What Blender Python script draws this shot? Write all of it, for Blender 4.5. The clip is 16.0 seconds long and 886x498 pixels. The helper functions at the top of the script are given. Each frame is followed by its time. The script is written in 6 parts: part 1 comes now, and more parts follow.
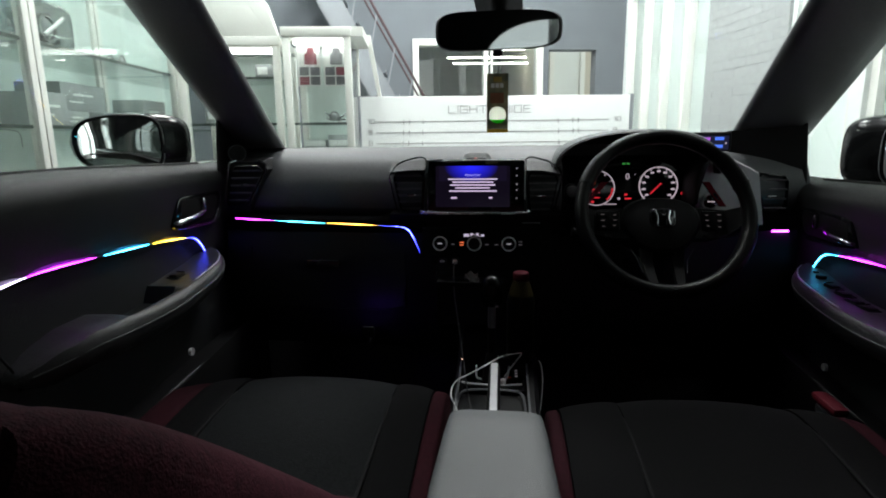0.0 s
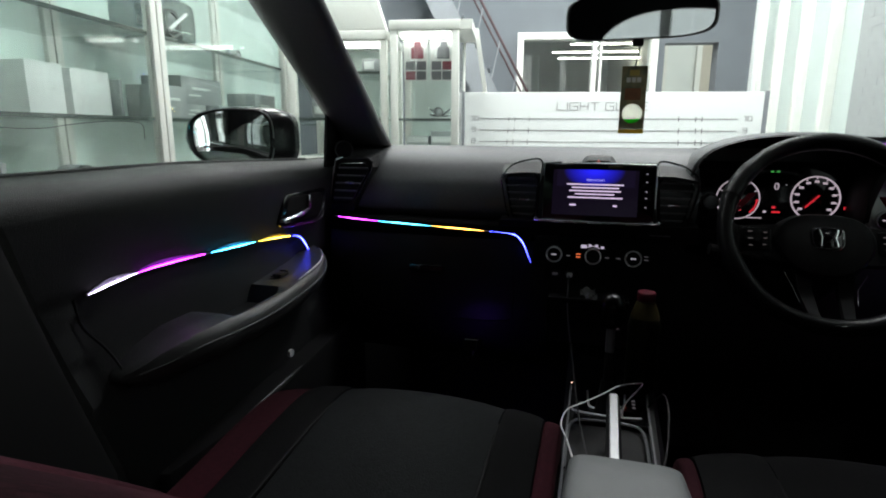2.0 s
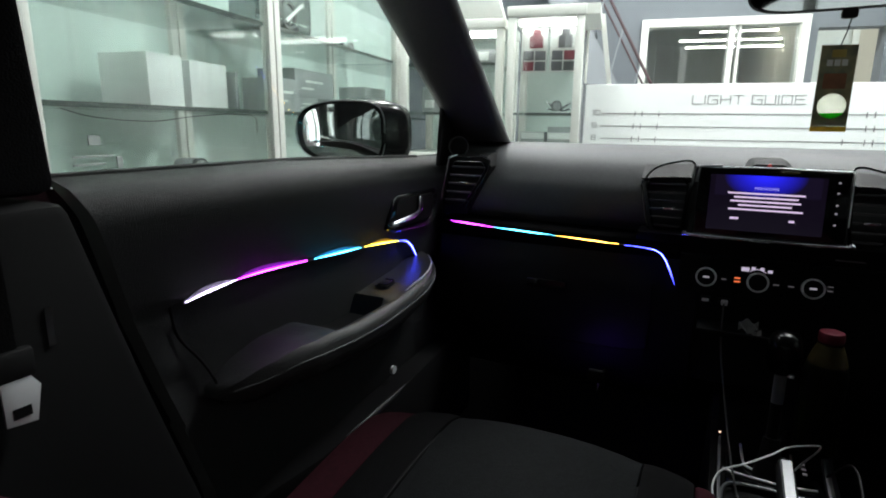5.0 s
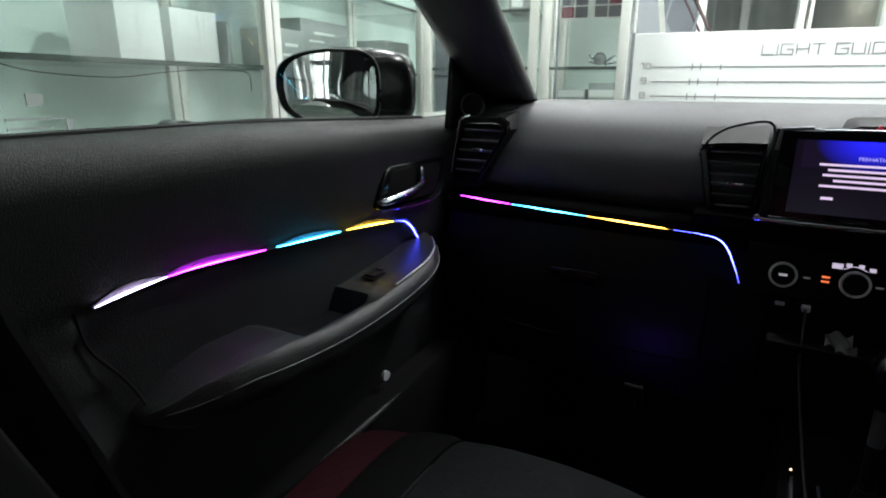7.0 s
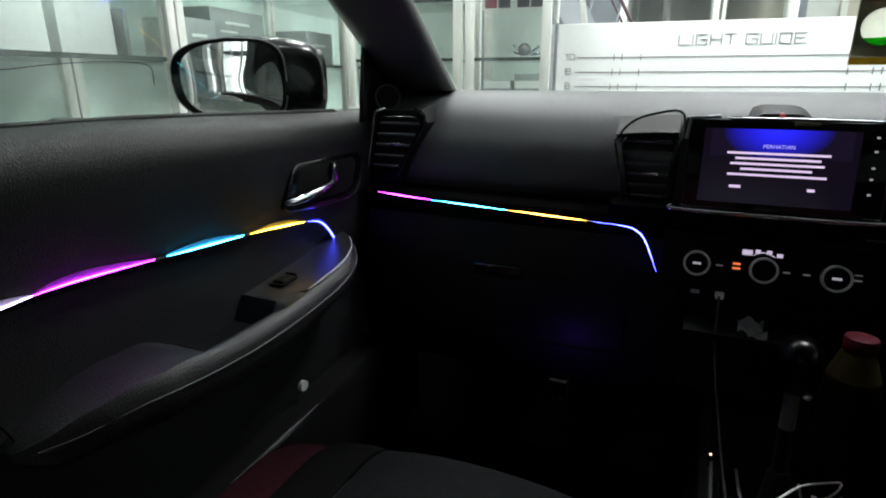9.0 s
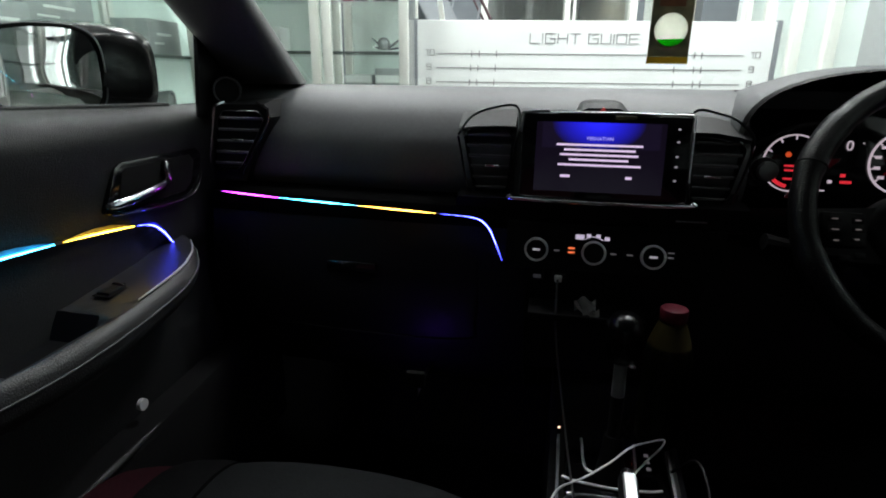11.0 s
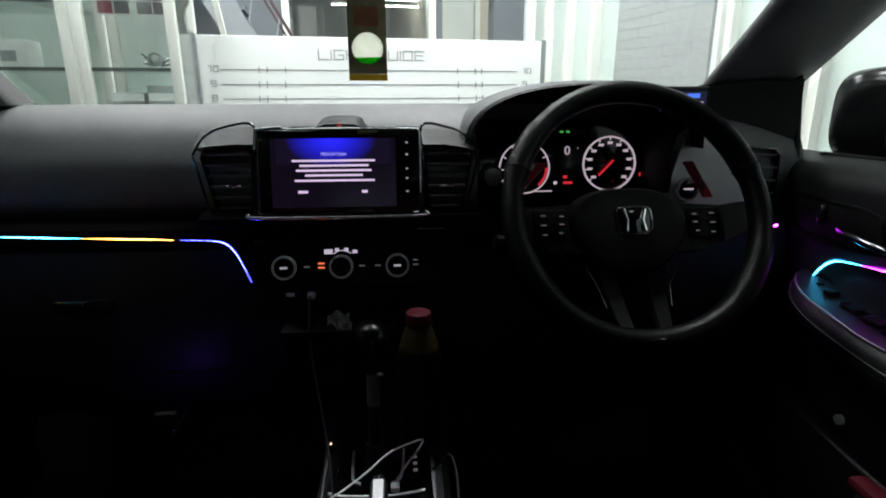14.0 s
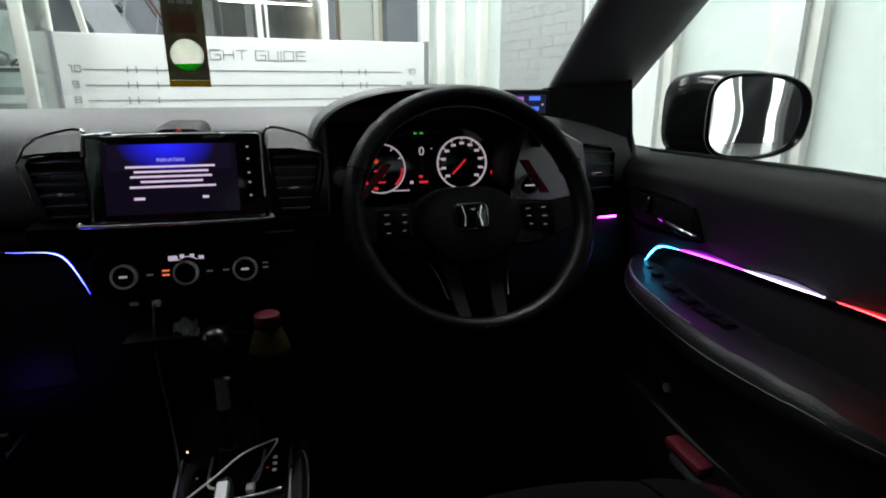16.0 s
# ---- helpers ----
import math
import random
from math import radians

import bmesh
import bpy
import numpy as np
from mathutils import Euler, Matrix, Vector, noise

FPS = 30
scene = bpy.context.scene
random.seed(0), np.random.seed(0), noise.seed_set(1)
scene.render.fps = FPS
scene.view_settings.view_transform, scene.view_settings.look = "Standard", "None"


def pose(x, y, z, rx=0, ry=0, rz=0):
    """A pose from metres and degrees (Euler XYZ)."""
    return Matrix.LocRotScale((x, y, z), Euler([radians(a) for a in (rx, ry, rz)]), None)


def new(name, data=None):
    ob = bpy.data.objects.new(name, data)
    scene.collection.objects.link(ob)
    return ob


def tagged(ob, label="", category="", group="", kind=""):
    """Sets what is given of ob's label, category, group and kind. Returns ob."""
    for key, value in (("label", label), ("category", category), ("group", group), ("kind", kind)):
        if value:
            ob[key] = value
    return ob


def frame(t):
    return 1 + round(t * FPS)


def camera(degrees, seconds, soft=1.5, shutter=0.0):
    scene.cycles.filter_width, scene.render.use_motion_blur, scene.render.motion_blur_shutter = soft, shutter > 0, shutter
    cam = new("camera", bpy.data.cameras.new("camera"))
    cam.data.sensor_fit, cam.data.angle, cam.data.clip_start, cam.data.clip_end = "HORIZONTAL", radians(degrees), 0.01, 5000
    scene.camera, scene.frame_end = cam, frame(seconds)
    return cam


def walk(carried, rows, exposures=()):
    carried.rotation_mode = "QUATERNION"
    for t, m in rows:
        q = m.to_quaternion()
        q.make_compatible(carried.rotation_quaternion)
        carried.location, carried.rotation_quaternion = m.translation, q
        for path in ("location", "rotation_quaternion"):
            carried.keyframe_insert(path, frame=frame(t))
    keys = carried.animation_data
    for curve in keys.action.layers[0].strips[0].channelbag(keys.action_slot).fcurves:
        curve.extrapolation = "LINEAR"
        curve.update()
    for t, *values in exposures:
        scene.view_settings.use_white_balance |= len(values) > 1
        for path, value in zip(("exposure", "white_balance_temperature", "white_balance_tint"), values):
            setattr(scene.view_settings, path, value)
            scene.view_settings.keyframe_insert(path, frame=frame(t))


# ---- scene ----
cam = camera(76.89, 16.0, soft=1.9)
# seconds, place, yaw, pitch, roll; the world's axes are those of the car, x to its right and y ahead
ROWS = [
    (0.0, 0.0634, 0.0002, 1.0501, 6.05, -11.60, 0.69),
    (0.5, 0.0448, 0.0293, 1.0502, 9.16, -11.82, 0.05),
    (1.0, 0.0264, 0.0508, 1.0518, 12.11, -11.96, -0.15),
    (1.5, 0.0169, 0.0687, 1.0589, 13.85, -12.18, -0.34),
    (2.0, -0.0009, 0.0915, 1.0552, 15.41, -11.94, -0.28),
    (2.5, -0.0200, 0.1124, 1.0608, 17.96, -11.93, 0.07),
    (3.0, -0.0407, 0.1367, 1.0590, 20.27, -11.98, -0.57),
    (3.5, -0.0661, 0.1652, 1.0621, 22.75, -12.12, -0.77),
    (4.0, -0.0757, 0.1972, 1.0625, 24.36, -12.14, -0.85),
    (4.5, -0.0828, 0.2010, 1.0609, 24.94, -12.37, -0.87),
    (5.0, -0.0859, 0.2113, 1.0549, 25.73, -12.50, -0.68),
    (7.5, -0.1201, 0.4462, 1.0432, 30.37, -16.88, -0.16),
    (8.0, -0.1146, 0.4532, 1.0445, 28.70, -16.98, 0.11),
    (10.5, -0.0725, 0.4827, 1.0351, 15.19, -17.28, -0.53),
    (11.0, -0.0558, 0.4840, 1.0401, 11.79, -17.45, -0.54),
    (11.5, -0.0252, 0.4873, 1.0428, 9.43, -17.30, 0.03),
    (12.0, 0.0149, 0.4928, 1.0470, 6.31, -17.17, 0.52),
    (12.5, 0.0297, 0.4924, 1.0472, 3.68, -16.82, 0.68),
    (13.0, 0.0514, 0.4908, 1.0495, 1.47, -16.55, 0.49),
    (13.5, 0.0737, 0.4931, 1.0481, -1.26, -16.16, 0.61),
    (14.0, 0.0814, 0.4937, 1.0431, -4.65, -15.96, 0.06),
    (14.5, 0.0963, 0.4951, 1.0378, -7.54, -15.78, -0.05),
    (15.0, 0.1275, 0.4838, 1.0442, -10.37, -15.97, -0.10),
    (15.5, 0.1548, 0.4661, 1.0530, -12.41, -16.12, -0.14),
    (16.0, 0.1772, 0.4492, 1.0517, -13.33, -16.15, 0.07),
]
EXPOSURES = [(0.0, 0.17), (5.2, 0.25), (7.3, 0.4), (8.2, 0.4), (10.3, 0.25), (12.5, 0.24), (14.0, 0.2), (15.0, 0.13), (16.0, 0.1)]
walk(cam, [(t, pose(x, y, z, 90 + pitch, roll, yaw)) for t, x, y, z, yaw, pitch, roll in ROWS], EXPOSURES)

# ---- world and light ----
world = bpy.data.worlds.new("world")
scene.world = world
world.use_nodes = True
wn = world.node_tree.nodes
sky = wn.new("ShaderNodeTexSky")
sky.sky_type, sky.sun_disc = "NISHITA", False
sky.sun_elevation, sky.sun_rotation = radians(50), radians(200)
world.node_tree.links.new(sky.outputs[0], wn["Background"].inputs[0])
wn["Background"].inputs[1].default_value = 0.12

LAMP_WATTS = 36.0
ROOM = radians(9.0)   # the showroom stands turned to the car by this


def room(u, v, z=0.0):
    """A place in the showroom's own axes."""
    return Vector((u * math.cos(ROOM) - v * math.sin(ROOM), u * math.sin(ROOM) + v * math.cos(ROOM), z))


def in_room(u, v, z=0.0):
    return Matrix.Translation(room(u, v, z)) @ Matrix.Rotation(ROOM, 4, "Z")


def area_lamp(name, m, sx, sy, power, color):
    data = bpy.data.lights.new(name, "AREA")
    data.shape, data.size, data.size_y, data.energy, data.color = "RECTANGLE", sx, sy, power, color
    ob = new(name, data)
    ob.matrix_world = m
    return ob


# ---- materials ----
def material(name, color, rough=0.5, metal=0.0, vary=0.15, scale=40.0, bump=0.0, bump_scale=400.0, coat=0.0, specular=0.5, color2=None, big=3.0, sheen=0.0):
    """A surface with two scales of variation in colour and gloss, and fine relief."""
    m = bpy.data.materials.new(name)
    m.use_nodes = True
    n, l = m.node_tree.nodes, m.node_tree.links
    b = n["Principled BSDF"]
    b.inputs["Roughness"].default_value, b.inputs["Metallic"].default_value = rough, metal
    b.inputs["Coat Weight"].default_value, b.inputs["Coat Roughness"].default_value = coat, 0.05
    b.inputs["Specular IOR Level"].default_value = specular
    b.inputs["Sheen Weight"].default_value, b.inputs["Sheen Roughness"].default_value = sheen, 0.4
    tc = n.new("ShaderNodeTexCoord")
    fine, wide = n.new("ShaderNodeTexNoise"), n.new("ShaderNodeTexNoise")
    fine.inputs["Scale"].default_value, wide.inputs["Scale"].default_value = scale, big
    fine.inputs["Detail"].default_value = 4.0
    mixer = n.new("ShaderNodeMix")
    mixer.data_type = "FLOAT"
    mixer.inputs[0].default_value = 0.5
    ramp = n.new("ShaderNodeValToRGB")
    c2 = color2 or tuple(c * (1 - vary) for c in color)
    ramp.color_ramp.elements[0].color, ramp.color_ramp.elements[1].color = (*c2, 1), (*(min(1, c * (1 + vary * 0.6)) for c in color), 1)
    ramp.color_ramp.elements[0].position, ramp.color_ramp.elements[1].position = 0.3, 0.7
    for t in (fine, wide):
        l.new(tc.outputs["Object"], t.inputs["Vector"])
    l.new(fine.outputs[0], mixer.inputs[2])
    l.new(wide.outputs[0], mixer.inputs[3])
    l.new(mixer.outputs[0], ramp.inputs[0])
    l.new(ramp.outputs[0], b.inputs["Base Color"])
    rr = n.new("ShaderNodeMapRange")
    rr.inputs["To Min"].default_value, rr.inputs["To Max"].default_value = max(0.02, rough * 0.85), min(1.0, rough * 1.15)
    l.new(wide.outputs[0], rr.inputs[0])
    l.new(rr.outputs[0], b.inputs["Roughness"])
    if bump:
        g = n.new("ShaderNodeTexNoise")
        g.inputs["Scale"].default_value, g.inputs["Detail"].default_value = bump_scale, 2.0
        l.new(tc.outputs["Object"], g.inputs["Vector"])
        bp = n.new("ShaderNodeBump")
        bp.inputs["Strength"].default_value, bp.inputs["Distance"].default_value = bump, 0.001
        l.new(g.outputs[0], bp.inputs["Height"])
        l.new(bp.outputs[0], b.inputs["Normal"])
    return m


def glow(name, color, strength):
    m = bpy.data.materials.new(name)
    m.use_nodes = True
    b = m.node_tree.nodes["Principled BSDF"]
    b.inputs["Base Color"].default_value = (*(0.3 * c + 0.02 for c in color), 1)
    b.inputs["Emission Color"].default_value, b.inputs["Emission Strength"].default_value = (*color, 1), strength
    b.inputs["Roughness"].default_value = 0.4
    return m


def glass(name, tint=(0.93, 0.97, 0.95), rough=0.0, least=0.04):
    """Clear glass: see-through, with a gloss that grows towards grazing sight."""
    m = bpy.data.materials.new(name)
    m.use_nodes = True
    n, l = m.node_tree.nodes, m.node_tree.links
    n.remove(n["Principled BSDF"])
    t, g, mx, f, p, r = (n.new("ShaderNode" + k) for k in ("BsdfTransparent", "BsdfGlossy", "MixShader", "LayerWeight", "Math", "MapRange"))
    t.inputs[0].default_value = (*tint, 1)
    g.inputs["Roughness"].default_value = rough
    p.operation = "POWER"
    p.inputs[1].default_value = 5.0
    r.inputs["To Min"].default_value = least
    f.inputs[0].default_value = 0.5
    l.new(f.outputs["Facing"], p.inputs[0])
    l.new(p.outputs[0], r.inputs[0])
    l.new(r.outputs[0], mx.inputs[0])
    l.new(t.outputs[0], mx.inputs[1])
    l.new(g.outputs[0], mx.inputs[2])
    l.new(mx.outputs[0], n["Material Output"].inputs[0])
    return m


def see_through(name, color):
    """Thin printed film that lets light through from behind."""
    m = bpy.data.materials.new(name)
    m.use_nodes = True
    n, l = m.node_tree.nodes, m.node_tree.links
    t, mx, tc, nz, ramp = (n.new("ShaderNode" + k) for k in ("BsdfTranslucent", "MixShader", "TexCoord", "TexNoise", "ValToRGB"))
    nz.inputs["Scale"].default_value = 90.0
    ramp.color_ramp.elements[0].color, ramp.color_ramp.elements[1].color = (*(0.8 * c for c in color), 1), (*color, 1)
    l.new(tc.outputs["Object"], nz.inputs["Vector"])
    l.new(nz.outputs[0], ramp.inputs[0])
    mx.inputs[0].default_value = 0.8
    for q in (t, n["Principled BSDF"]):
        l.new(ramp.outputs[0], q.inputs[0])
    l.new(n["Principled BSDF"].outputs[0], mx.inputs[1])
    l.new(t.outputs[0], mx.inputs[2])
    l.new(mx.outputs[0], n["Material Output"].inputs[0])
    return m


soft_black = material("soft_touch_black", (0.042, 0.0447, 0.0475), 0.54, bump=0.4, bump_scale=900, vary=0.35, scale=250, specular=0.42)
door_black = material("door_trim_black", (0.009, 0.0094, 0.0098), 0.46, bump=0.9, bump_scale=700, vary=0.5, scale=260, specular=0.2)
hard_black = material("hard_plastic_black", (0.0052, 0.0052, 0.0055), 0.5, bump=0.3, bump_scale=1200, specular=0.12)
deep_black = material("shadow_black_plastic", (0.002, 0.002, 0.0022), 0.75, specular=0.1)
# darker than the trim itself: holds the shade under the dash pad
band_shade = material("band_shade_black", (0.0007, 0.0007, 0.0008), 0.95, specular=0.02)
piano = material("piano_black", (0.003, 0.003, 0.0035), 0.1, coat=0.25, vary=0.05)
leather = material("black_leather", (0.0075, 0.0078, 0.0082), 0.44, bump=0.9, bump_scale=600, vary=0.25, scale=200, specular=0.4)
grey_leather = material("grey_armrest_leather", (0.045, 0.049, 0.05), 0.55, bump=0.8, bump_scale=700, vary=0.25, scale=300)
fabric = material("charcoal_seat_fabric", (0.0058, 0.0064, 0.0068), 0.95, bump=1.0, bump_scale=500, vary=0.85, scale=170, specular=0.06)
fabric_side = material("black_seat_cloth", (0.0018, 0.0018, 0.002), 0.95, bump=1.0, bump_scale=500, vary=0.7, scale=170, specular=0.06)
red_cloth = material("dark_red_seat_cloth", (0.016, 0.0026, 0.005), 0.95, bump=1.0, bump_scale=600, vary=0.7, scale=160, specular=0.06)
chrome = material("satin_chrome", (0.75, 0.76, 0.78), 0.18, metal=1.0, vary=0.05)
dark_chrome = material("dark_chrome", (0.25, 0.25, 0.26), 0.2, metal=1.0, vary=0.05)
silver = material("silver_plastic", (0.5, 0.51, 0.52), 0.35, metal=0.4, vary=0.05)
mirror_mat = material("mirror_silver", (0.9, 0.92, 0.92), 0.02, metal=1.0, vary=0.0)
car_paint = material("black_car_paint", (0.012, 0.012, 0.014), 0.12, coat=1.0, vary=0.05)
carpet = material("black_carpet", (0.0016, 0.0016, 0.0018), 0.95, bump=1.0, bump_scale=900, vary=0.4, scale=300, specular=0.03)
headliner = material("black_headliner", (0.012, 0.012, 0.0125), 0.9, bump=0.4)
panel_black = material("satin_panel_black", (0.002, 0.002, 0.0022), 0.35, vary=0.05, specular=0.08)
pane_mat = glass("car_glass", least=0.055)
# tints added to the rear glass to cut the light from behind
rear_tint = glass("rear_window_tint", (0.42, 0.44, 0.44))
light_cut = glass("light_cut_glass", (0.12, 0.13, 0.13))
case_glass = glass("cabinet_glass", (0.96, 0.98, 0.972))
white_frame = material("white_powder_coat", (0.78, 0.78, 0.74), 0.4, vary=0.06, bump=0.1)
cabinet_back = material("pale_green_cabinet_lining", (0.69, 0.785, 0.755), 0.6, vary=0.1, scale=6)
white_paint = material("white_wall_paint", (0.74, 0.77, 0.76), 0.7, vary=0.08, bump=0.2, bump_scale=120)
white_brick = material("white_painted_brick", (0.35, 0.365, 0.365), 0.7, vary=0.14, bump=0.5, bump_scale=120)
dark_wall = material("blue_grey_wall_paint", (0.135, 0.148, 0.165), 0.75, vary=0.12, scale=8)
stair_grey = material("grey_stair_paint", (0.22, 0.23, 0.25), 0.6, vary=0.1)
board_white = material("white_board_face", (0.84, 0.85, 0.85), 0.35, vary=0.03)
ink = material("dark_grey_print", (0.25, 0.25, 0.26), 0.6)
floor_tile = material("grey_showroom_tile", (0.45, 0.45, 0.44), 0.25, vary=0.1)
ceiling_paint = material("dark_ceiling_paint", (0.1, 0.11, 0.13), 0.8)
beige = material("beige_corridor_paint", (0.55, 0.5, 0.42), 0.7)
white_plastic = material("white_cable_plastic", (0.5, 0.5, 0.5), 0.4)
mirror_shell = material("satin_black_shell", (0.004, 0.004, 0.0045), 0.22, vary=0.05, specular=0.22)
wheel_leather = material("worn_wheel_leather", (0.0019, 0.0019, 0.002), 0.3, bump=0.7, bump_scale=500, vary=0.25, scale=120, specular=0.1)
wheel_pad = material("wheel_pad_black", (0.003, 0.003, 0.0032), 0.55, bump=0.6, bump_scale=900, vary=0.2, scale=300, specular=0.1)
trim_grey = material("warm_grey_trim", (0.2, 0.205, 0.21), 0.5, bump=0.4, bump_scale=900)
plate_grey = material("satin_switch_plate", (0.01, 0.01, 0.011), 0.42, vary=0.1)
slat_black = material("vent_slat_black", (0.06, 0.06, 0.062), 0.34, vary=0.1, specular=0.5)
charcoal_paint = material("charcoal_pier_paint", (0.022, 0.023, 0.026), 0.7, vary=0.2, scale=10)
pillar_cloth = material("pillar_trim_cloth", (0.06, 0.059, 0.061), 0.5, bump=0.4, bump_scale=900, vary=0.3, scale=250, specular=0.5)
rubber = material("black_rubber", (0.012, 0.012, 0.012), 0.8)


# ---- shapes ----
def finish(bm, smooth=True, angle=35):
    bmesh.ops.recalc_face_normals(bm, faces=bm.faces)
    if smooth:
        for f in bm.faces:
            f.smooth = True
        for e in bm.edges:
            if len(e.link_faces) == 2 and e.calc_face_angle(0) > radians(angle):
                e.smooth = False
    return bm


def part(name, bm, mat, parent=None, label="", smooth=True, m=None, angle=35):
    """One mesh object from a bmesh, under a thing or a part."""
    finish(bm, smooth, angle)
    me = bpy.data.meshes.new(name)
    bm.to_mesh(me)
    bm.free()
    me.materials.append(mat)
    ob = new(name, me)
    if parent:
        ob.parent = parent
    if m is not None:
        ob.matrix_local = m
    if label:
        ob["label"] = label
    return ob


def thing(name, label, category, m=None, kind="", group=""):
    ob = new(name)
    ob.empty_display_size = 0.05
    if m is not None:
        ob.matrix_world = m
    return tagged(ob, label, category, group, kind)


def box(x0, y0, z0, x1, y1, z1, bevel=0.0, seg=2, bm=None):
    b = bmesh.new()
    bmesh.ops.create_cube(b, size=1.0)
    for v in b.verts:
        v.co = Vector(((x0 + x1) / 2 + v.co.x * (x1 - x0), (y0 + y1) / 2 + v.co.y * (y1 - y0), (z0 + z1) / 2 + v.co.z * (z1 - z0)))
    if bevel:
        bmesh.ops.bevel(b, geom=list(b.edges), offset=bevel, segments=seg, profile=0.5, affect="EDGES")
    return join(bm, b)


def join(bm, b, m=None):
    if m is not None:
        bmesh.ops.transform(b, matrix=m, verts=b.verts)
    if bm is None:
        return b
    me = bpy.data.meshes.new("tmp")
    b.to_mesh(me)
    b.free()
    bm.from_mesh(me)
    bpy.data.meshes.remove(me)
    return bm


def loft(rings, closed=True, caps=True, bm=None):
    """Skin over a row of rings of equal count."""
    b = bmesh.new()
    rows = [[b.verts.new(p) for p in r] for r in rings]
    n = len(rows[0])
    for r0, r1 in zip(rows, rows[1:]):
        for i in range(n if closed else n - 1):
            j = (i + 1) % n
            b.faces.new((r0[i], r0[j], r1[j], r1[i]))
    if caps and closed:
        b.faces.new(rows[0])
        b.faces.new(rows[-1][::-1])
    return join(bm, b)


def tube(points, radius, n=8, bm=None, caps=True):
    pts = [Vector(p) for p in points]
    rings, side = [], None
    for i, p in enumerate(pts):
        d = (pts[min(i + 1, len(pts) - 1)] - pts[max(i - 1, 0)]).normalized()
        if side is None:
            side = d.orthogonal().normalized()
        side = (side - d * side.dot(d)).normalized()
        up = d.cross(side)
        r = radius[i] if isinstance(radius, (list, tuple)) else radius
        rings.append([p + r * (math.cos(a) * side + math.sin(a) * up) for a in (2 * math.pi * k / n for k in range(n))])
    return loft(rings, True, caps, bm)


def smooth_path(points, steps=8):
    """A Catmull-Rom curve through the points."""
    p = [Vector(q) for q in points]
    p = [2 * p[0] - p[1]] + p + [2 * p[-1] - p[-2]]
    out = []
    for i in range(1, len(p) - 2):
        for k in range(steps):
            t = k / steps
            out.append(0.5 * ((2 * p[i]) + (p[i + 1] - p[i - 1]) * t + (2 * p[i - 1] - 5 * p[i] + 4 * p[i + 1] - p[i + 2]) * t * t + (3 * p[i] - p[i - 1] - 3 * p[i + 1] + p[i + 2]) * t ** 3))
    return out + [p[-2]]


def spow(a, e):
    return math.copysign(abs(a) ** e, a)


def blob(c, r, e1=0.6, e2=0.6, nu=28, nv=14, bm=None, m=None):
    """A rounded block (superellipsoid): e near 0 is boxy, 1 is an ellipsoid."""
    rings = []
    for j in range(1, nv):
        t = -math.pi / 2 + math.pi * j / nv
        rings.append([Vector((c[0] + r[0] * spow(math.cos(t), e1) * spow(math.cos(a), e2), c[1] + r[1] * spow(math.cos(t), e1) * spow(math.sin(a), e2), c[2] + r[2] * spow(math.sin(t), e1)))
                      for a in (2 * math.pi * i / nu for i in range(nu))])
    for k, sgn in ((0, -1), (len(rings), 1)):      # close the poles softly
        rings.insert(k, [Vector((c[0] + 0.25 * (p.x - c[0]), c[1] + 0.25 * (p.y - c[1]), c[2] + sgn * r[2])) for p in rings[k - 1 if k else 0]])
    b = loft(rings)
    return join(bm, b, m)


def prism(poly, axis, lo, hi, bevel=0.0, bm=None):
    """A flat outline in the two other axes, given thickness along one axis."""
    b = bmesh.new()
    def at(p, w):
        return {"x": (w, p[0], p[1]), "y": (p[0], w, p[1]), "z": (p[0], p[1], w)}[axis]
    r0, r1 = [b.verts.new(at(p, lo)) for p in poly], [b.verts.new(at(p, hi)) for p in poly]
    n = len(poly)
    for i in range(n):
        j = (i + 1) % n
        b.faces.new((r0[i], r0[j], r1[j], r1[i]))
    b.faces.new(r0[::-1])
    b.faces.new(r1)
    if bevel:
        bmesh.ops.recalc_face_normals(b, faces=b.faces)
        bmesh.ops.bevel(b, geom=[e for e in b.edges if e.calc_face_angle(0) > 0.5], offset=bevel, segments=2, profile=0.5, affect="EDGES")
    return join(bm, b)


def disc(c, axis, r, depth, n=32, bevel=0.0, bm=None, r2=None):
    """A round piece along an axis ('x', 'y' or 'z'), from c onwards."""
    b = bmesh.new()
    bmesh.ops.create_cone(b, cap_ends=True, segments=n, radius1=r, radius2=r if r2 is None else r2, depth=depth)
    if bevel:
        bmesh.ops.bevel(b, geom=[e for e in b.edges if e.calc_face_angle(0) > 0.7], offset=bevel, segments=2, profile=0.5, affect="EDGES")
    turn = {"z": Matrix(), "y": Matrix.Rotation(radians(-90), 4, "X"), "x": Matrix.Rotation(radians(90), 4, "Y")}[axis]
    way = {"x": Vector((1, 0, 0)), "y": Vector((0, 1, 0)), "z": Vector((0, 0, 1))}[axis]
    return join(bm, b, Matrix.Translation(Vector(c) + way * depth / 2) @ turn)


def ring(c, axis, r_out, r_in, depth, n=40, bm=None):
    """A flat ring with thickness."""
    def pt(r, a, w):
        p, q = r * math.cos(a), r * math.sin(a)
        return Vector(c) + Vector({"x": (w, p, q), "y": (p, w, q), "z": (p, q, w)}[axis])
    rings = []
    for a in (2 * math.pi * i / n for i in range(n + 1)):
        rings.append([pt(r_out, a, 0), pt(r_out, a, depth), pt(r_in, a, depth), pt(r_in, a, 0)])
    b = loft(rings, True, False)
    bmesh.ops.remove_doubles(b, verts=b.verts, dist=1e-6)
    return join(bm, b)


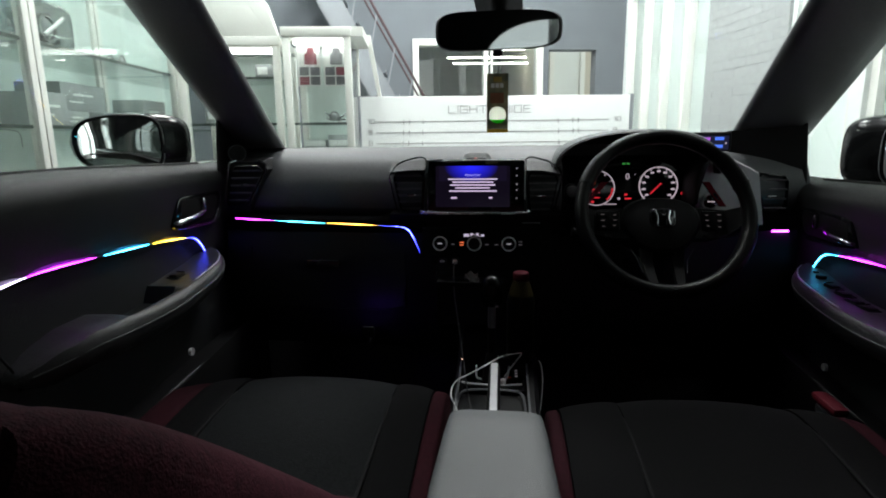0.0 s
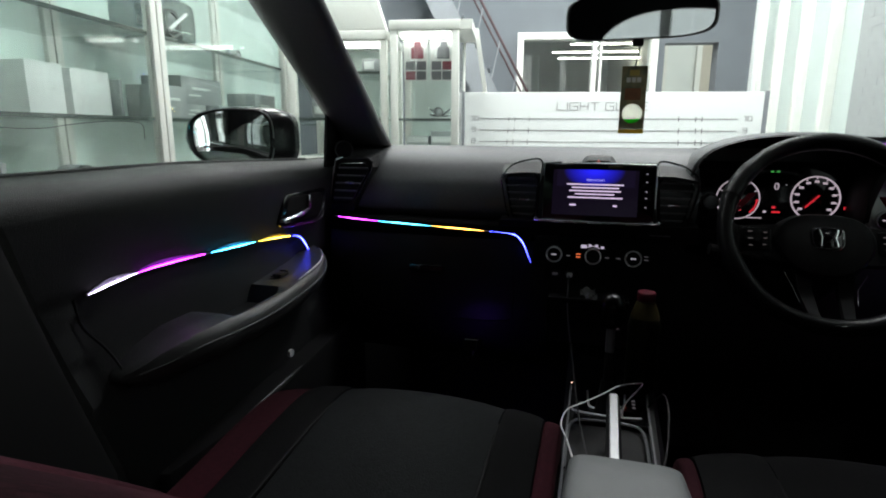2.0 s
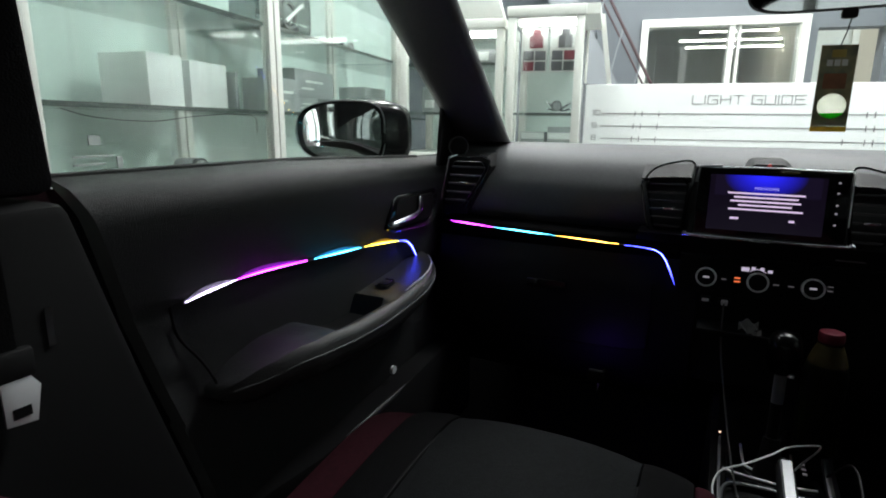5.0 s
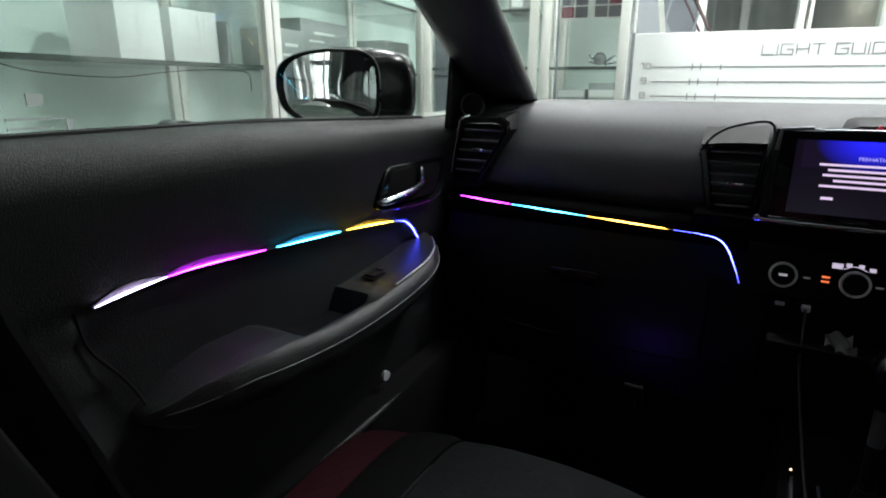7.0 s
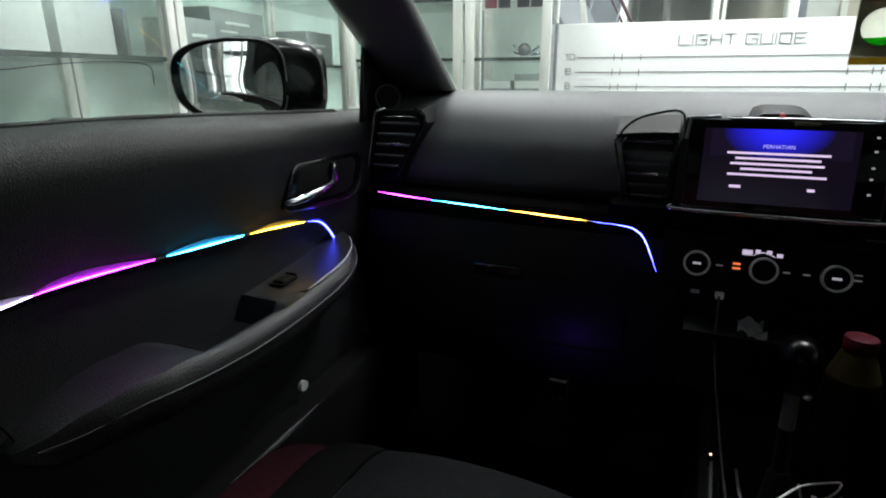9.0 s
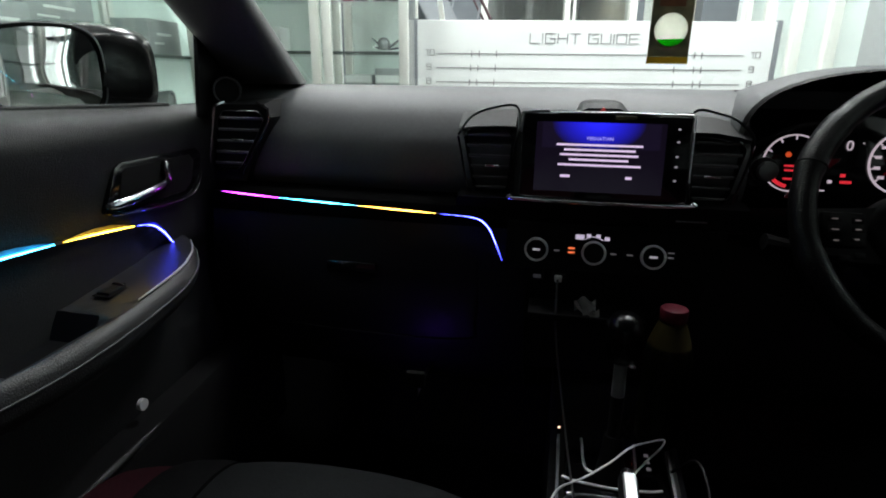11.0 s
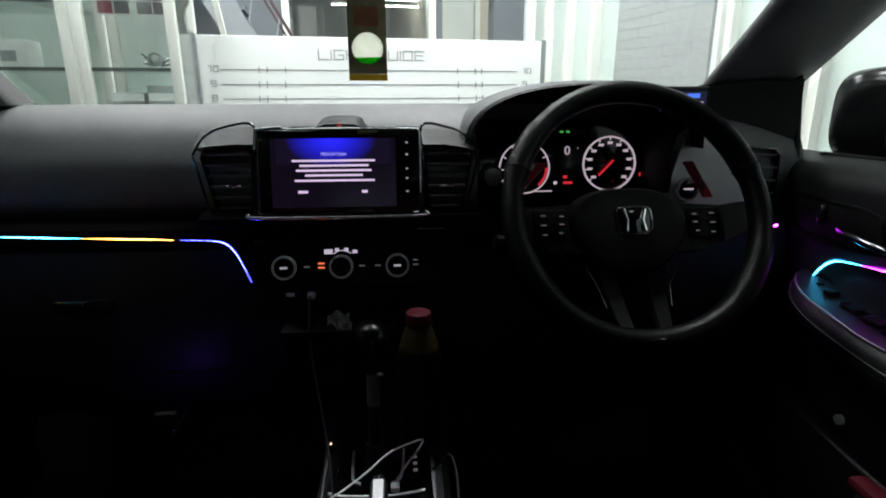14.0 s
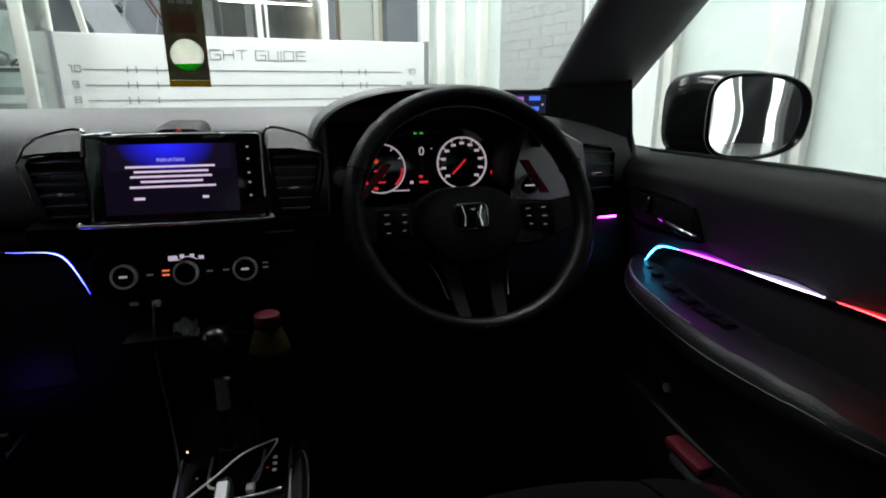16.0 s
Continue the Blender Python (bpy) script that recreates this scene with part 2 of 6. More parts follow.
def sheet(f, nu, nv, thick=None, bm=None):
    """A surface f(s, t), both from 0 to 1; with thick (a vector) it gets a back."""
    b = bmesh.new()
    g = [[b.verts.new(f(i / nu, j / nv)) for j in range(nv + 1)] for i in range(nu + 1)]
    for i in range(nu):
        for j in range(nv):
            b.faces.new((g[i][j], g[i + 1][j], g[i + 1][j + 1], g[i][j + 1]))
    if thick is not None:
        d = Vector(thick)
        h = [[b.verts.new(v.co + d) for v in r] for r in g]
        for i in range(nu):
            for j in range(nv):
                b.faces.new((h[i][j], h[i][j + 1], h[i + 1][j + 1], h[i + 1][j]))
        rim = [(i, 0) for i in range(nu)] + [(nu, j) for j in range(nv)] + [(i, nv) for i in range(nu, 0, -1)] + [(0, j) for j in range(nv, 0, -1)]
        for (i, j), (k, m) in zip(rim, rim[1:] + rim[:1]):
            b.faces.new((g[i][j], h[i][j], h[k][m], g[k][m]))
    return join(bm, b)


def writing(name, text, size, m, mat, parent=None, depth=0.0005, align="LEFT", width=1.0, bold=0.0):
    """Letters of the built-in font, as a mesh; they lie in the local x-y plane."""
    cu = bpy.data.curves.new(name, "FONT")
    cu.body, cu.size, cu.extrude, cu.align_x, cu.offset = text, size, depth, align, bold
    tmp = bpy.data.objects.new(name + "_tmp", cu)
    scene.collection.objects.link(tmp)
    me = bpy.data.meshes.new_from_object(tmp.evaluated_get(bpy.context.evaluated_depsgraph_get()))
    bpy.data.objects.remove(tmp)
    me.materials.clear()
    me.materials.append(mat)
    ob = new(name, me)
    if parent:
        ob.parent = parent
    ob.matrix_local = m @ Matrix.Diagonal((width, 1, 1, 1))
    return ob


def lerp(a, b, t):
    return a + (b - a) * t


def table(rows, x):
    """Piecewise linear reading of (x, value) rows."""
    if x <= rows[0][0]:
        return rows[0][1]
    for (x0, v0), (x1, v1) in zip(rows, rows[1:]):
        if x <= x1:
            return lerp(v0, v1, (x - x0) / (x1 - x0))
    return rows[-1][1]

# ---- showroom ----
RIGHT_U, FAR_V = 1.633, 4.247

ground = part("floor", box(-14, -16, -0.2, 14, 12, 0.0), floor_tile, label="pale grey polished tile floor", smooth=False)
tagged(ground, "pale grey polished showroom floor", "floor", kind="structure")


def wall_with_holes(u0, u1, z0, z1, holes, thick, along="u", at=0.0):
    """A straight wall as blocks around openings (u0, u1, z0, z1), no two faces in one plane overlapping."""
    us = sorted({u0, u1, *(h[0] for h in holes), *(h[1] for h in holes)})
    bm = None
    for a, b in zip(us, us[1:]):
        mid = (a + b) / 2
        cuts = sorted((h[2], h[3]) for h in holes if h[0] <= mid <= h[1])
        z = z0
        for c0, c1 in cuts + [(z1, z1)]:
            if c0 > z + 1e-4:
                bm = box(a, at, z, b, at + thick, c0, bm=bm) if along == "u" else box(at, a, z, at + thick, b, c0, bm=bm)
            z = max(z, c1)
    return bm


WINDOW = (0.09, 1.0, 0.9, 1.69)
PASSAGE = (1.07, 1.42, 0.0, 1.65)
far_wall = part("wall_north", wall_with_holes(-3.2, RIGHT_U + 0.2, 0, 3.0, [WINDOW, PASSAGE], 0.12, "u", FAR_V), dark_wall, smooth=False)
far_wall.matrix_world = in_room(0, 0)
tagged(far_wall, "dark blue-grey painted showroom wall", "wall", kind="structure")

# right wall: tall windows, white brick pier, posts
PIER = (2.355, 3.02)
right_wall = part("wall_east", wall_with_holes(-7.0, FAR_V, 0, 3.0, [(PIER[1], 4.2, 0.1, 2.5), (1.99, 2.33, 0.1, 2.5), (1.52, 1.93, 0.1, 2.5), (0.3, 1.45, 0.1, 2.5)], 0.14, "v", RIGHT_U), white_paint, smooth=False)
right_wall.matrix_world = in_room(0, 0)
tagged(right_wall, "white plastered wall with tall window openings", "wall", kind="structure")


def tall_window(name, v0, v1, mullions, frosted, transom=1.98):
    w = thing(name, "tall window with white aluminium mullions and frosted panes", "window", in_room(RIGHT_U, 0), "structure")
    bm = box(0.02, v0, 0.1, 0.1, v0 + 0.035, 2.5)
    box(0.02, v1 - 0.035, 0.1, 0.1, v1, 2.5, bm=bm)
    box(0.021, v0 + 0.035, 0.1, 0.099, v1 - 0.035, 0.14, bm=bm)
    box(0.021, v0 + 0.035, 2.46, 0.099, v1 - 0.035, 2.5, bm=bm)
    part("window_frame", bm, white_frame, w, smooth=False)
    edges = [v0 + 0.035] + mullions + [v1 - 0.035]
    for v in mullions:
        part("mullion", box(0.0, v - 0.022, 0.14, 0.085, v + 0.022, 2.46, 0.004), white_frame, w)
    part("transom", box(0.012, v0 + 0.035, transom, 0.08, v1 - 0.035, transom + 0.035), white_frame, w, smooth=False)
    for a, b in zip(edges, edges[1:]):
        part("pane", box(0.05, a, 0.14, 0.056, b, 2.46), frosted, w, smooth=False)
    return w


frosted = material("frosted_window_film", (0.8, 0.86, 0.84), 0.6, vary=0.06, scale=4)
fb = frosted.node_tree.nodes["Principled BSDF"]
fb.inputs["Transmission Weight"].default_value = 0.75
tall_window("window_1", PIER[1], 4.2, [3.3, 3.6, 3.9], frosted)
tall_window("window_2", 1.99, 2.33, [], frosted)
tall_window("window_3", 1.52, 1.93, [], frosted)
tall_window("window_4", 0.3, 1.45, [0.86], frosted)

outside = part("backdrop", box(2.6, -6.5, -0.1, 2.62, 6.5, 4.5), glow("daylight_backdrop", (0.93, 1.0, 0.97), 1.15), smooth=False)
outside.matrix_world = in_room(0, 0)
tagged(outside, "bright overcast daylight outside the windows", "backdrop", kind="structure")

# pier of white-painted bricks
pier = thing("brick_pier", "white-painted brick pier between windows", "wall", in_room(RIGHT_U, 0), "structure")
part("mortar", box(-0.012, PIER[0] + 0.002, 0.7, 0.0, PIER[1] - 0.002, 2.6), white_brick, pier, smooth=False)
brick_mesh = {}
BH, BL = 0.043, 0.19
for row in range(int(1.9 / BH)):
    z = 0.702 + row * BH
    v = PIER[0] + 0.004 - (BL / 2 if row % 2 else 0)
    while v < PIER[1] - 0.01:
        a, b = max(v, PIER[0] + 0.004), min(v + BL - 0.006, PIER[1] - 0.004)
        if b - a > 0.02:
            key = round(b - a, 3)
            if key not in brick_mesh:
                bm = finish(box(-0.001, 0, 0, 0.0, b - a, BH - 0.0025, 0.0006, 1), False)
                me = bpy.data.meshes.new("brick")
                bm.to_mesh(me)
                bm.free()
                me.materials.append(white_brick)
                brick_mesh[key] = me
            o = new("brick", brick_mesh[key])
            o.parent = pier
            o.location = (-0.0115 - 0.0012 * random.random(), a, z)
        v += BL

# office window in the far wall
ow = thing("window_5", "white-framed office window in the dark wall", "window", in_room(0, FAR_V), "structure")
u0, u1, z0, z1 = WINDOW
bm = box(u0 - 0.02, -0.03, z1 - 0.01, u1 + 0.02, 0.1, z1 + 0.035)
box(u0 - 0.02, -0.03, z0, u0 + 0.022, 0.1, z1 - 0.01, bm=bm)
box(u1 - 0.022, -0.03, z0, u1 + 0.02, 0.1, z1 - 0.01, bm=bm)
part("window_frame", bm, white_frame, ow, smooth=False)
part("mullion", box(0.585, -0.02, z0, 0.615, 0.08, z1 - 0.01), white_frame, ow, smooth=False)
part("mullion", box(0.637, -0.012, z0, 0.652, 0.07, z1 - 0.012), white_frame, ow, smooth=False)
grey_pane = glass("office_pane", (0.85, 0.87, 0.84))
part("pane", box(u0 + 0.022, 0.03, z0, 0.585, 0.036, z1 - 0.01), grey_pane, ow, smooth=False)
part("pane", box(0.652, 0.03, z0, u1 - 0.022, 0.036, z1 - 0.01), grey_pane, ow, smooth=False)

# the office behind it, with its tubes, and the passage
office = part("wall_office", wall_with_holes(-0.6, 1.02, 0, 2.6, [], 0.1, "u", 6.2), material("grey_office_paint", (0.62, 0.63, 0.6), 0.8), smooth=False)
office.matrix_world = in_room(0, 0)
tagged(office, "grey back wall of the office", "wall", kind="structure")
# for strips added inside the display cabinets to brighten them
case_fill = glow("case_fill_glow", (1.0, 1.0, 0.98), 7.0)
office_glow = glow("office_tube", (1.0, 1.0, 0.98), 34.0)
# stronger glow for the strips added in the wall cabinets
fill_glow = glow("cabinet_fill_glow", (0.97, 1.0, 0.99), 14.0)
for i, (a, b, z) in enumerate(((0.66, 1.0, 1.79), (0.5, 1.01, 1.745), (0.36, 1.02, 1.675), (0.4, 1.02, 1.62))):
    t = thing("fluorescent_lamp", "thin white fluorescent tube lamp of the office", "lamp", in_room(a, 5.0 - 0.07 * i, z), group="office tubes")
    part("tube", tube([(0, 0, 0), (b - a, 0, 0)], 0.003, 8), office_glow, t)
    part("fitting", box(0.0, -0.012, 0.009, b - a, 0.012, 0.02, 0.002), white_frame, t)
    for w in (0.05, b - a - 0.05):
        part("hanger", tube([(w, 0, 0.018), (w, 0, 2.6 - z)], 0.0012, 5), white_frame, t)
oc = part("ceiling_office", box(-0.6, FAR_V + 0.13, 2.6, 1.9, 7.6, 2.65), white_paint, smooth=False)
oc.matrix_world = in_room(0, 0)
tagged(oc, "white office ceiling", "ceiling", kind="structure")
passage = part("wall_passage", box(1.02, FAR_V + 0.13, 0, 1.06, 7.4, 2.6), beige, smooth=False)
passage.matrix_world = in_room(0, 0)
tagged(passage, "beige passage wall", "wall", kind="structure")
# unseen tube, added to brighten the passage
t = thing("fluorescent_lamp", "unseen tube lamp added to light the passage", "lamp", in_room(1.2, 4.75, 2.45), group="office tubes")
part("tube", tube([(0, 0, 0), (0.5, 0, 0)], 0.012, 8), office_glow, t)
part("fitting", box(0.0, -0.03, 0.014, 0.5, 0.03, 0.15, 0.004), white_frame, t)
passage_end = part("wall_passage_end", box(1.06, 6.0, 0, 2.2, 6.1, 2.6), beige, smooth=False)
passage_end.matrix_world = in_room(0, 0)
tagged(passage_end, "beige end wall of the passage", "wall", kind="structure")
pd = thing("door_1", "white-framed glazed door in the passage", "door", in_room(1.5, 5.96), "structure")
bm = box(-0.02, -0.02, 0, 0.03, 0.03, 2.05)
box(0.3, -0.02, 0, 0.35, 0.03, 2.05, bm=bm)
box(0.03, -0.02, 2.0, 0.3, 0.03, 2.05, bm=bm)
part("door_frame", bm, white_frame, pd, smooth=False)
part("pane", box(0.03, 0.0, 0, 0.3, 0.008, 2.0), material("door_film", (0.75, 0.78, 0.76), 0.4), pd, smooth=False)

# staircase before the far wall
stair = thing("staircase", "grey-painted steel staircase with a dark red handrail", "staircase", in_room(0, 3.86))
SLOPE = ((0.16, 0.95), (-0.62, 2.35))


def on_stair(t, dz=0.0):
    return (lerp(SLOPE[0][0], SLOPE[1][0], t), lerp(SLOPE[0][1], SLOPE[1][1], t) + dz)


low, high = on_stair(0), on_stair(1)
part("stringer", prism([(low[0] - 0.16, low[1] - 0.05), (low[0] - 0.02, low[1]), (high[0], high[1]), (high[0] - 0.14, high[1] - 0.05)], "y", -0.03, 0.0), stair_grey, stair, smooth=False)
part("stringer", prism([(low[0] - 0.1, low[1] - 0.05), (low[0] - 0.02, low[1]), (high[0], high[1]), (high[0] - 0.08, high[1] - 0.05)], "y", 0.3, 0.33), stair_grey, stair, smooth=False)
for i in range(9):
    c = on_stair((i + 0.5) / 9, -0.03)
    part("tread", box(c[0] - 0.11, 0.001, c[1] - 0.012, c[0] + 0.03, 0.299, c[1] + 0.012), dark_wall, stair, smooth=False)
dark_red = material("dark_red_rail_paint", (0.05, 0.022, 0.026), 0.5)
a, b = on_stair(0.0, 0.1), on_stair(1.0, 0.1)
part("handrail", tube([(a[0] + 0.05, -0.02, a[1] + 0.12), (b[0] + 0.05, -0.02, b[1] + 0.12)], 0.009, 8), dark_red, stair, "dark red handrail")
part("handrail", tube([(a[0] + 0.04, 0.31, a[1] + 0.1), (b[0] + 0.04, 0.31, b[1] + 0.1)], 0.007, 8), dark_red, stair)
for i in range(7):
    c = on_stair((i + 0.3) / 7)
    part("baluster", tube([(c[0], -0.015, c[1] - 0.02), (c[0] + 0.05, -0.015, c[1] + 0.21)], 0.005, 6), stair_grey, stair)

# ceiling and its lamps
cl = part("ceiling", box(-3.2, -7.0, 3.0, 1.9, FAR_V + 0.12, 3.1), ceiling_paint, smooth=False)
cl.matrix_world = in_room(0, 0)
tagged(cl, "dark painted showroom ceiling", "ceiling", kind="structure")
panel_glow = glow("lamp_panel", (0.97, 1.0, 0.98), 4.0)
for u, v, share in ((-0.6, 3.3, 1.2), (0.7, 3.3, 1.1), (0.75, 1.85, 1.28), (-0.5, 1.75, 0.5), (-0.95, -0.4, 0.08), (1.1, -0.4, 0.1), (0.3, -3.6, 0.3)):
    t = thing("ceiling_lamp", "white rectangular ceiling lamp, switched on", "lamp", in_room(u, v, 2.93), group="ceiling lamps")
    part("housing", box(-0.3, -0.3, 0.0, 0.3, 0.3, 0.07, 0.01), white_frame, t)
    part("diffuser", box(-0.27, -0.27, -0.012, 0.27, 0.27, -0.002), panel_glow, t, smooth=False)
    area_lamp("ceiling_light_source", in_room(u, v, 2.9), 0.5, 0.5, LAMP_WATTS * share, (0.975, 1.0, 1.0))

# the open front of the showroom behind the car: daylight and a few white posts
front = part("backdrop_front", box(-3.2, -7.3, -0.1, 1.9, -7.25, 3.1), glow("front_daylight", (0.96, 1.0, 1.0), 2.3), smooth=False)
front.matrix_world = in_room(0, 0)
tagged(front, "bright daylight beyond the showroom front", "backdrop", kind="structure")
for u in (-2.4, -1.2, 0.05, 0.62, 1.5):
    p = part("front_post", box(u, -7.0, 0, u + 0.14, -6.86, 3.0), white_frame, smooth=False)
    p.matrix_world = in_room(0, 0)
    tagged(p, "white post of the showroom front", "post", kind="structure")
p = part("front_pier", box(0.8, -7.0, 0, 1.32, -6.86, 3.0), charcoal_paint, smooth=False)
p.matrix_world = in_room(0, 0)
tagged(p, "charcoal pier of the showroom front", "wall", kind="structure")
p = part("front_rail", box(-3.2, -7.12, 1.9, 1.9, -7.01, 2.1), stair_grey, smooth=False)
p.matrix_world = in_room(0, 0)
tagged(p, "grey rail across the showroom front", "trim", kind="structure")

dp = part("wall_pier", box(RIGHT_U - 0.14, -4.3, 0, RIGHT_U - 0.004, -2.7, 3.0), charcoal_paint, smooth=False)
dp.matrix_world = in_room(0, 0)
tagged(dp, "charcoal painted pier between the side windows", "wall", kind="structure")

# left and rear closing walls
lw = part("wall_west", box(-2.6, -7.0, 0, -2.5, FAR_V, 3.0), white_paint, smooth=False)
lw.matrix_world = in_room(0, 0)
tagged(lw, "white plastered wall behind the cabinets", "wall", kind="structure")

# ---- light-aiming board ----
BU0, BU1, BV, BTOP = -0.172, 1.052, 2.568, 1.218
board = thing("light_guide_board", "white headlight aiming board with printed numbered lines", "board", in_room(0, BV))
part("panel", box(BU0, 0.0, 0.12, BU1, 0.05, BTOP, 0.004), board_white, board)
part("edge_strip", box(BU0 - 0.016, -0.004, 0.1, BU0, 0.056, BTOP + 0.004, 0.002), stair_grey, board, "grey metal edge strip")
part("edge_strip", box(BU1, -0.004, 0.1, BU1 + 0.016, 0.056, BTOP + 0.004, 0.002), stair_grey, board, "grey metal edge strip")
for u in (BU0 + 0.08, BU1 - 0.18):
    part("foot", box(u, -0.2, 0.0, u + 0.1, 0.25, 0.12, 0.01), stair_grey, board)


def letter_strokes(text, height, width, gap, stroke, u, z):
    """Squared technical capitals built from bars and rounded corners."""
    shapes = {
        "L": [[(0, 1), (0, 0), (1, 0)]], "I": [[(0, 1), (0, 0)]],
        "G": [[(1, 1), (0, 1), (0, 0), (1, 0), (1, 0.5), (0.5, 0.5)]], "H": [[(0, 1), (0, 0)], [(1, 1), (1, 0)], [(0, 0.52), (1, 0.52)]],
        "T": [[(0, 1), (1, 1)], [(0.5, 1), (0.5, 0)]], "U": [[(0, 1), (0, 0), (1, 0), (1, 1)]],
        "D": [[(0, 0), (0, 1), (1, 1), (1, 0), (0, 0)]], "E": [[(1, 1), (0, 1), (0, 0), (1, 0)], [(0, 0.52), (0.85, 0.52)]],
        "0": [[(0, 0), (0, 1), (1, 1), (1, 0), (0, 0)]], "1": [[(0.45, 1), (1.0, 1), (1.0, 0)]],
        "9": [[(1, 0.5), (0, 0.5), (0, 1), (1, 1), (1, 0), (0.1, 0)]], "8": [[(0, 0), (0, 1), (1, 1), (1, 0), (0, 0)], [(0, 0.52), (1, 0.52)]],
    }
    bm = bmesh.new()
    for ch in text:
        if ch == " ":
            u += width * 0.7
            continue
        w = 0.0 if ch == "I" else width
        for line in shapes[ch]:
            for (x0, y0), (x1, y1) in zip(line, line[1:]):
                a, b = sorted((u + x0 * w, u + x1 * w)), sorted((z + y0 * height, z + y1 * height))
                box(a[0] - stroke / 2, -0.0016, b[0] - stroke / 2, a[1] + stroke / 2, 0.001, b[1] + stroke / 2, bm=bm)
        u += w + gap
    return bm


part("printed_word", letter_strokes("LIGHT", 0.031, 0.0325, 0.0105, 0.0026, 0.221, 1.144), ink, board, "dark grey printed word", smooth=False)
part("printed_word", letter_strokes("GUIDE", 0.031, 0.0325, 0.0105, 0.0026, 0.4225, 1.144), ink, board, "dark grey printed word", smooth=False)
for text, z in (("10", 1.108), ("9", 1.06), ("8", 1.012)):
    part("scale_line", box(-0.105, -0.0014, z - 0.0015, 0.955, 0.001, z + 0.0015), ink, board, smooth=False)
    skew = (1.112 - z) * 0.06
    for u in (0.020 - skew, 0.046 - skew, 0.107 - skew, 0.721 + skew, 0.789 + skew, 0.814 + skew):
        part("tick", box(u - 0.0016, -0.0022, z - 0.011, u + 0.0016, 0.001, z + 0.011), ink, board, smooth=False)
    part("number", letter_strokes(text, 0.018, 0.0155, 0.0075, 0.0022, -0.15 if text == "10" else -0.139, z - 0.006), ink, board, smooth=False)
    part("number", letter_strokes(text, 0.018, 0.0155, 0.0075, 0.0022, 0.972 if text == "10" else 0.98, z - 0.006), ink, board, smooth=False)


# ---- display cabinets ----
def cabinet(name, label, m, width, depth, height, base, shelves, posts=0.028, lit=True):
    """A glazed display cabinet; local x along its front, y into its depth."""
    c = thing(name, label, "cabinet", m)
    part("plinth", box(0, 0, 0, width, depth, base, 0.004), white_frame, c)
    for x in (0, width - posts):
        part("post", box(x, 0, base, x + posts, posts, height, 0.003), white_frame, c)
        part("post", box(x, depth - posts, base, x + posts, depth, height, 0.003), white_frame, c)
    part("top", box(-0.004, -0.004, height, width + 0.004, depth, height + 0.035, 0.004), white_frame, c)
    part("back_panel", box(posts, depth - 0.012, base, width - posts, depth - 0.006, height), cabinet_back, c, "pale green cabinet lining", smooth=False)
    part("door_glass", box(posts, 0.008, base, width - posts, 0.012, height), case_glass, c, smooth=False)
    for z in shelves:
        part("shelf", box(posts, 0.02, z - 0.004, width - posts, depth - 0.014, z + 0.004), shelf_glass, c, "glass shelf")
        part("shelf_edge", box(posts, 0.016, z - 0.005, width - posts, 0.02, z + 0.005), shelf_edge, c, smooth=False)
    return c


shelf_glass = glass("shelf_glass", (0.93, 0.965, 0.95), least=0.02)
shelf_edge = material("green_glass_edge", (0.07, 0.09, 0.08), 0.3)
case_items = material("dark_grey_carton", (0.32, 0.345, 0.345), 0.6, vary=0.15)
light_items = material("white_carton", (0.78, 0.8, 0.795), 0.5, vary=0.08)
lens_mat = material("clear_headlamp_plastic", (0.5, 0.53, 0.52), 0.12, metal=0.6)

# corner case by the board
case = cabinet("display_cabinet", "white-framed glass display cabinet with posters inside", in_room(-0.435, 2.272), 0.262, 0.34, 1.425, 0.95, [1.098])
part("side_glass", box(0.254, 0.03, 0.95, 0.258, 0.31, 1.425), case_glass, case, smooth=False)
# added strip that brightens the case from inside
part("fill_strip", box(0.03, 0.06, 1.408, 0.23, 0.1, 1.42), case_fill, case, "lamp strip added under the top to brighten the cabinet", smooth=False)
part("slanting_rail", prism([(0.298, 1.478), (0.318, 1.478), (0.362, 1.2), (0.345, 1.2)], "y", 0.3, 0.33), white_frame, case, "slanting white side rail", smooth=False)
part("side_top", prism([(0.262, 1.46), (0.262, 1.425), (0.31, 1.425), (0.31, 1.46)], "y", 0.0, 0.335), white_frame, case, smooth=False)
poster_paper = material("poster_paper", (0.78, 0.78, 0.76), 0.7)
poster_red = material("poster_wine_red", (0.22, 0.03, 0.05), 0.6)
poster_grey = material("poster_dark_grey", (0.12, 0.12, 0.13), 0.6)
for i, x in enumerate((0.035, 0.138)):
    p = thing("poster", "small printed colour sample poster", "poster", in_room(-0.435, 2.272) @ Matrix.Translation((x, 0.1, 1.248)), group="sample posters")
    part("sheet", box(0, 0, 0, 0.094, 0.003, 0.155), poster_paper, p, smooth=False)
    part("emblem_patch", prism([(0.03, 0.085), (0.078, 0.085), (0.078, 0.125), (0.068, 0.13), (0.068, 0.148), (0.042, 0.148), (0.042, 0.13), (0.03, 0.125)], "y", -0.002, 0.001), poster_grey if i else poster_red, p, smooth=False)
    for r in range(2):
        for k in range(2):
            part("swatch", box(0.008 + k * 0.043, -0.002, 0.006 + r * 0.037, 0.046 + k * 0.043, 0.001, 0.038 + r * 0.037), poster_red if (i + r + k) % 3 == 0 else poster_grey, p, smooth=False)


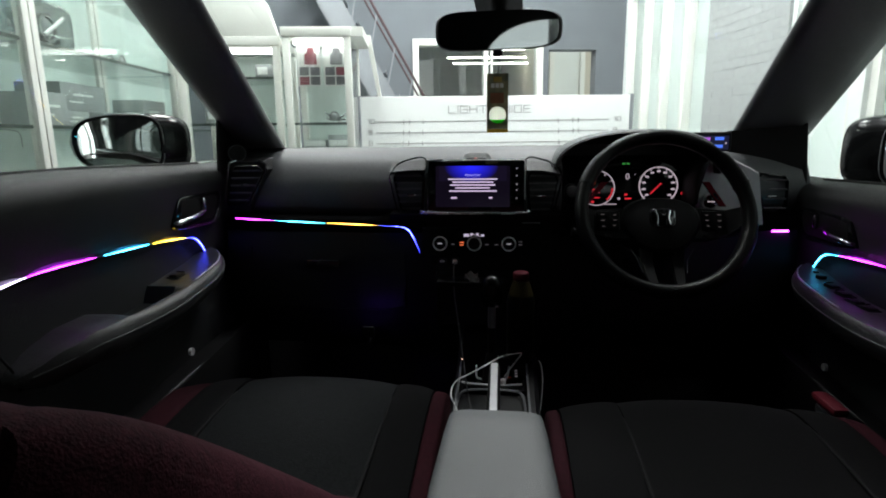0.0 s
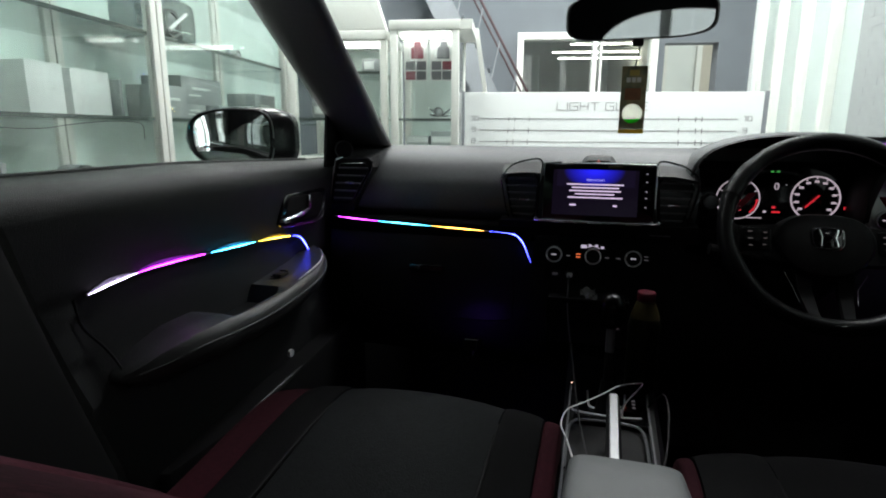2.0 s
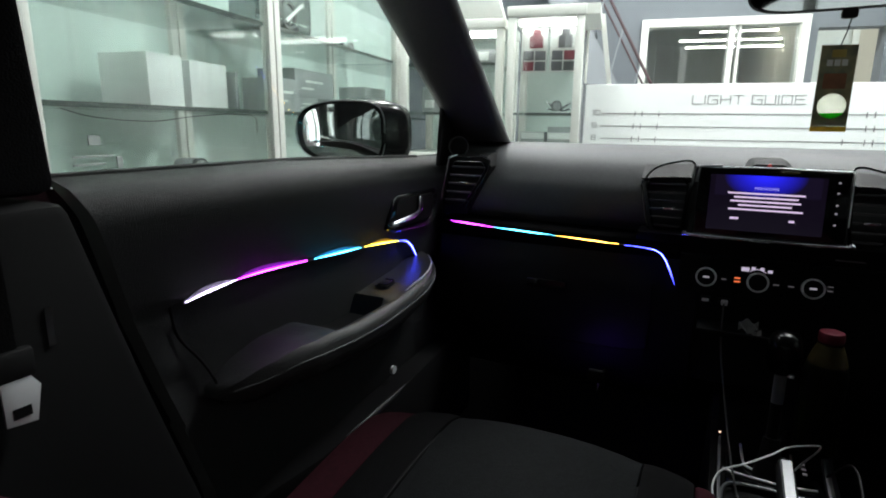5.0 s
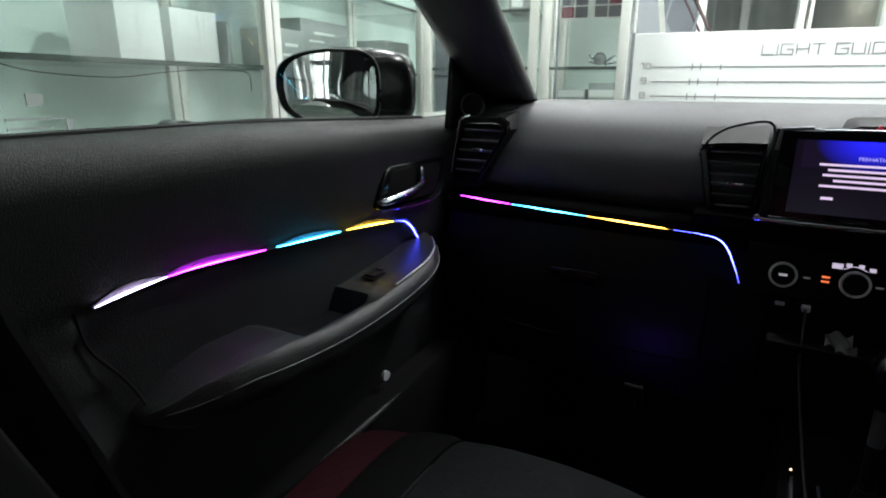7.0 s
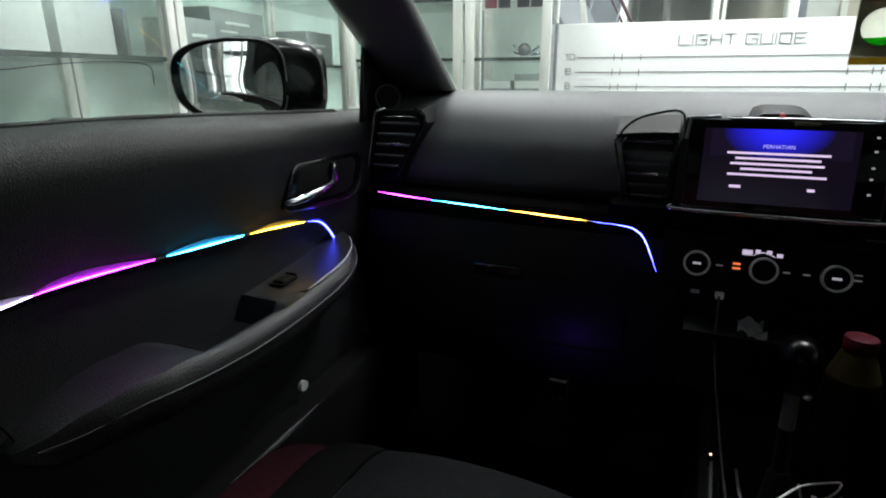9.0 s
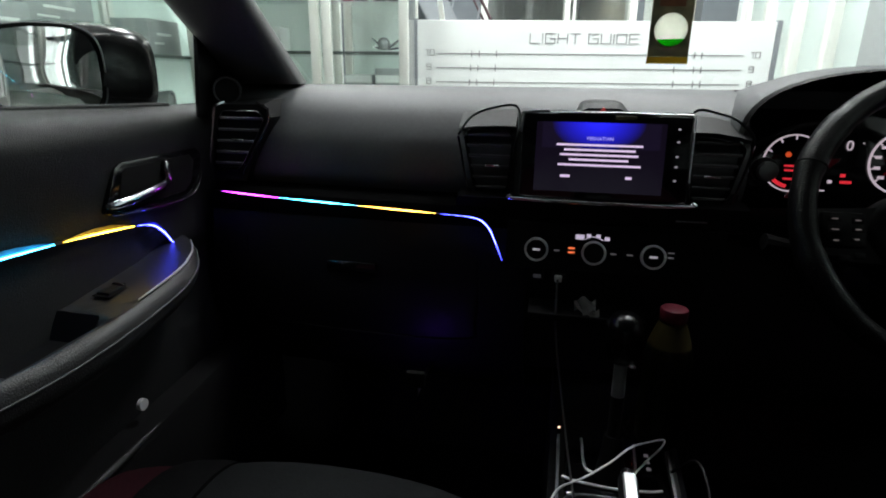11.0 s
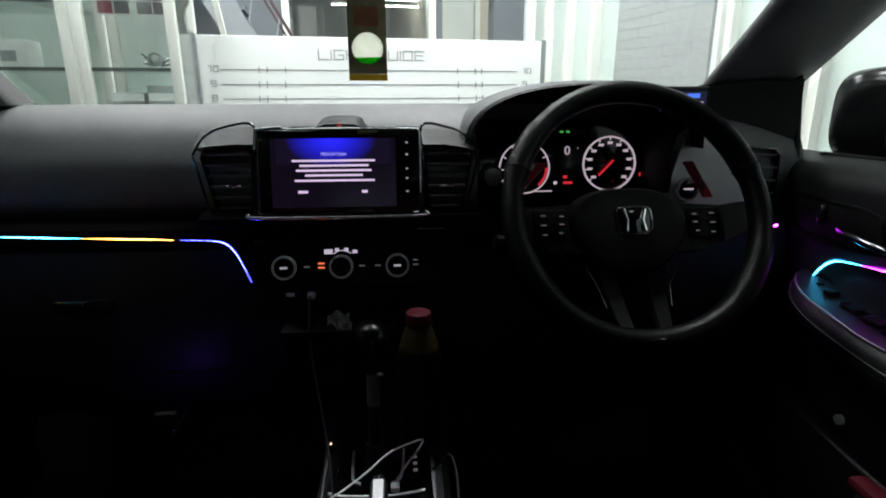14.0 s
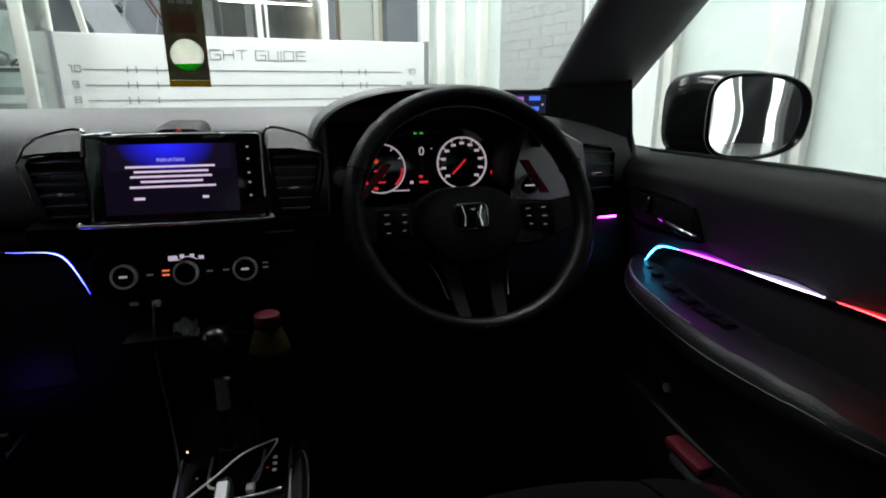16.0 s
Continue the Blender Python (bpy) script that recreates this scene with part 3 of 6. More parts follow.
def lamp_unit(m, s, group, boxed=False):
    """A projector headlamp: black base, lens with bezel, bright reflector blades; boxed: in a clear squarish cover with a light bar."""
    t = thing("headlamp_unit", "clear projector headlamp unit on a glass shelf", "headlamp", m, group=group)
    part("base", box(-0.09 * s, -0.04 * s, 0, 0.09 * s, 0.05 * s, 0.014 * s, 0.003 * s), light_items, t)
    part("bezel", ring((-0.01 * s, -0.07 * s, 0.062 * s), "y", 0.044 * s, 0.035 * s, 0.02 * s, 24), lens_mat, t)
    part("lens", blob((-0.01 * s, -0.055 * s, 0.062 * s), (0.034 * s, 0.02 * s, 0.034 * s), 1, 1, 16, 8), case_items, t)
    part("barrel", disc((-0.01 * s, -0.05 * s, 0.062 * s), "y", 0.04 * s, 0.08 * s, 20), lens_mat, t)
    for x, z, turn, w in ((0.055, 0.06, -35, 0.1), (-0.07, 0.075, 40, 0.08), (0.06, 0.03, -10, 0.09), (-0.06, 0.035, 15, 0.07)):
        part("reflector_blade", box(-0.5 * w * s, -0.004 * s, -0.008 * s, 0.5 * w * s, 0.03 * s, 0.008 * s, 0.002 * s), chrome, t, m=Matrix.Translation((x * s, -0.03 * s, z * s)) @ Matrix.Rotation(radians(turn), 4, "Y"))
    if boxed:
        part("clear_cover", blob((0, 0, 0.075 * s), (0.14 * s, 0.08 * s, 0.075 * s), 0.35, 0.35, 28, 12), cover_clear, t, "clear squarish cover")
        part("light_bar", tube([(-0.055 * s, -0.083 * s, 0.035 * s), (0.05 * s, -0.083 * s, 0.1 * s)], 0.006 * s, 8), white_paint, t, "white diagonal light bar")
    return t


cover_clear = glass("headlamp_cover", (0.82, 0.86, 0.85), least=0.1)
lamp_unit(in_room(-0.26, 2.42, 1.102), 0.45, "display lamps")
for i in range(2):
    t = thing("carton", "dark grey product carton on the cabinet floor", "box", in_room(-0.39 + 0.1 * i, 2.36, 0.95), group="cartons in the cabinet")
    part("body", box(0, 0, 0, 0.09, 0.12, 0.085 + 0.02 * i, 0.002), case_items, t)
    part("flap", box(0.002, -0.001, 0.06, 0.088, 0.0, 0.083, 0.0), light_items, t, "pale printed band", smooth=False)

# second corner cabinet with a raised slanting header
c2 = cabinet("display_cabinet", "white-framed glass display cabinet beside the staircase", in_room(-0.86, 2.33), 0.4, 0.34, 1.4, 0.95, [1.1, 1.28])
# strip added here too, to lighten this cabinet
part("fill_strip", box(0.03, 0.06, 1.383, 0.37, 0.1, 1.395), case_fill, c2, "lamp strip added under the top to brighten the cabinet", smooth=False)
part("header", prism([(0.0, 1.436), (0.4, 1.436), (0.36, 1.56), (0.2, 1.75), (0.0, 1.8)], "y", 0.0, 0.05, 0.004), white_frame, c2, "raised curved white header")
for i in range(3):
    t = thing("carton", "pale product carton on a glass shelf", "box", in_room(-0.81 + 0.11 * i, 2.45, 1.104 if i < 2 else 1.284), group="cartons in the cabinet")
    part("body", box(0, 0, 0, 0.08, 0.1, 0.1 - 0.02 * i, 0.002), light_items if i % 2 else case_items, t)
    part("label", box(0.01, -0.0012, 0.02, 0.05, 0.0, 0.05), case_items if i % 2 else light_items, t, smooth=False)

# long cabinet run beside the car; its front faces the car
RUN = Matrix.Translation(room(-0.95, 0)) @ Matrix.Rotation(ROOM + radians(90), 4, "Z")   # local x runs ahead, y away from the car
for i, (a, b) in enumerate(((-1.4, -0.62), (-0.6, 0.16), (0.18, 0.905), (0.91, 1.62), (1.625, 2.55), (2.56, 3.45))):
    c = cabinet("wall_cabinet", "tall white-framed glass wall cabinet with lit pale shelves", RUN @ Matrix.Translation((a, 0, 0)), b - a, 0.34, 2.1, 0.9, [1.084, 1.312, 1.6], 0.026)
    c["group"] = "wall cabinets"
    # two strips added to brighten the shelves and lining
    part("fill_strip", box(0.04, 0.05, 2.08, b - a - 0.04, 0.08, 2.095), fill_glow, c, "lamp strip added under the top to brighten the cabinet", smooth=False)
    part("fill_strip", box(0.04, 0.28, 2.08, b - a - 0.04, 0.3, 2.095), case_fill, c, smooth=False)


def carton(v, y, z, w, d, h, mat, label, band=True):
    t = thing("carton", label, "box", RUN @ Matrix.Translation((v, y, z)), group="cartons in wall cabinets")
    part("body", box(0, 0, 0, w, d, h, 0.002), mat, t)
    if band:
        part("print", box(w * 0.25, -0.0014, h * 0.55, w * 0.7, 0.0, h * 0.63), white_paint if mat is case_items else case_items, t, smooth=False)
        part("print", box(w * 0.15, -0.0014, h * 0.3, w * 0.45, 0.0, h * 0.36), white_paint if mat is case_items else case_items, t, smooth=False)
    return t


DC, WC = "dark grey product carton on a glass shelf", "white product carton on a glass shelf"
carton(1.74, 0.08, 1.09, 0.13, 0.12, 0.1, case_items, DC)
carton(1.885, 0.1, 1.09, 0.14, 0.14, 0.05, case_items, DC)
carton(1.88, 0.1, 1.14, 0.26, 0.14, 0.09, case_items, DC)
carton(2.04, 0.06, 1.09, 0.1, 0.12, 0.05, case_items, DC)
carton(2.34, 0.06, 1.09, 0.2, 0.12, 0.11, case_items, DC)
carton(1.29, 0.12, 1.09, 0.11, 0.14, 0.12, light_items, WC, False)
carton(1.425, 0.12, 1.09, 0.14, 0.14, 0.115, light_items, WC, False)
carton(1.575, 0.1, 1.09, 0.012, 0.12, 0.1, case_items, DC, False)
lamp_unit(RUN @ Matrix.Translation((1.83, 0.14, 1.318)), 0.95, "display lamps", True)
lamp_unit(RUN @ Matrix.Translation((2.36, 0.16, 1.318)), 0.5, "display lamps")
lamp_unit(RUN @ Matrix.Translation((2.42, 0.1, 0.903)), 0.7, "display lamps")
for k, v in enumerate((0.93, 1.13, 1.36)):
    t = thing("fog_lamp", "round fog lamp on the cabinet floor", "lamp", RUN @ Matrix.Translation((v + 0.05, 0.1, 0.903)), group="fog lamps")
    r = 0.026 if k % 2 else 0.032
    part("housing", disc((0, 0.0, r), "y", r, 0.06, 24, 0.004), case_items, t)
    part("rim", ring((0, -0.006, r), "y", r, r * 0.86, 0.012, 24), dark_chrome, t)
    part("lens", disc((0, -0.002, r), "y", r * 0.78, 0.004, 24), lens_mat, t)
# printed sticker on the glass: plain bars
sticker_grey = material("sticker_grey_print", (0.3, 0.33, 0.32), 0.6)
st = thing("sticker", "dark printed sticker on the cabinet glass", "sticker", RUN @ Matrix.Translation((0.98, 0.0035, 0.0)))
part("patch", box(0.035, 0, 1.012, 0.06, 0.0022, 1.03), sticker_grey, st, smooth=False)
for k in range(3):
    part("line", box(0.0, 0, 0.99 - 0.014 * k, 0.085 - 0.02 * (k % 2), 0.0022, 0.994 - 0.014 * k), sticker_grey, st, smooth=False)
part("patch", box(0.092, 0, 0.968, 0.105, 0.0022, 0.99), sticker_grey, st, smooth=False)
wire = thing("loose_wire", "thin dark wire sagging under a glass shelf", "cable", RUN)
part("wire_run", tube(smooth_path([(0.99, 0.03, 1.076), (1.06, 0.03, 1.062), (1.2, 0.035, 1.056), (1.32, 0.03, 1.068), (1.45, 0.03, 1.076), (1.55, 0.03, 1.07), (1.56, 0.03, 1.03)]), 0.0009, 5), rubber, wire)

# ---- car shell ----
LX, RX = -0.615, 0.78       # inner faces of the two front doors


def shell(name, bm, mat, label, category="car body", smooth=False):
    return tagged(part(name, bm, mat, smooth=smooth), label, category, kind="structure")


shell("car_floor", box(-0.68, -1.35, 0.24, 0.84, 1.75, 0.27), carpet, "black carpeted car floor", "floor")
shell("firewall", prism([(1.5, 0.27), (1.74, 0.27), (1.74, 0.98), (1.68, 0.98), (1.68, 0.62)], "x", -0.68, 0.84), hard_black, "black footwell bulkhead")
shell("car_roof", loft([[(x, y, 1.47 + 0.05 * math.cos((x - 0.08) * 1.9) - 0.03 * abs(y + 0.2) + dz) for dz, ys in ((0, (-1.3, -0.6, 0.1, 0.8)), (0.04, (0.82, 0.1, -0.6, -1.32))) for y in ys] for x in [-0.6 + 1.36 * i / 12 for i in range(13)]]), headliner, "black headliner under the car roof", "ceiling", True)
# what closes the cabin's sides: kick panels, sills and roof rails
for sx, x0, x1 in (("left", -0.72, -0.668), ("right", 0.838, 0.89)):
    shell("kick_panel_" + sx, box(x0, 1.452, 0.24, x1, 1.9, 0.89), hard_black, "black footwell side panel")
for sx, x0, x1 in (("left", -0.70, -0.63), ("right", 0.80, 0.87)):
    shell("door_sill_" + sx, box(x0, 0.37, 0.271, x1, 1.451, 0.345, 0.01), hard_black, "black door sill")
for sx, x0, x1 in (("left", -0.68, -0.57), ("right", 0.73, 0.84)):
    shell("roof_rail_" + sx, box(x0, -1.3, 1.445, x1, 0.78, 1.53, 0.02), headliner, "black roof rail trim", "ceiling")
# rear side walls and tailgate, with their windows left open to the light
for x0, x1, name in ((-0.70, -0.64, "rear_side_left"), (0.80, 0.86, "rear_side_right")):
    b = box(x0, -1.35, 0.24, x1, 0.36, 0.98)
    box(x0, -1.35, 0.98, x1, -0.75, 1.5, bm=b)
    box(x0, -0.75, 1.38, x1, 0.36, 1.5, bm=b)
    shell(name, b, hard_black, "dark rear door trim of the car")


def arch(k, y):
    """The rear window's arched outline, k = 0, and the tailgate's outer edge, k = 1."""
    pts = []
    for i in range(40):
        t = 2 * math.pi * i / 40
        inner = Vector((0.12 + 0.46 * spow(math.cos(t), 0.8), y, 1.0 + (0.34 if math.sin(t) > 0 else 0.06) * spow(math.sin(t), 0.8)))
        outer = Vector((0.08 + 0.72 * max(-1, min(1, 1.42 * math.cos(t))), y, 0.87 + 0.63 * max(-1, min(1, 1.42 * math.sin(t)))))
        pts.append(inner.lerp(outer, k))
    return pts


shell("tailgate", loft([arch(0, -1.36), arch(1, -1.36), arch(1, -1.41), arch(0, -1.41), arch(0, -1.36)], True, False), hard_black, "dark tailgate trim round the arched rear window")
o = part("rear_window", loft([arch(0, -1.38), arch(0, -1.384)]), rear_tint, smooth=False)
tagged(o, "arched rear window, tint added to hold back light", "window", kind="structure")
for x in (-0.706, 0.866):
    o = part("belt_trim", tube([(x, -1.3, 0.965), (x, -0.4, 0.972), (x, 0.4, 0.978)], 0.006, 8), chrome)
    tagged(o, "thin chrome strip along the car's flank", "trim", kind="structure")
for x in (-0.67, 0.83):
    o = part("side_glass", sheet(lambda s, t: Vector((x, lerp(-0.75, 0.36, s), lerp(0.98, 1.38, t))), 2, 2), light_cut)
    o.visible_shadow = True
    tagged(o, "rear side window, dark tint added to hold back light", "window", kind="structure")


def pillar_loft(low, high, n=10):
    """A slanting pillar between two rings of points."""
    rings = []
    for i in range(n + 1):
        t = i / n
        pts = [Vector(a).lerp(Vector(b), t) for a, b in zip(low, high)]
        rr = []
        m = len(pts)
        for k in range(m):     # soften each corner
            a, p, c = pts[k - 1], pts[k], pts[(k + 1) % m]
            rr += [p.lerp(a, 0.28) * (1 - q) ** 2 + p * 2 * q * (1 - q) + p.lerp(c, 0.28) * q ** 2 for q in (0.0, 0.25, 0.5, 0.75, 1.0)]
        rings.append(rr)
    return loft(rings)


pl = thing("a_pillar", "black-trimmed windscreen pillar with a lighter edge", "pillar", kind="structure")
part("trim", pillar_loft([(-0.488, 1.40, 1.02), (-0.608, 1.385, 1.02), (-0.655, 1.47, 1.02), (-0.60, 1.66, 1.02)], [(-0.462, 0.80, 1.45), (-0.61, 0.785, 1.455), (-0.652, 0.82, 1.46), (-0.55, 0.92, 1.47)]), pillar_cloth, pl, angle=80)
part("clip", box(-0.006, -0.004, -0.002, 0.006, 0.004, 0.002, 0.001), hard_black, pl, m=Matrix.Translation((-0.503, 1.09, 1.262)))
pr = thing("a_pillar", "black-trimmed windscreen pillar beside the driver", "pillar", kind="structure")
part("trim", pillar_loft([(0.629, 1.56, 1.008), (0.776, 1.545, 1.01), (0.86, 1.63, 0.99), (0.75, 1.78, 1.0)], [(0.548, 0.8, 1.44), (0.722, 0.79, 1.44), (0.79, 0.83, 1.47), (0.65, 0.95, 1.48)]), pillar_cloth, pr, angle=80)
part("foot_trim", loft([[(0.615, 1.478, 1.05), (0.775, 1.432, 1.06), (0.82, 1.56, 1.03), (0.66, 1.62, 1.03)], [(0.612, 1.462, 1.0), (0.785, 1.442, 1.0), (0.83, 1.56, 1.0), (0.655, 1.62, 1.0)], [(0.63, 1.452, 0.958), (0.788, 1.447, 0.955), (0.83, 1.56, 0.955), (0.66, 1.6, 0.955)]]), hard_black, pr, "black pillar foot", angle=70)
# mirror sails between pillar and door
shell("mirror_sail", prism([(1.286, 0.97), (1.5, 0.97), (1.5, 1.04), (1.42, 1.085), (1.36, 1.1), (1.303, 1.098)], "x", -0.621, -0.612, 0.003), hard_black, "black corner trim by the door mirror", "trim", True)
shell("mirror_sail", prism([(1.434, 0.92), (1.6, 0.92), (1.6, 1.02), (1.53, 1.075), (1.463, 1.08)], "x", 0.785, 0.794, 0.003), hard_black, "black corner trim by the driver's mirror", "trim", True)

# B pillars with seat-belt
bp = thing("b_pillar", "black door pillar trim with seat-belt", "pillar", kind="structure")
part("lower_trim", prism([(0.32, 0.98), (0.512, 0.985), (0.575, 0.77), (0.63, 0.60), (0.665, 0.3), (0.30, 0.3)], "x", -0.70, -0.60, 0.012), deep_black, bp)
part("upper_trim", prism([(0.335, 0.987), (0.517, 0.99), (0.505, 1.2), (0.46, 1.46), (0.30, 1.46)], "x", -0.70, -0.618, 0.012), fabric_side, bp)
part("slot", box(-0.599, 0.478, 0.86, -0.5975, 0.484, 0.895, 0.0), dark_chrome, bp)
bpr = thing("b_pillar", "black door pillar trim by the driver's seat", "pillar", kind="structure")
part("lower_trim", prism([(0.36, 0.95), (0.545, 0.95), (0.66, 0.57), (0.68, 0.3), (0.34, 0.3)], "x", 0.765, 0.85, 0.012), deep_black, bpr)
part("upper_trim", prism([(0.365, 0.957), (0.54, 0.955), (0.49, 1.46), (0.34, 1.46)], "x", 0.783, 0.85, 0.012), fabric_side, bpr)

# panes
ws = thing("windscreen", "clear laminated windscreen", "window", kind="structure")
o = part("pane", sheet(lambda s, t: Vector((lerp(lerp(-0.62, 0.80, s), lerp(-0.54, 0.70, s), t), lerp(1.86, 0.86, t) - 0.10 * (2 * s - 1) ** 2, lerp(1.0, 1.485, t))), 16, 8), pane_mat, ws)
o.visible_shadow = False


def door(name, label, inner, sign, dy, dz, colors, side):
    """A front door seen from inside. d is the depth into the cabin from its inner face."""
    d = thing(name, label, "door", kind="structure")

    def at(depth, y, z):
        p = Vector((inner - sign * depth, y + dy, z + dz))
        if side == "left":      # the panel flares outwards towards its rear
            eye = Vector((-0.086, 0.211, 1.055))
            p = eye + (p - eye) * (1 + 0.6 * max(0.0, 1.05 - y) ** 1.6)
        return p

    def led_z(y):
        return table([(0.59, 0.857), (0.62, 0.8575), (0.75, 0.86), (0.88, 0.854), (1.0, 0.8475), (1.13, 0.834), (1.2, 0.78)], y)

    def top_z(y):
        return table([(0.5, 1.001), (0.85, 1.001), (1.3, 0.987), (1.45, 0.985)], y)

    def depth(y, z):
        top = top_z(y)
        rel = (z - 0.86) / (top - 0.86) if z > 0.86 else 0
        upper = table([(0, 0.0), (0.25, 0.003), (0.55, 0.008), (0.72, 0.009), (0.84, 0.002), (0.93, -0.014), (1.0, -0.045)], rel)
        if z >= led_z(y):
            return upper
        inside = 0.617 < y < 1.2
        below = led_z(y) - z
        step = -0.012 * min(1, below / 0.006) if inside else -0.004
        low = table([(0, 0), (0.1, 0.004), (0.17, 0.012), (0.3, 0.02), (0.5, 0.022)], below)
        return step + low

    NY, NZ = 46, 70

    def skin(s, t):
        z = lerp(0.34, 1.0, t)
        rear = table([(0.34, 0.69), (0.604, 0.648), (0.98, 0.532), (1.1, 0.525)], z)
        y = lerp(rear, 1.45, s)
        zz = 0.34 + (top_z(y) - 0.34) * t
        return at(depth(y, zz), y, zz)

    part("panel", sheet(skin, NY, NZ, (sign * 0.03, 0, 0)), door_black, d, angle=50)
    part("outer_skin", sheet(lambda s, t: at(-0.095 - 0.02 * math.sin(math.pi * t), lerp(0.42, 1.5, s), lerp(0.3, 0.985, t)), 4, 10, (sign * 0.004, 0, 0)), car_paint, d)
    part("window_seal", tube([at(-0.05, y, top_z(y) - 0.001) for y in (0.48, 0.7, 0.9, 1.1, 1.28)], 0.006, 8), rubber, d)
    # seam of the lower insert, from the strip's rear end down to the armrest
    part("seam", tube(smooth_path([at(-0.006, 0.618, 0.852), at(-0.004, 0.624, 0.815), at(0.0, 0.65, 0.775), at(0.006, 0.664, 0.742), at(0.012, 0.665, 0.715)]), 0.0022, 6), deep_black, d)
    # armrest: a long pad, widest near the middle, with a rounded edge
    def arm(y):
        w = table([(0.655, 0.014), (0.675, 0.038), (0.72, 0.064), (0.78, 0.077), (0.9, 0.079), (1.02, 0.079), (1.1, 0.076), (1.14, 0.069), (1.17, 0.055), (1.195, 0.032), (1.208, 0.012)], y)
        top = table([(0.655, 0.737), (0.70, 0.758), (0.75, 0.769), (0.82, 0.769), (0.88, 0.765), (1.0, 0.767), (1.12, 0.781), (1.208, 0.799)], y)
        h = table([(0.655, 0.012), (0.69, 0.046), (0.78, 0.062), (0.95, 0.064), (1.1, 0.052), (1.18, 0.034), (1.208, 0.016)], y)
        return w, top, h

    rings = []
    for i in range(45):
        y = lerp(0.655, 1.208, i / 44)
        w, top, h = arm(y)
        dip = max(0.0, min(1.0, (y - 0.81) / 0.09, (0.985 - y) / 0.02)) if side == "left" else 0.0     # the pull cup
        dip = 0.03 * dip * dip * (3 - 2 * dip)
        corners = [(-0.012, top - dip), (w * 0.45, top + 0.001 - dip), (w * (0.78 - 6 * dip), top - 0.002 - dip * 0.8), (w * (0.86 - 3 * dip), top - 0.003), (w * 0.95, top - 0.011), (w, top - h * 0.42), (w * 0.96, top - h * 0.7), (w * 0.8, top - h * 0.92), (w * 0.45, top - h), (-0.012, top - h)]
        rings.append([at(q.x, y, q.z) for q in smooth_path([Vector((dd, 0, zz)) for dd, zz in corners], 3)])
    part("armrest", loft(rings), leather, d, "padded black leather armrest", angle=70)
    part("piping", tube(smooth_path([at(arm(y)[0] * 0.995 + 0.0008, y, arm(y)[1] - arm(y)[2] * 0.36) for y in (0.668, 0.70, 0.75, 0.8, 0.88, 0.95, 1.03, 1.1, 1.15, 1.19)], 3), 0.0011, 6), grey_leather, d, "stitched piping")
    # switch plate and pull pocket on the armrest's top
    y0 = 0.985 if side == "left" else 0.9
    rows = [lerp(y0, 1.198, i / 14) for i in range(15)]
    def wide(y):
        return arm(y)[0] * 0.82 * min(1.0, 0.12 + (y - y0) / 0.05)

    part("switch_plate", loft([[at(-0.012, y, arm(y)[1] + 0.0015), at(wide(y) * 0.6, y, arm(y)[1] + 0.002), at(wide(y), y, arm(y)[1] + 0.0002), at(wide(y) * 0.6, y, arm(y)[1] - 0.004), at(-0.012, y, arm(y)[1] - 0.004)] for y in rows]), plate_grey, d, "glossy dark switch plate", angle=30)
    part("plate_edge", tube([at(wide(y) + 0.0005, y, arm(y)[1] + 0.0005) for y in rows[3:]], [0.0004 + 0.0014 * math.sin(math.pi * (k + 1) / 13) for k in range(12)], 6), silver, d, "silver plate edge")
    if side == "left":
        # black plate laid in the cup, its shade put into the colour
        part("pull_cup_shade", loft([[at(-0.013, y, arm(y)[1] - k), at(arm(y)[0] * 0.62, y, arm(y)[1] - k), at(arm(y)[0] * 0.62, y, arm(y)[1] - k - 0.004), at(-0.013, y, arm(y)[1] - k - 0.004)] for y, k in ((0.868, 0.0195), (0.882, 0.0235), (0.9, 0.0268), (0.963, 0.0265), (0.973, 0.011), (0.983, -0.002))]), deep_black, d, "black plate standing in for the pull cup's shade")
    for k in range(1 if side == "left" else 4):
        y = 1.04 - 0.042 * k if side == "left" else 1.075 - 0.042 * k
        z = arm(y)[1] + 0.0025
        part("switch_well", box(-0.012, -0.019, 0, 0.012, 0.019, 0.0012), deep_black, d, smooth=False, m=Matrix.Translation(at(0.02, y, z)))
        part("window_switch", box(-0.009, -0.015, 0, 0.009, 0.015, 0.004, 0.0015), hard_black, d, m=Matrix.Translation(at(0.02, y, z + 0.001)))
        part("switch_lip", box(-0.009, 0.01, 0.004, 0.009, 0.0145, 0.006, 0.001), dark_chrome, d, m=Matrix.Translation(at(0.02, y, z + 0.001)))
    if side == "right":
        part("mirror_knob", disc(at(0.016, 1.125, 0.7835), "z", 0.011, 0.008, 20, 0.002), hard_black, d)
        part("mirror_button", box(-0.005, -0.004, 0, 0.005, 0.004, 0.005, 0.001), hard_black, d, m=Matrix.Translation(at(0.012, 1.155, 0.788)))
    # inner handle in its bowl
    def plate(outline, d0, d1, bevel):
        return prism([(y + dy, z + dz) for y, z in outline], "x", *sorted((inner - sign * d0, inner - sign * d1)), bevel)

    back = 0.0 if side == "left" else 0.03
    part("handle_bowl", plate(((1.062 - back, 0.868), (1.088 - back, 0.922), (1.1, 0.928), (1.255, 0.928), (1.268, 0.918), (1.262, 0.89), (1.245, 0.866), (1.22, 0.856), (1.18, 0.855), (1.075, 0.862)), 0.0, 0.0105, 0.004), piano, d, "glossy black handle surround")
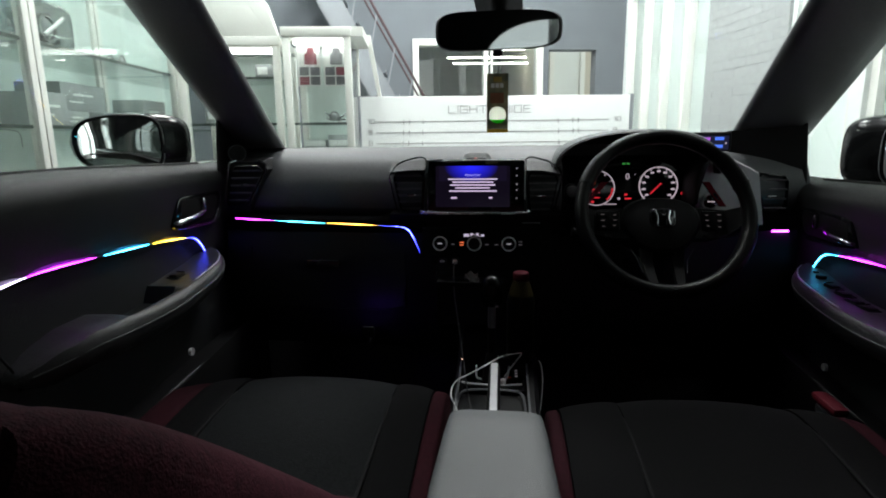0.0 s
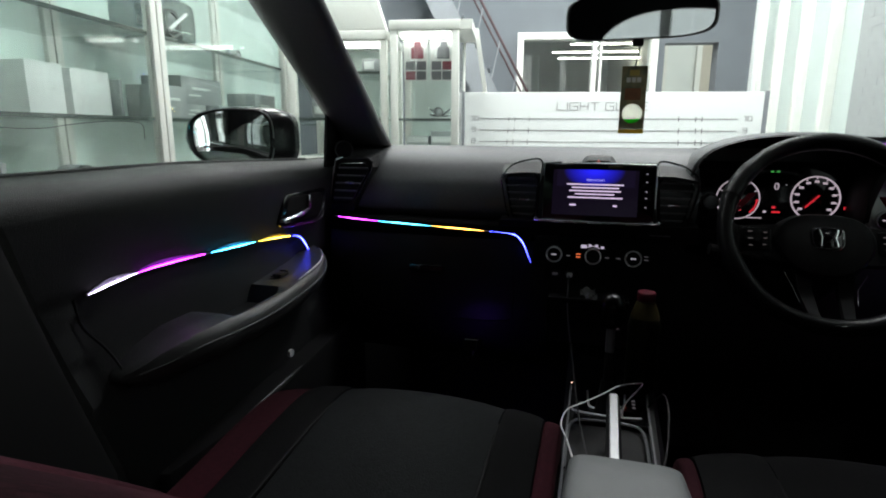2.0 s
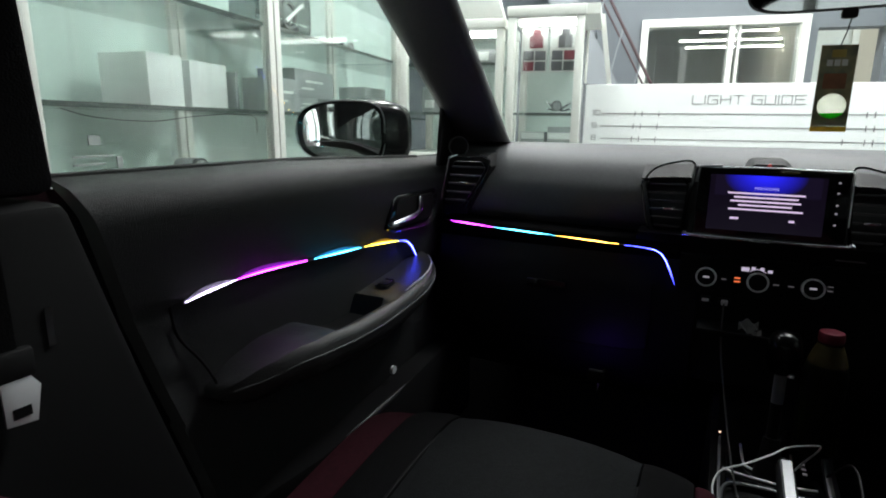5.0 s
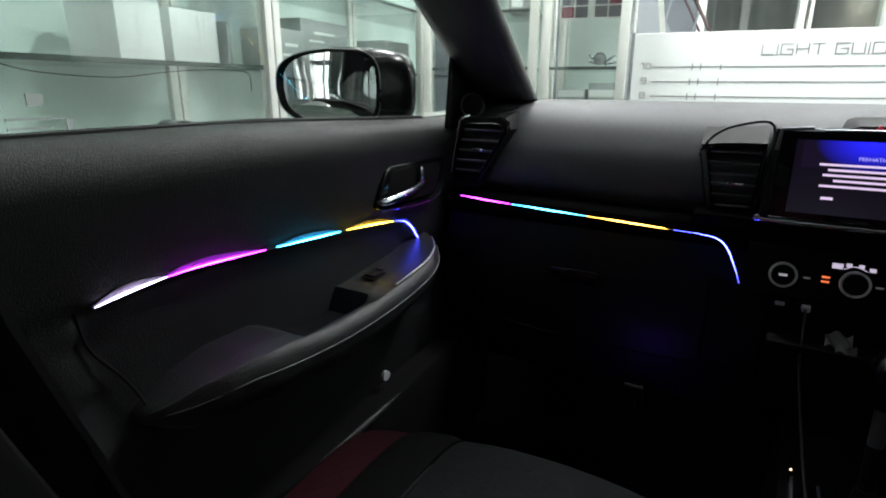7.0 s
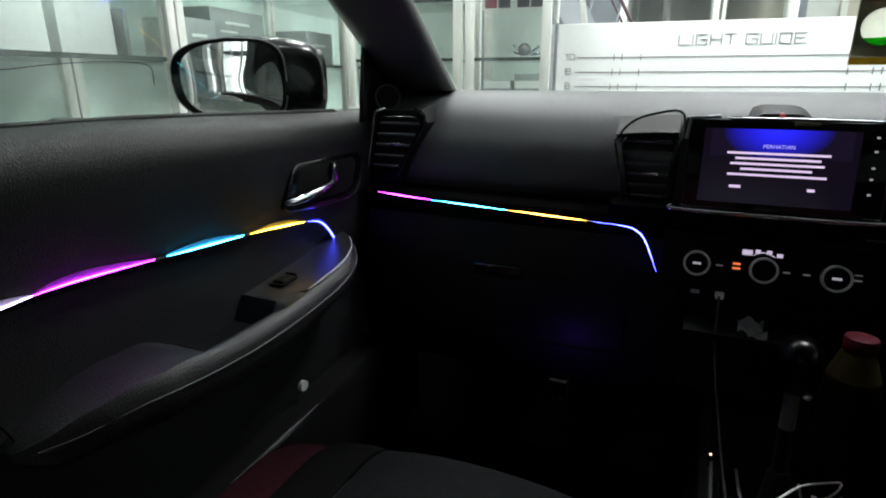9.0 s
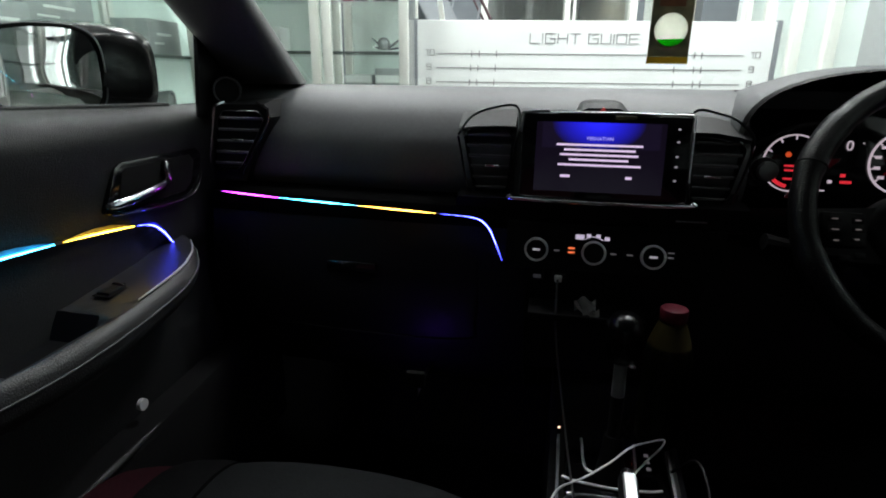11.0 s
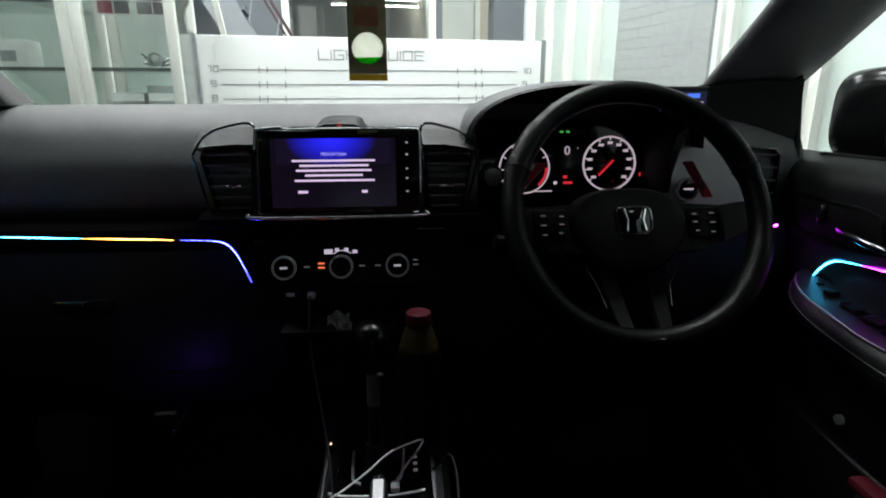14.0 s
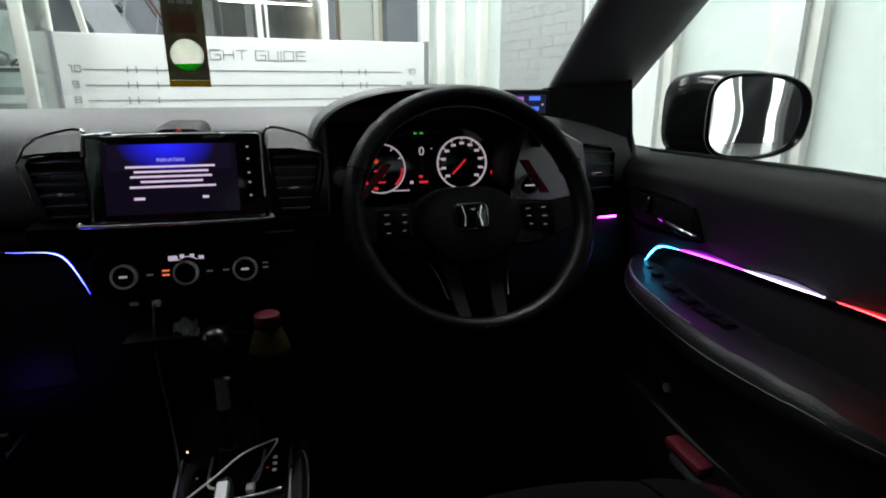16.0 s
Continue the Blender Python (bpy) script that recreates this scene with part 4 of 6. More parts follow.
    # flat black plate, not a recess: the hollow's shade as colour
    part("bowl_shade", plate(((1.083 - back, 0.872), (1.097 - back, 0.914), (1.105, 0.92), (1.235, 0.92), (1.244, 0.91), (1.232, 0.878), (1.215, 0.868), (1.1, 0.868)), 0.0108, 0.0118, 0.0003), deep_black, d, "flat dark plate painted as the hollow behind the handle")
    # driver's handle and lever darker: their dim reflection is put into the metal
    part("handle", loft([[at(d0 + 0.005 * math.cos(k), yy - back, zz + hh * math.sin(k)) for k in (2 * math.pi * q / 10 for q in range(10))] for yy, zz, d0, hh in ((1.062, 0.8785, 0.016, 0.0035), (1.068, 0.879, 0.021, 0.0055), (1.095, 0.8815, 0.024, 0.006), (1.13, 0.885, 0.024, 0.006), (1.158, 0.889, 0.021, 0.005), (1.168, 0.891, 0.016, 0.003))]), chrome if side == "left" else dark_chrome, d, "chrome door handle")
    part("lock_lever", blob(at(0.015, 1.176, 0.903), (0.006, 0.007, 0.017), 0.7, 0.7, 14, 8), dark_chrome if side == "left" else piano, d)
    part("bowl_rim", tube(smooth_path([at(0.0125, 1.068, 0.8655), at(0.013, 1.12, 0.8605), at(0.013, 1.18, 0.857), at(0.0125, 1.222, 0.8585), at(0.0125, 1.245, 0.868), at(0.0115, 1.262, 0.893)], 5), [0.002 - 0.0013 * k / 25 for k in range(26)], 6), dark_chrome, d)
    # lower part: pocket, screw cap
    part("door_pocket", loft([[at(a, y, z) for a, z in ((0.012, zt), (w, zt + 0.004), (w + 0.004, zt - 0.006), (w - 0.008, 0.42), (0.012, 0.4))] for y, w, zt in ((0.70, 0.03, 0.56), (0.8, 0.055, 0.57), (1.0, 0.06, 0.58), (1.2, 0.055, 0.592), (1.36, 0.03, 0.6))]), hard_black, d)
    # tapered tube only where the pocket lip's highlight runs, added for it
    part("lip_highlight", tube(smooth_path([at(0.055, 0.86, 0.578), at(0.06, 0.92, 0.5815), at(0.0605, 0.98, 0.5845), at(0.059, 1.04, 0.588)], 4), [0.001 + 0.004 * math.sin(math.pi * k / 12) for k in range(13)], 8), leather, d, "short tube added as the pocket lip's highlight")
    part("screw_cap", disc(at(0.026, 1.047, 0.608), "x", 0.008, -0.006 if sign > 0 else 0.006, 16), silver, d, "round silver screw cap")
    # light strip, one piece for each colour
    path = smooth_path([Vector((0, y, z)) for y, z in ((0.632, 0.853), (0.68, 0.8585), (0.75, 0.861), (0.88, 0.8545), (1.0, 0.848), (1.07, 0.8425), (1.125, 0.836), (1.15, 0.829), (1.168, 0.815), (1.18, 0.80), (1.19, 0.787))], 8)
    part("strip_groove", tube([at(-0.001, p.y, p.z) for p in path], 0.0026, 6), door_black, d)
    strip = part("light_strip", tube([at(0.001, p.y, p.z) for p in path[::4]], 0.0008, 6), rubber, d, "thin ambient light strip")
    for y0, y1, color in colors:
        seg = [p for p in path if y0 - 0.004 <= p.y <= y1 + 0.004]
        n = len(seg)
        bulge = [math.sin(math.pi * (k + 0.5) / n) for k in range(n)]
        part("lit_segment", tube([at(0.0034, p.y, p.z + 0.0012) for p in seg], [0.00025 + 0.0008 * b ** 1.6 for b in bulge], 8), LED[color], strip)
        for tall, lift, mats in zip((0.0074, 0.0056, 0.0039, 0.0022), (0.0011, 0.0013, 0.0015, 0.0017), HALO):      # the strip's halo on the panel, put in as glowing layers
            part("strip_halo", loft([[at(lift, p.y, p.z - 0.2 * tall * b), at(lift + 0.0004, p.y, p.z - 0.2 * tall * b), at(lift + 0.0004, p.y, p.z + 0.0012 + tall * b), at(lift, p.y, p.z + 0.0012 + tall * b)] for p, b in zip(seg, bulge)]), mats[color], strip, "glowing layer added as the strip's halo on the panel")
    return d


silver_dark = material("smoked_silver", (0.13, 0.135, 0.14), 0.3, metal=0.6)
LED_POWER = 25.0
LED_COLORS = (
    ("white", (0.8, 0.68, 1.0), 0.5), ("magenta", (0.62, 0.03, 0.9), 1.0), ("cyan", (0.05, 0.55, 0.95), 1.0), ("yellow", (0.9, 0.6, 0.06), 0.7),
    ("blue", (0.05, 0.06, 1.0), 1.3), ("red", (1.0, 0.03, 0.04), 1.0), ("green", (0.04, 0.8, 0.05), 1.0), ("orange", (1.0, 0.45, 0.06), 0.7))
LED = {k: glow("led_" + k, c, LED_POWER * s) for k, c, s in LED_COLORS}
DASH_LED = {k: glow("dash_led_" + k, c, 32.0 * s) for k, c, s in LED_COLORS}
# halo round the strips as added emitting layers, weakest first
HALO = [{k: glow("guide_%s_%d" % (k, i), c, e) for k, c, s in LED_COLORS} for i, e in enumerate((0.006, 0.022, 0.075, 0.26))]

door("door_1", "black front passenger door trim with a multicolour light strip", LX, -1, 0.0, 0.0,
     ((0.632, 0.712, "white"), (0.712, 0.848, "magenta"), (0.852, 0.988, "cyan"), (0.992, 1.115, "yellow"), (1.12, 1.19, "blue")), "left")
door("door_2", "black driver's door trim with a multicolour light strip", RX, 1, 0.15, -0.055,
     ((0.63, 0.80, "red"), (0.805, 0.94, "white"), (0.945, 1.09, "magenta"), (1.095, 1.19, "cyan")), "right")
for x0, x1, flare, y0, y1, y2, z0, z1 in ((-0.672, -0.515, -0.15, 0.30, 1.45, 0.86, 0.97, 1.42), (0.835, 0.73, 0.0, 0.36, 1.62, 0.92, 0.93, 1.45)):
    g = thing("side_glass", "clear raised side window of the front door", "window", kind="structure")
    o = part("pane", sheet(lambda s, t: Vector((lerp(x0, x1, t) + flare * (max(0.0, 0.5 - s) / 0.5) ** 2, lerp(y0, lerp(y1, y2, t), s), lerp(z0, z1, t))), 10, 6), pane_mat, g)
    o.visible_shadow = False


# ---- outside mirrors ----
def wing_mirror(label, c, half_w, half_h, yaw, flip, swing, lean, bend):
    """The housing's open face is the local x-z plane, looking along local -y; lean: how far its body swells towards the car."""
    m = thing("wing_mirror", label, "mirror", Matrix.Translation(c) @ Matrix.Rotation(radians(yaw), 4, "Z"))

    def outline(k, y, n=44, off=0.0, wide=1.0):
        pts = []
        for i in range(n):
            a = 2 * math.pi * i / n
            x, z = spow(math.cos(a), 0.5), spow(math.sin(a), 0.55)
            outer = max(0.0, x * flip)
            z *= 1.0 - 0.22 * outer ** 1.4                       # lower towards the outer end
            x += flip * 0.1 * min(0.0, z) * (x * flip > 0)      # the outer foot tucks in
            pts.append(Vector((half_w * wide * k * x + off, y, half_h * k * z)))
        return pts
    part("housing", loft([outline(0.9, 0.03), outline(0.93, 0.002), outline(0.99, -0.004), outline(1.03, 0.002), outline(1.07, 0.018, off=0.25 * lean), outline(1.08, 0.045, off=0.6 * lean), outline(1.04, 0.075, off=0.9 * lean), outline(0.88, 0.102, off=lean), outline(0.6, 0.122, off=lean), outline(0.25, 0.13, off=lean)]), mirror_shell, m, "satin black mirror housing", angle=50)
    part("mirror_glass", loft([outline(0.92, 0.006)] + [outline(0.92 * k, 0.0015 + (half_w * k) ** 2 / bend) for k in (1.0, 0.85, 0.7, 0.55, 0.4, 0.25, 0.1)]), mirror_mat, m, "silvered convex mirror glass", angle=20, m=Matrix.Rotation(radians(swing), 4, "Z"))
    part("indicator", tube([(flip * half_w * 1.035, 0.012, 0.3 * half_h), (flip * half_w * 1.075, 0.02, 0.0), (flip * half_w * 1.02, 0.018, -0.4 * half_h)], [0.002, 0.004, 0.002], 8), lens_mat, m, "clear side indicator")
    part("seam", tube([p + Vector((0, -0.0005, 0)) for p in outline(1.0, -0.002)] , 0.0012, 5), trim_grey, m, "thin grey seam round the glass")
    part("arm", tube([(lean * 0.9 - flip * half_w * 0.5, 0.07, -half_h * 0.75), (lean - flip * (half_w * 0.9), 0.085, -half_h - 0.03)], 0.022, 10), hard_black, m)
    return m


wing_mirror("glossy black passenger door mirror", (-0.77, 1.158, 1.038), 0.0885, 0.063, 24.5, -1, -3.0, 0.05, 5.0)
wing_mirror("glossy black driver's door mirror", (1.035, 1.4, 0.995), 0.095, 0.083, -22, 1, 5.0, -0.07, 9.0)


# ---- dashboard ----
dash = thing("dashboard", "black soft-touch dashboard with light strip and air vents", "dashboard")


def shift(x):
    """The driver's half lies a little further ahead."""
    return table([(-0.7, 0.0), (0.2, 0.0), (0.75, 0.11), (0.9, 0.13)], x)


PAD = smooth_path([Vector((0, y, z)) for y, z in ((1.80, 0.992), (1.62, 1.012), (1.50, 1.0195), (1.43, 1.0165), (1.385, 1.005), (1.35, 0.984), (1.326, 0.95), (1.318, 0.922), (1.317, 0.90), (1.323, 0.88), (1.334, 0.866))], 5)


def pad_at(s, t):
    x = lerp(-0.62, 0.80, s)
    p = PAD[round(t * (len(PAD) - 1))]
    bow = -0.04 * ((x - 0.08) / 0.7) ** 2 * max(0, (p.y - 1.42) / 0.38)
    if 0.2 < x < 0.575:         # room for the instruments
        return Vector((x, max(p.y + shift(x) + bow, 1.485), p.z))
    return Vector((x, p.y + shift(x) * (1 if p.y < 1.5 else 0.5) + bow, p.z - 0.02 * max(0, x - 0.5)))


part("top_pad", sheet(pad_at, 142, len(PAD) - 1, (0, 0.02, -0.03)), soft_black, dash, "soft black dashboard pad", angle=60)
# glossy band below the pad, with the strip's ledge; the pad's shade is in its colour
BAND = [(1.336, 0.8655), (1.29, 0.8635), (1.278, 0.858), (1.272, 0.846), (1.27, 0.834), (1.272, 0.829)]
part("glossy_band", sheet(lambda s, t: Vector((lerp(-0.60, -0.115, s), BAND[round(t * 5)][0] + 0.004 * s, BAND[round(t * 5)][1] - 0.006 * s)), 12, 5, (0, 0.02, 0)), band_shade, dash, "black trim band, blacker for the pad's shade")
part("band_right", sheet(lambda s, t: Vector((lerp(0.20, 0.76, s), BAND[round(t * 5)][0] + shift(lerp(0.20, 0.76, s)) + 0.01, BAND[round(t * 5)][1] - 0.012)), 12, 5, (0, 0.02, 0)), band_shade, dash)
GLOVE = smooth_path([Vector((0, y, z)) for y, z in ((1.275, 0.828), (1.268, 0.79), (1.262, 0.72), (1.27, 0.64), (1.31, 0.56), (1.4, 0.5))], 4)
part("lower_panel", sheet(lambda s, t: Vector((lerp(-0.60, -0.09, s), GLOVE[round(t * 20)].y, GLOVE[round(t * 20)].z - 0.004 * s)), 6, 20, (0, 0.03, 0)), hard_black, dash, "black lower panel with glovebox", angle=50)
part("glovebox_seam", tube(smooth_path([(-0.54, 1.268, 0.79), (-0.54, 1.262, 0.69), (-0.5, 1.268, 0.645), (-0.2, 1.268, 0.64), (-0.165, 1.262, 0.68), (-0.165, 1.266, 0.775)]), 0.002, 6), deep_black, dash)
part("glovebox_latch", box(-0.40, 1.254, 0.742, -0.32, 1.266, 0.762, 0.004), piano, dash, "glovebox latch")
part("knee_panel", sheet(lambda s, t: Vector((lerp(0.15, 0.77, s), GLOVE[round(t * 20)].y + shift(lerp(0.15, 0.77, s)) + 0.02, GLOVE[round(t * 20)].z - 0.012)), 8, 20, (0, 0.03, 0)), hard_black, dash, "black knee panel", angle=50)
# dash light strip
LINE = smooth_path([(-0.586, 1.268, 0.8605), (-0.5, 1.266, 0.8555), (-0.4, 1.266, 0.851), (-0.3, 1.266, 0.847), (-0.22, 1.267, 0.8435), (-0.175, 1.267, 0.841), (-0.158, 1.266, 0.836), (-0.147, 1.264, 0.825), (-0.137, 1.262, 0.805), (-0.127, 1.26, 0.781)], 8)
strip = part("light_strip", tube(LINE[::3], 0.0008, 6), rubber, dash, "thin ambient light strip")
for x0, x1, color in ((-0.586, -0.472, "magenta"), (-0.476, -0.346, "cyan"), (-0.35, -0.222, "orange"), (-0.226, -0.125, "blue")):
    seg = [p + Vector((0, -0.003, 0)) for p in LINE if x0 <= p.x <= x1]
    n = len(seg)
    swell = [math.sin(math.pi * (k + 0.5) / n) ** 2 for k in range(n)]
    part("lit_segment", tube(seg, [0.0001 + 0.0006 * w for w in swell], 8), DASH_LED[color], strip)
    # an added glowing tube draws the halo round the dash strip
    part("strip_halo", tube([p + Vector((0, 0.0012, 0)) for p in seg], [0.0002 + 0.0015 * w for w in swell], 8), HALO[3][color], strip, "glowing tube added as the strip's halo")
part("light_strip", box(0.705, 1.392, 0.812, 0.742, 1.396, 0.818, 0.0012), DASH_LED["magenta"], dash, "short magenta light strip")


def vent(name, outline, y, depth, slats, label, tab=0.5, lean=0.0, frame=piano):
    """An air vent: frame ring, dark box, slats that follow the outline, and a tab."""
    v = part(name, bmesh.new(), frame, dash, label)
    bmv = bmesh.new()
    n = len(outline)
    cx, cz = sum(p[0] for p in outline) / n, sum(p[1] for p in outline) / n
    def at(p, k, yy):
        return Vector((cx + (p[0] - cx) * k, yy + lean * (p[0] - cx), cz + (p[1] - cz) * k))
    pts = [q for a, b in zip(outline, outline[1:] + outline[:1]) for q in (tuple(lerp(a[i], b[i], 0.12) for i in (0, 1)), tuple(lerp(a[i], b[i], 0.5) for i in (0, 1)), tuple(lerp(a[i], b[i], 0.88) for i in (0, 1)))]
    rings = [[at(p, k, yy) for p in pts] for k, yy in ((1.0, y + depth), (1.0, y + 0.006), (0.985, y), (0.94, y - 0.001), (0.91, y + 0.004), (0.9, y + depth * 0.5))]
    loft(rings, True, False, bmv)
    finish(bmv)
    bmv.to_mesh(v.data)
    bmv.free()
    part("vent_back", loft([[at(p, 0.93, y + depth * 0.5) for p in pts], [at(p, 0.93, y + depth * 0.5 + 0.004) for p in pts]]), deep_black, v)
    zs = [p[1] for p in outline]
    z0, z1 = min(zs), max(zs)
    for i in range(slats):
        z = lerp(z0, z1, (i + 0.8) / (slats + 0.6))
        xs = []
        for a, b in zip(pts, pts[1:] + pts[:1]):
            if (a[1] - z) * (b[1] - z) < 0:
                xs.append(lerp(a[0], b[0], (z - a[1]) / (b[1] - a[1])))
        if len(xs) >= 2:
            a, b = cx + (min(xs) - cx) * 0.92, cx + (max(xs) - cx) * 0.92
            yy = y + 0.0035
            part("slat", tube([Vector((x, yy + lean * (x - cx), z)) for x in (a, b)], 0.0021, 10), slat_black, v)
    part("vent_tab", box(-0.011, -0.003, -0.002, 0.011, 0.006, 0.003, 0.001), chrome, v, m=Matrix.Translation((lerp(min(p[0] for p in outline), max(p[0] for p in outline), tab), y + 0.002, cz - 0.006)))
    return v


vent("air_vent", [(-0.178, 0.868), (-0.128, 0.866), (-0.121, 0.968), (-0.198, 0.964)], 1.305, 0.07, 6, "centre air vent with glossy frame", 0.6)
vent("air_vent", [(0.128, 0.864), (0.175, 0.868), (0.193, 0.956), (0.119, 0.966)], 1.305, 0.07, 6, "centre air vent with glossy frame", 0.45)
vent("corner_vent", [(-0.612, 0.884), (-0.56, 0.886), (-0.508, 0.97), (-0.52, 0.984), (-0.59, 0.982)], 1.3, 0.07, 5, "corner air vent with a chrome-edged frame", 0.5)
vent("corner_vent", [(0.69, 0.853), (0.745, 0.848), (0.742, 0.945), (0.668, 0.952)], 1.415, 0.06, 4, "corner air vent by the driver's door", 0.5)
part("vent_surround", loft([[(-0.62, y, 0.868), (-0.556, y, 0.868), (-0.502, y, 0.972), (-0.512, y, 0.992 + dz), (-0.6, y, 0.99 + dz)] for y, dz in ((1.306, 0.0), (1.34, 0.006), (1.42, 0.008))]), hard_black, dash, angle=30)
part("vent_trim", tube([(-0.617, 1.298, 0.88), (-0.594, 1.298, 0.987), (-0.575, 1.3, 0.995)], 0.0025, 6), chrome, dash, "chrome vent edge")
part("vent_trim", tube([(-0.522, 1.3, 0.995), (-0.502, 1.298, 0.985), (-0.504, 1.298, 0.965), (-0.553, 1.298, 0.884)], 0.0022, 6), dark_chrome, dash)
for pts in ([(-0.203, 1.302, 0.955), (-0.185, 1.302, 0.98), (-0.155, 1.303, 0.9935), (-0.116, 1.303, 0.9935), (-0.121, 1.3, 0.93), (-0.126, 1.3, 0.866)], [(-0.203, 1.302, 0.953), (-0.18, 1.3, 0.866), (-0.13, 1.3, 0.863)], [(0.126, 1.3, 0.866), (0.119, 1.3, 0.93), (0.116, 1.303, 0.9925), (0.153, 1.302, 0.9915), (0.178, 1.3, 0.98), (0.196, 1.3, 0.952), (0.18, 1.3, 0.868)], [(0.178, 1.3, 0.865), (0.128, 1.3, 0.861)]):
    part("vent_bead", tube(smooth_path(pts, 5), 0.0019, 6), piano, dash, "glossy vent bead")
part("vent_hood", loft([[(-0.203, 1.306 + k * 0.05, 0.964 + k * 0.024), (-0.18 + 0.004 * k, 1.306 + k * 0.06, 0.967 + k * 0.026), (-0.15, 1.306 + k * 0.07, 0.969 + k * 0.028), (-0.12, 1.306 + k * 0.07, 0.969 + k * 0.029), (-0.12, 1.34 + k * 0.06, 0.955), (-0.203, 1.34 + k * 0.06, 0.955)] for k in (0, 0.5, 1)]), hard_black, dash, "sloping pad over the vent")
part("vent_hood", loft([[(0.118, 1.306 + k * 0.07, 0.967 + k * 0.029), (0.15, 1.306 + k * 0.07, 0.967 + k * 0.028), (0.18 - 0.004 * k, 1.306 + k * 0.06, 0.962 + k * 0.026), (0.199, 1.306 + k * 0.05, 0.957 + k * 0.024), (0.199, 1.34 + k * 0.06, 0.95), (0.118, 1.34 + k * 0.06, 0.95)] for k in (0, 0.5, 1)]), hard_black, dash, "sloping pad over the vent")

# centre stack body
part("stack_body", loft([[(-0.118, y0, 0.868), (0.118, y0, 0.868), (0.112, y0 + 0.03, 0.99), (-0.112, y0 + 0.03, 0.99)] for y0 in (1.275, 1.4)]), hard_black, dash)
part("stack_shelf", loft([[(-0.205, y, z0), (0.205, y, z0), (0.2, y, z1), (-0.2, y, z1)] for y, z0, z1 in ((1.282, 0.836, 0.868), (1.3, 0.83, 0.872), (1.36, 0.83, 0.872))]), panel_black, dash, "satin black shelf under the screen", angle=20)
part("climate_panel", loft([[(-0.122, y, z) if k == 0 else (0.175, y, z) for k, y, z in ((0, 1.268, 0.838), (1, 1.275, 0.838), (1, 1.258, 0.775), (0, 1.25, 0.775))], [(-0.122, 1.36, 0.838), (0.175, 1.36, 0.838), (0.175, 1.36, 0.775), (-0.122, 1.36, 0.775)]]), panel_black, dash, "satin black climate panel", angle=20)
part("stack_base", loft([[(-0.1, y, 0.774), (0.155, y, 0.774), (0.14, y2, 0.6), (-0.085, y2, 0.6)] for y, y2 in ((1.262, 1.285), (1.4, 1.4))]), hard_black, dash, angle=20)
part("card_slot", box(0.108, 1.276, 0.8485, 0.148, 1.2815, 0.8495), silver_dark, dash, smooth=False)
part("hazard_pod", loft([[(-0.04, y, 0.985), (0.04, y, 0.985), (0.03, y, 0.998 + dz), (0.02, y, 1.002 + dz), (-0.02, y, 1.002 + dz), (-0.03, y, 0.998 + dz)] for y, dz in ((1.312, -0.006), (1.33, 0.0), (1.37, 0.003), (1.44, 0.003))]), hard_black, dash, "raised hazard switch pod")
part("hazard_mark", prism([(-0.0055, 0.991), (0.0055, 0.991), (0, 0.998)], "y", 1.3085, 1.312), glow("hazard_red", (0.8, 0.05, 0.05), 0.2), dash, "red warning triangle", smooth=False)

# screen
ivi = thing("infotainment_screen", "black touch screen with a warning text and side keys", "screen", Matrix.Translation((0, 1.25, 0.877)) @ Matrix.Rotation(radians(-8), 4, "X"))
part("bezel", box(-0.108, 0.0, 0.0, 0.112, 0.03, 0.116, 0.004, 2), piano, ivi, "glossy black bezel")
part("bezel_top", box(-0.06, 0.001, 0.1165, 0.11, 0.026, 0.1195, 0.001), hard_black, ivi)
part("corner_clip", tube([(-0.109, -0.001, 0.09), (-0.106, -0.001, 0.116), (-0.072, -0.001, 0.1185)], 0.0024, 6), silver_dark, ivi, "smoked corner trim")
# silver tube in place of the gloss along the bezel's edge
part("edge_highlight", tube([(-0.106, -0.0005, 0.1165), (0.0, -0.0005, 0.1175), (0.109, -0.0005, 0.1165), (0.1125, -0.0005, 0.112), (0.1125, -0.0005, 0.03)], 0.0009, 6), silver, ivi, "thin silver tube added as the bezel's edge highlight")
part("chrome_lip", tube(smooth_path([(-0.118, -0.004, 0.004), (-0.112, -0.006, -0.001), (0, -0.007, -0.002), (0.112, -0.006, -0.001), (0.118, -0.004, 0.005)], 5), 0.0028, 8), chrome, ivi, "chrome strip under the screen")
part("display", box(-0.088, -0.0012, 0.012, 0.079, 0.0, 0.104), glow("screen_night_violet", (0.012, 0.008, 0.02), 0.35), ivi, "dark violet lit display", smooth=False)
blue_glow = bpy.data.materials.new("screen_blue_gradient")
blue_glow.use_nodes = True
gn, gl = blue_glow.node_tree.nodes, blue_glow.node_tree.links
gt, gm, gg, gr = gn.new("ShaderNodeTexCoord"), gn.new("ShaderNodeMapping"), gn.new("ShaderNodeTexGradient"), gn.new("ShaderNodeValToRGB")
gg.gradient_type = "SPHERICAL"
gm.inputs["Location"].default_value = (0.12, 0.0, -2.7)
gm.inputs["Scale"].default_value = (16.5, 1.0, 26.0)
gr.color_ramp.elements[0].color, gr.color_ramp.elements[1].color = (0.006, 0.004, 0.012, 1), (0.02, 0.02, 0.95, 1)
gl.new(gt.outputs["Object"], gm.inputs[0])
gl.new(gm.outputs[0], gg.inputs[0])
gl.new(gg.outputs["Fac"], gr.inputs[0])
gl.new(gr.outputs[0], gn["Principled BSDF"].inputs["Emission Color"])
gn["Principled BSDF"].inputs["Emission Strength"].default_value = 1.1
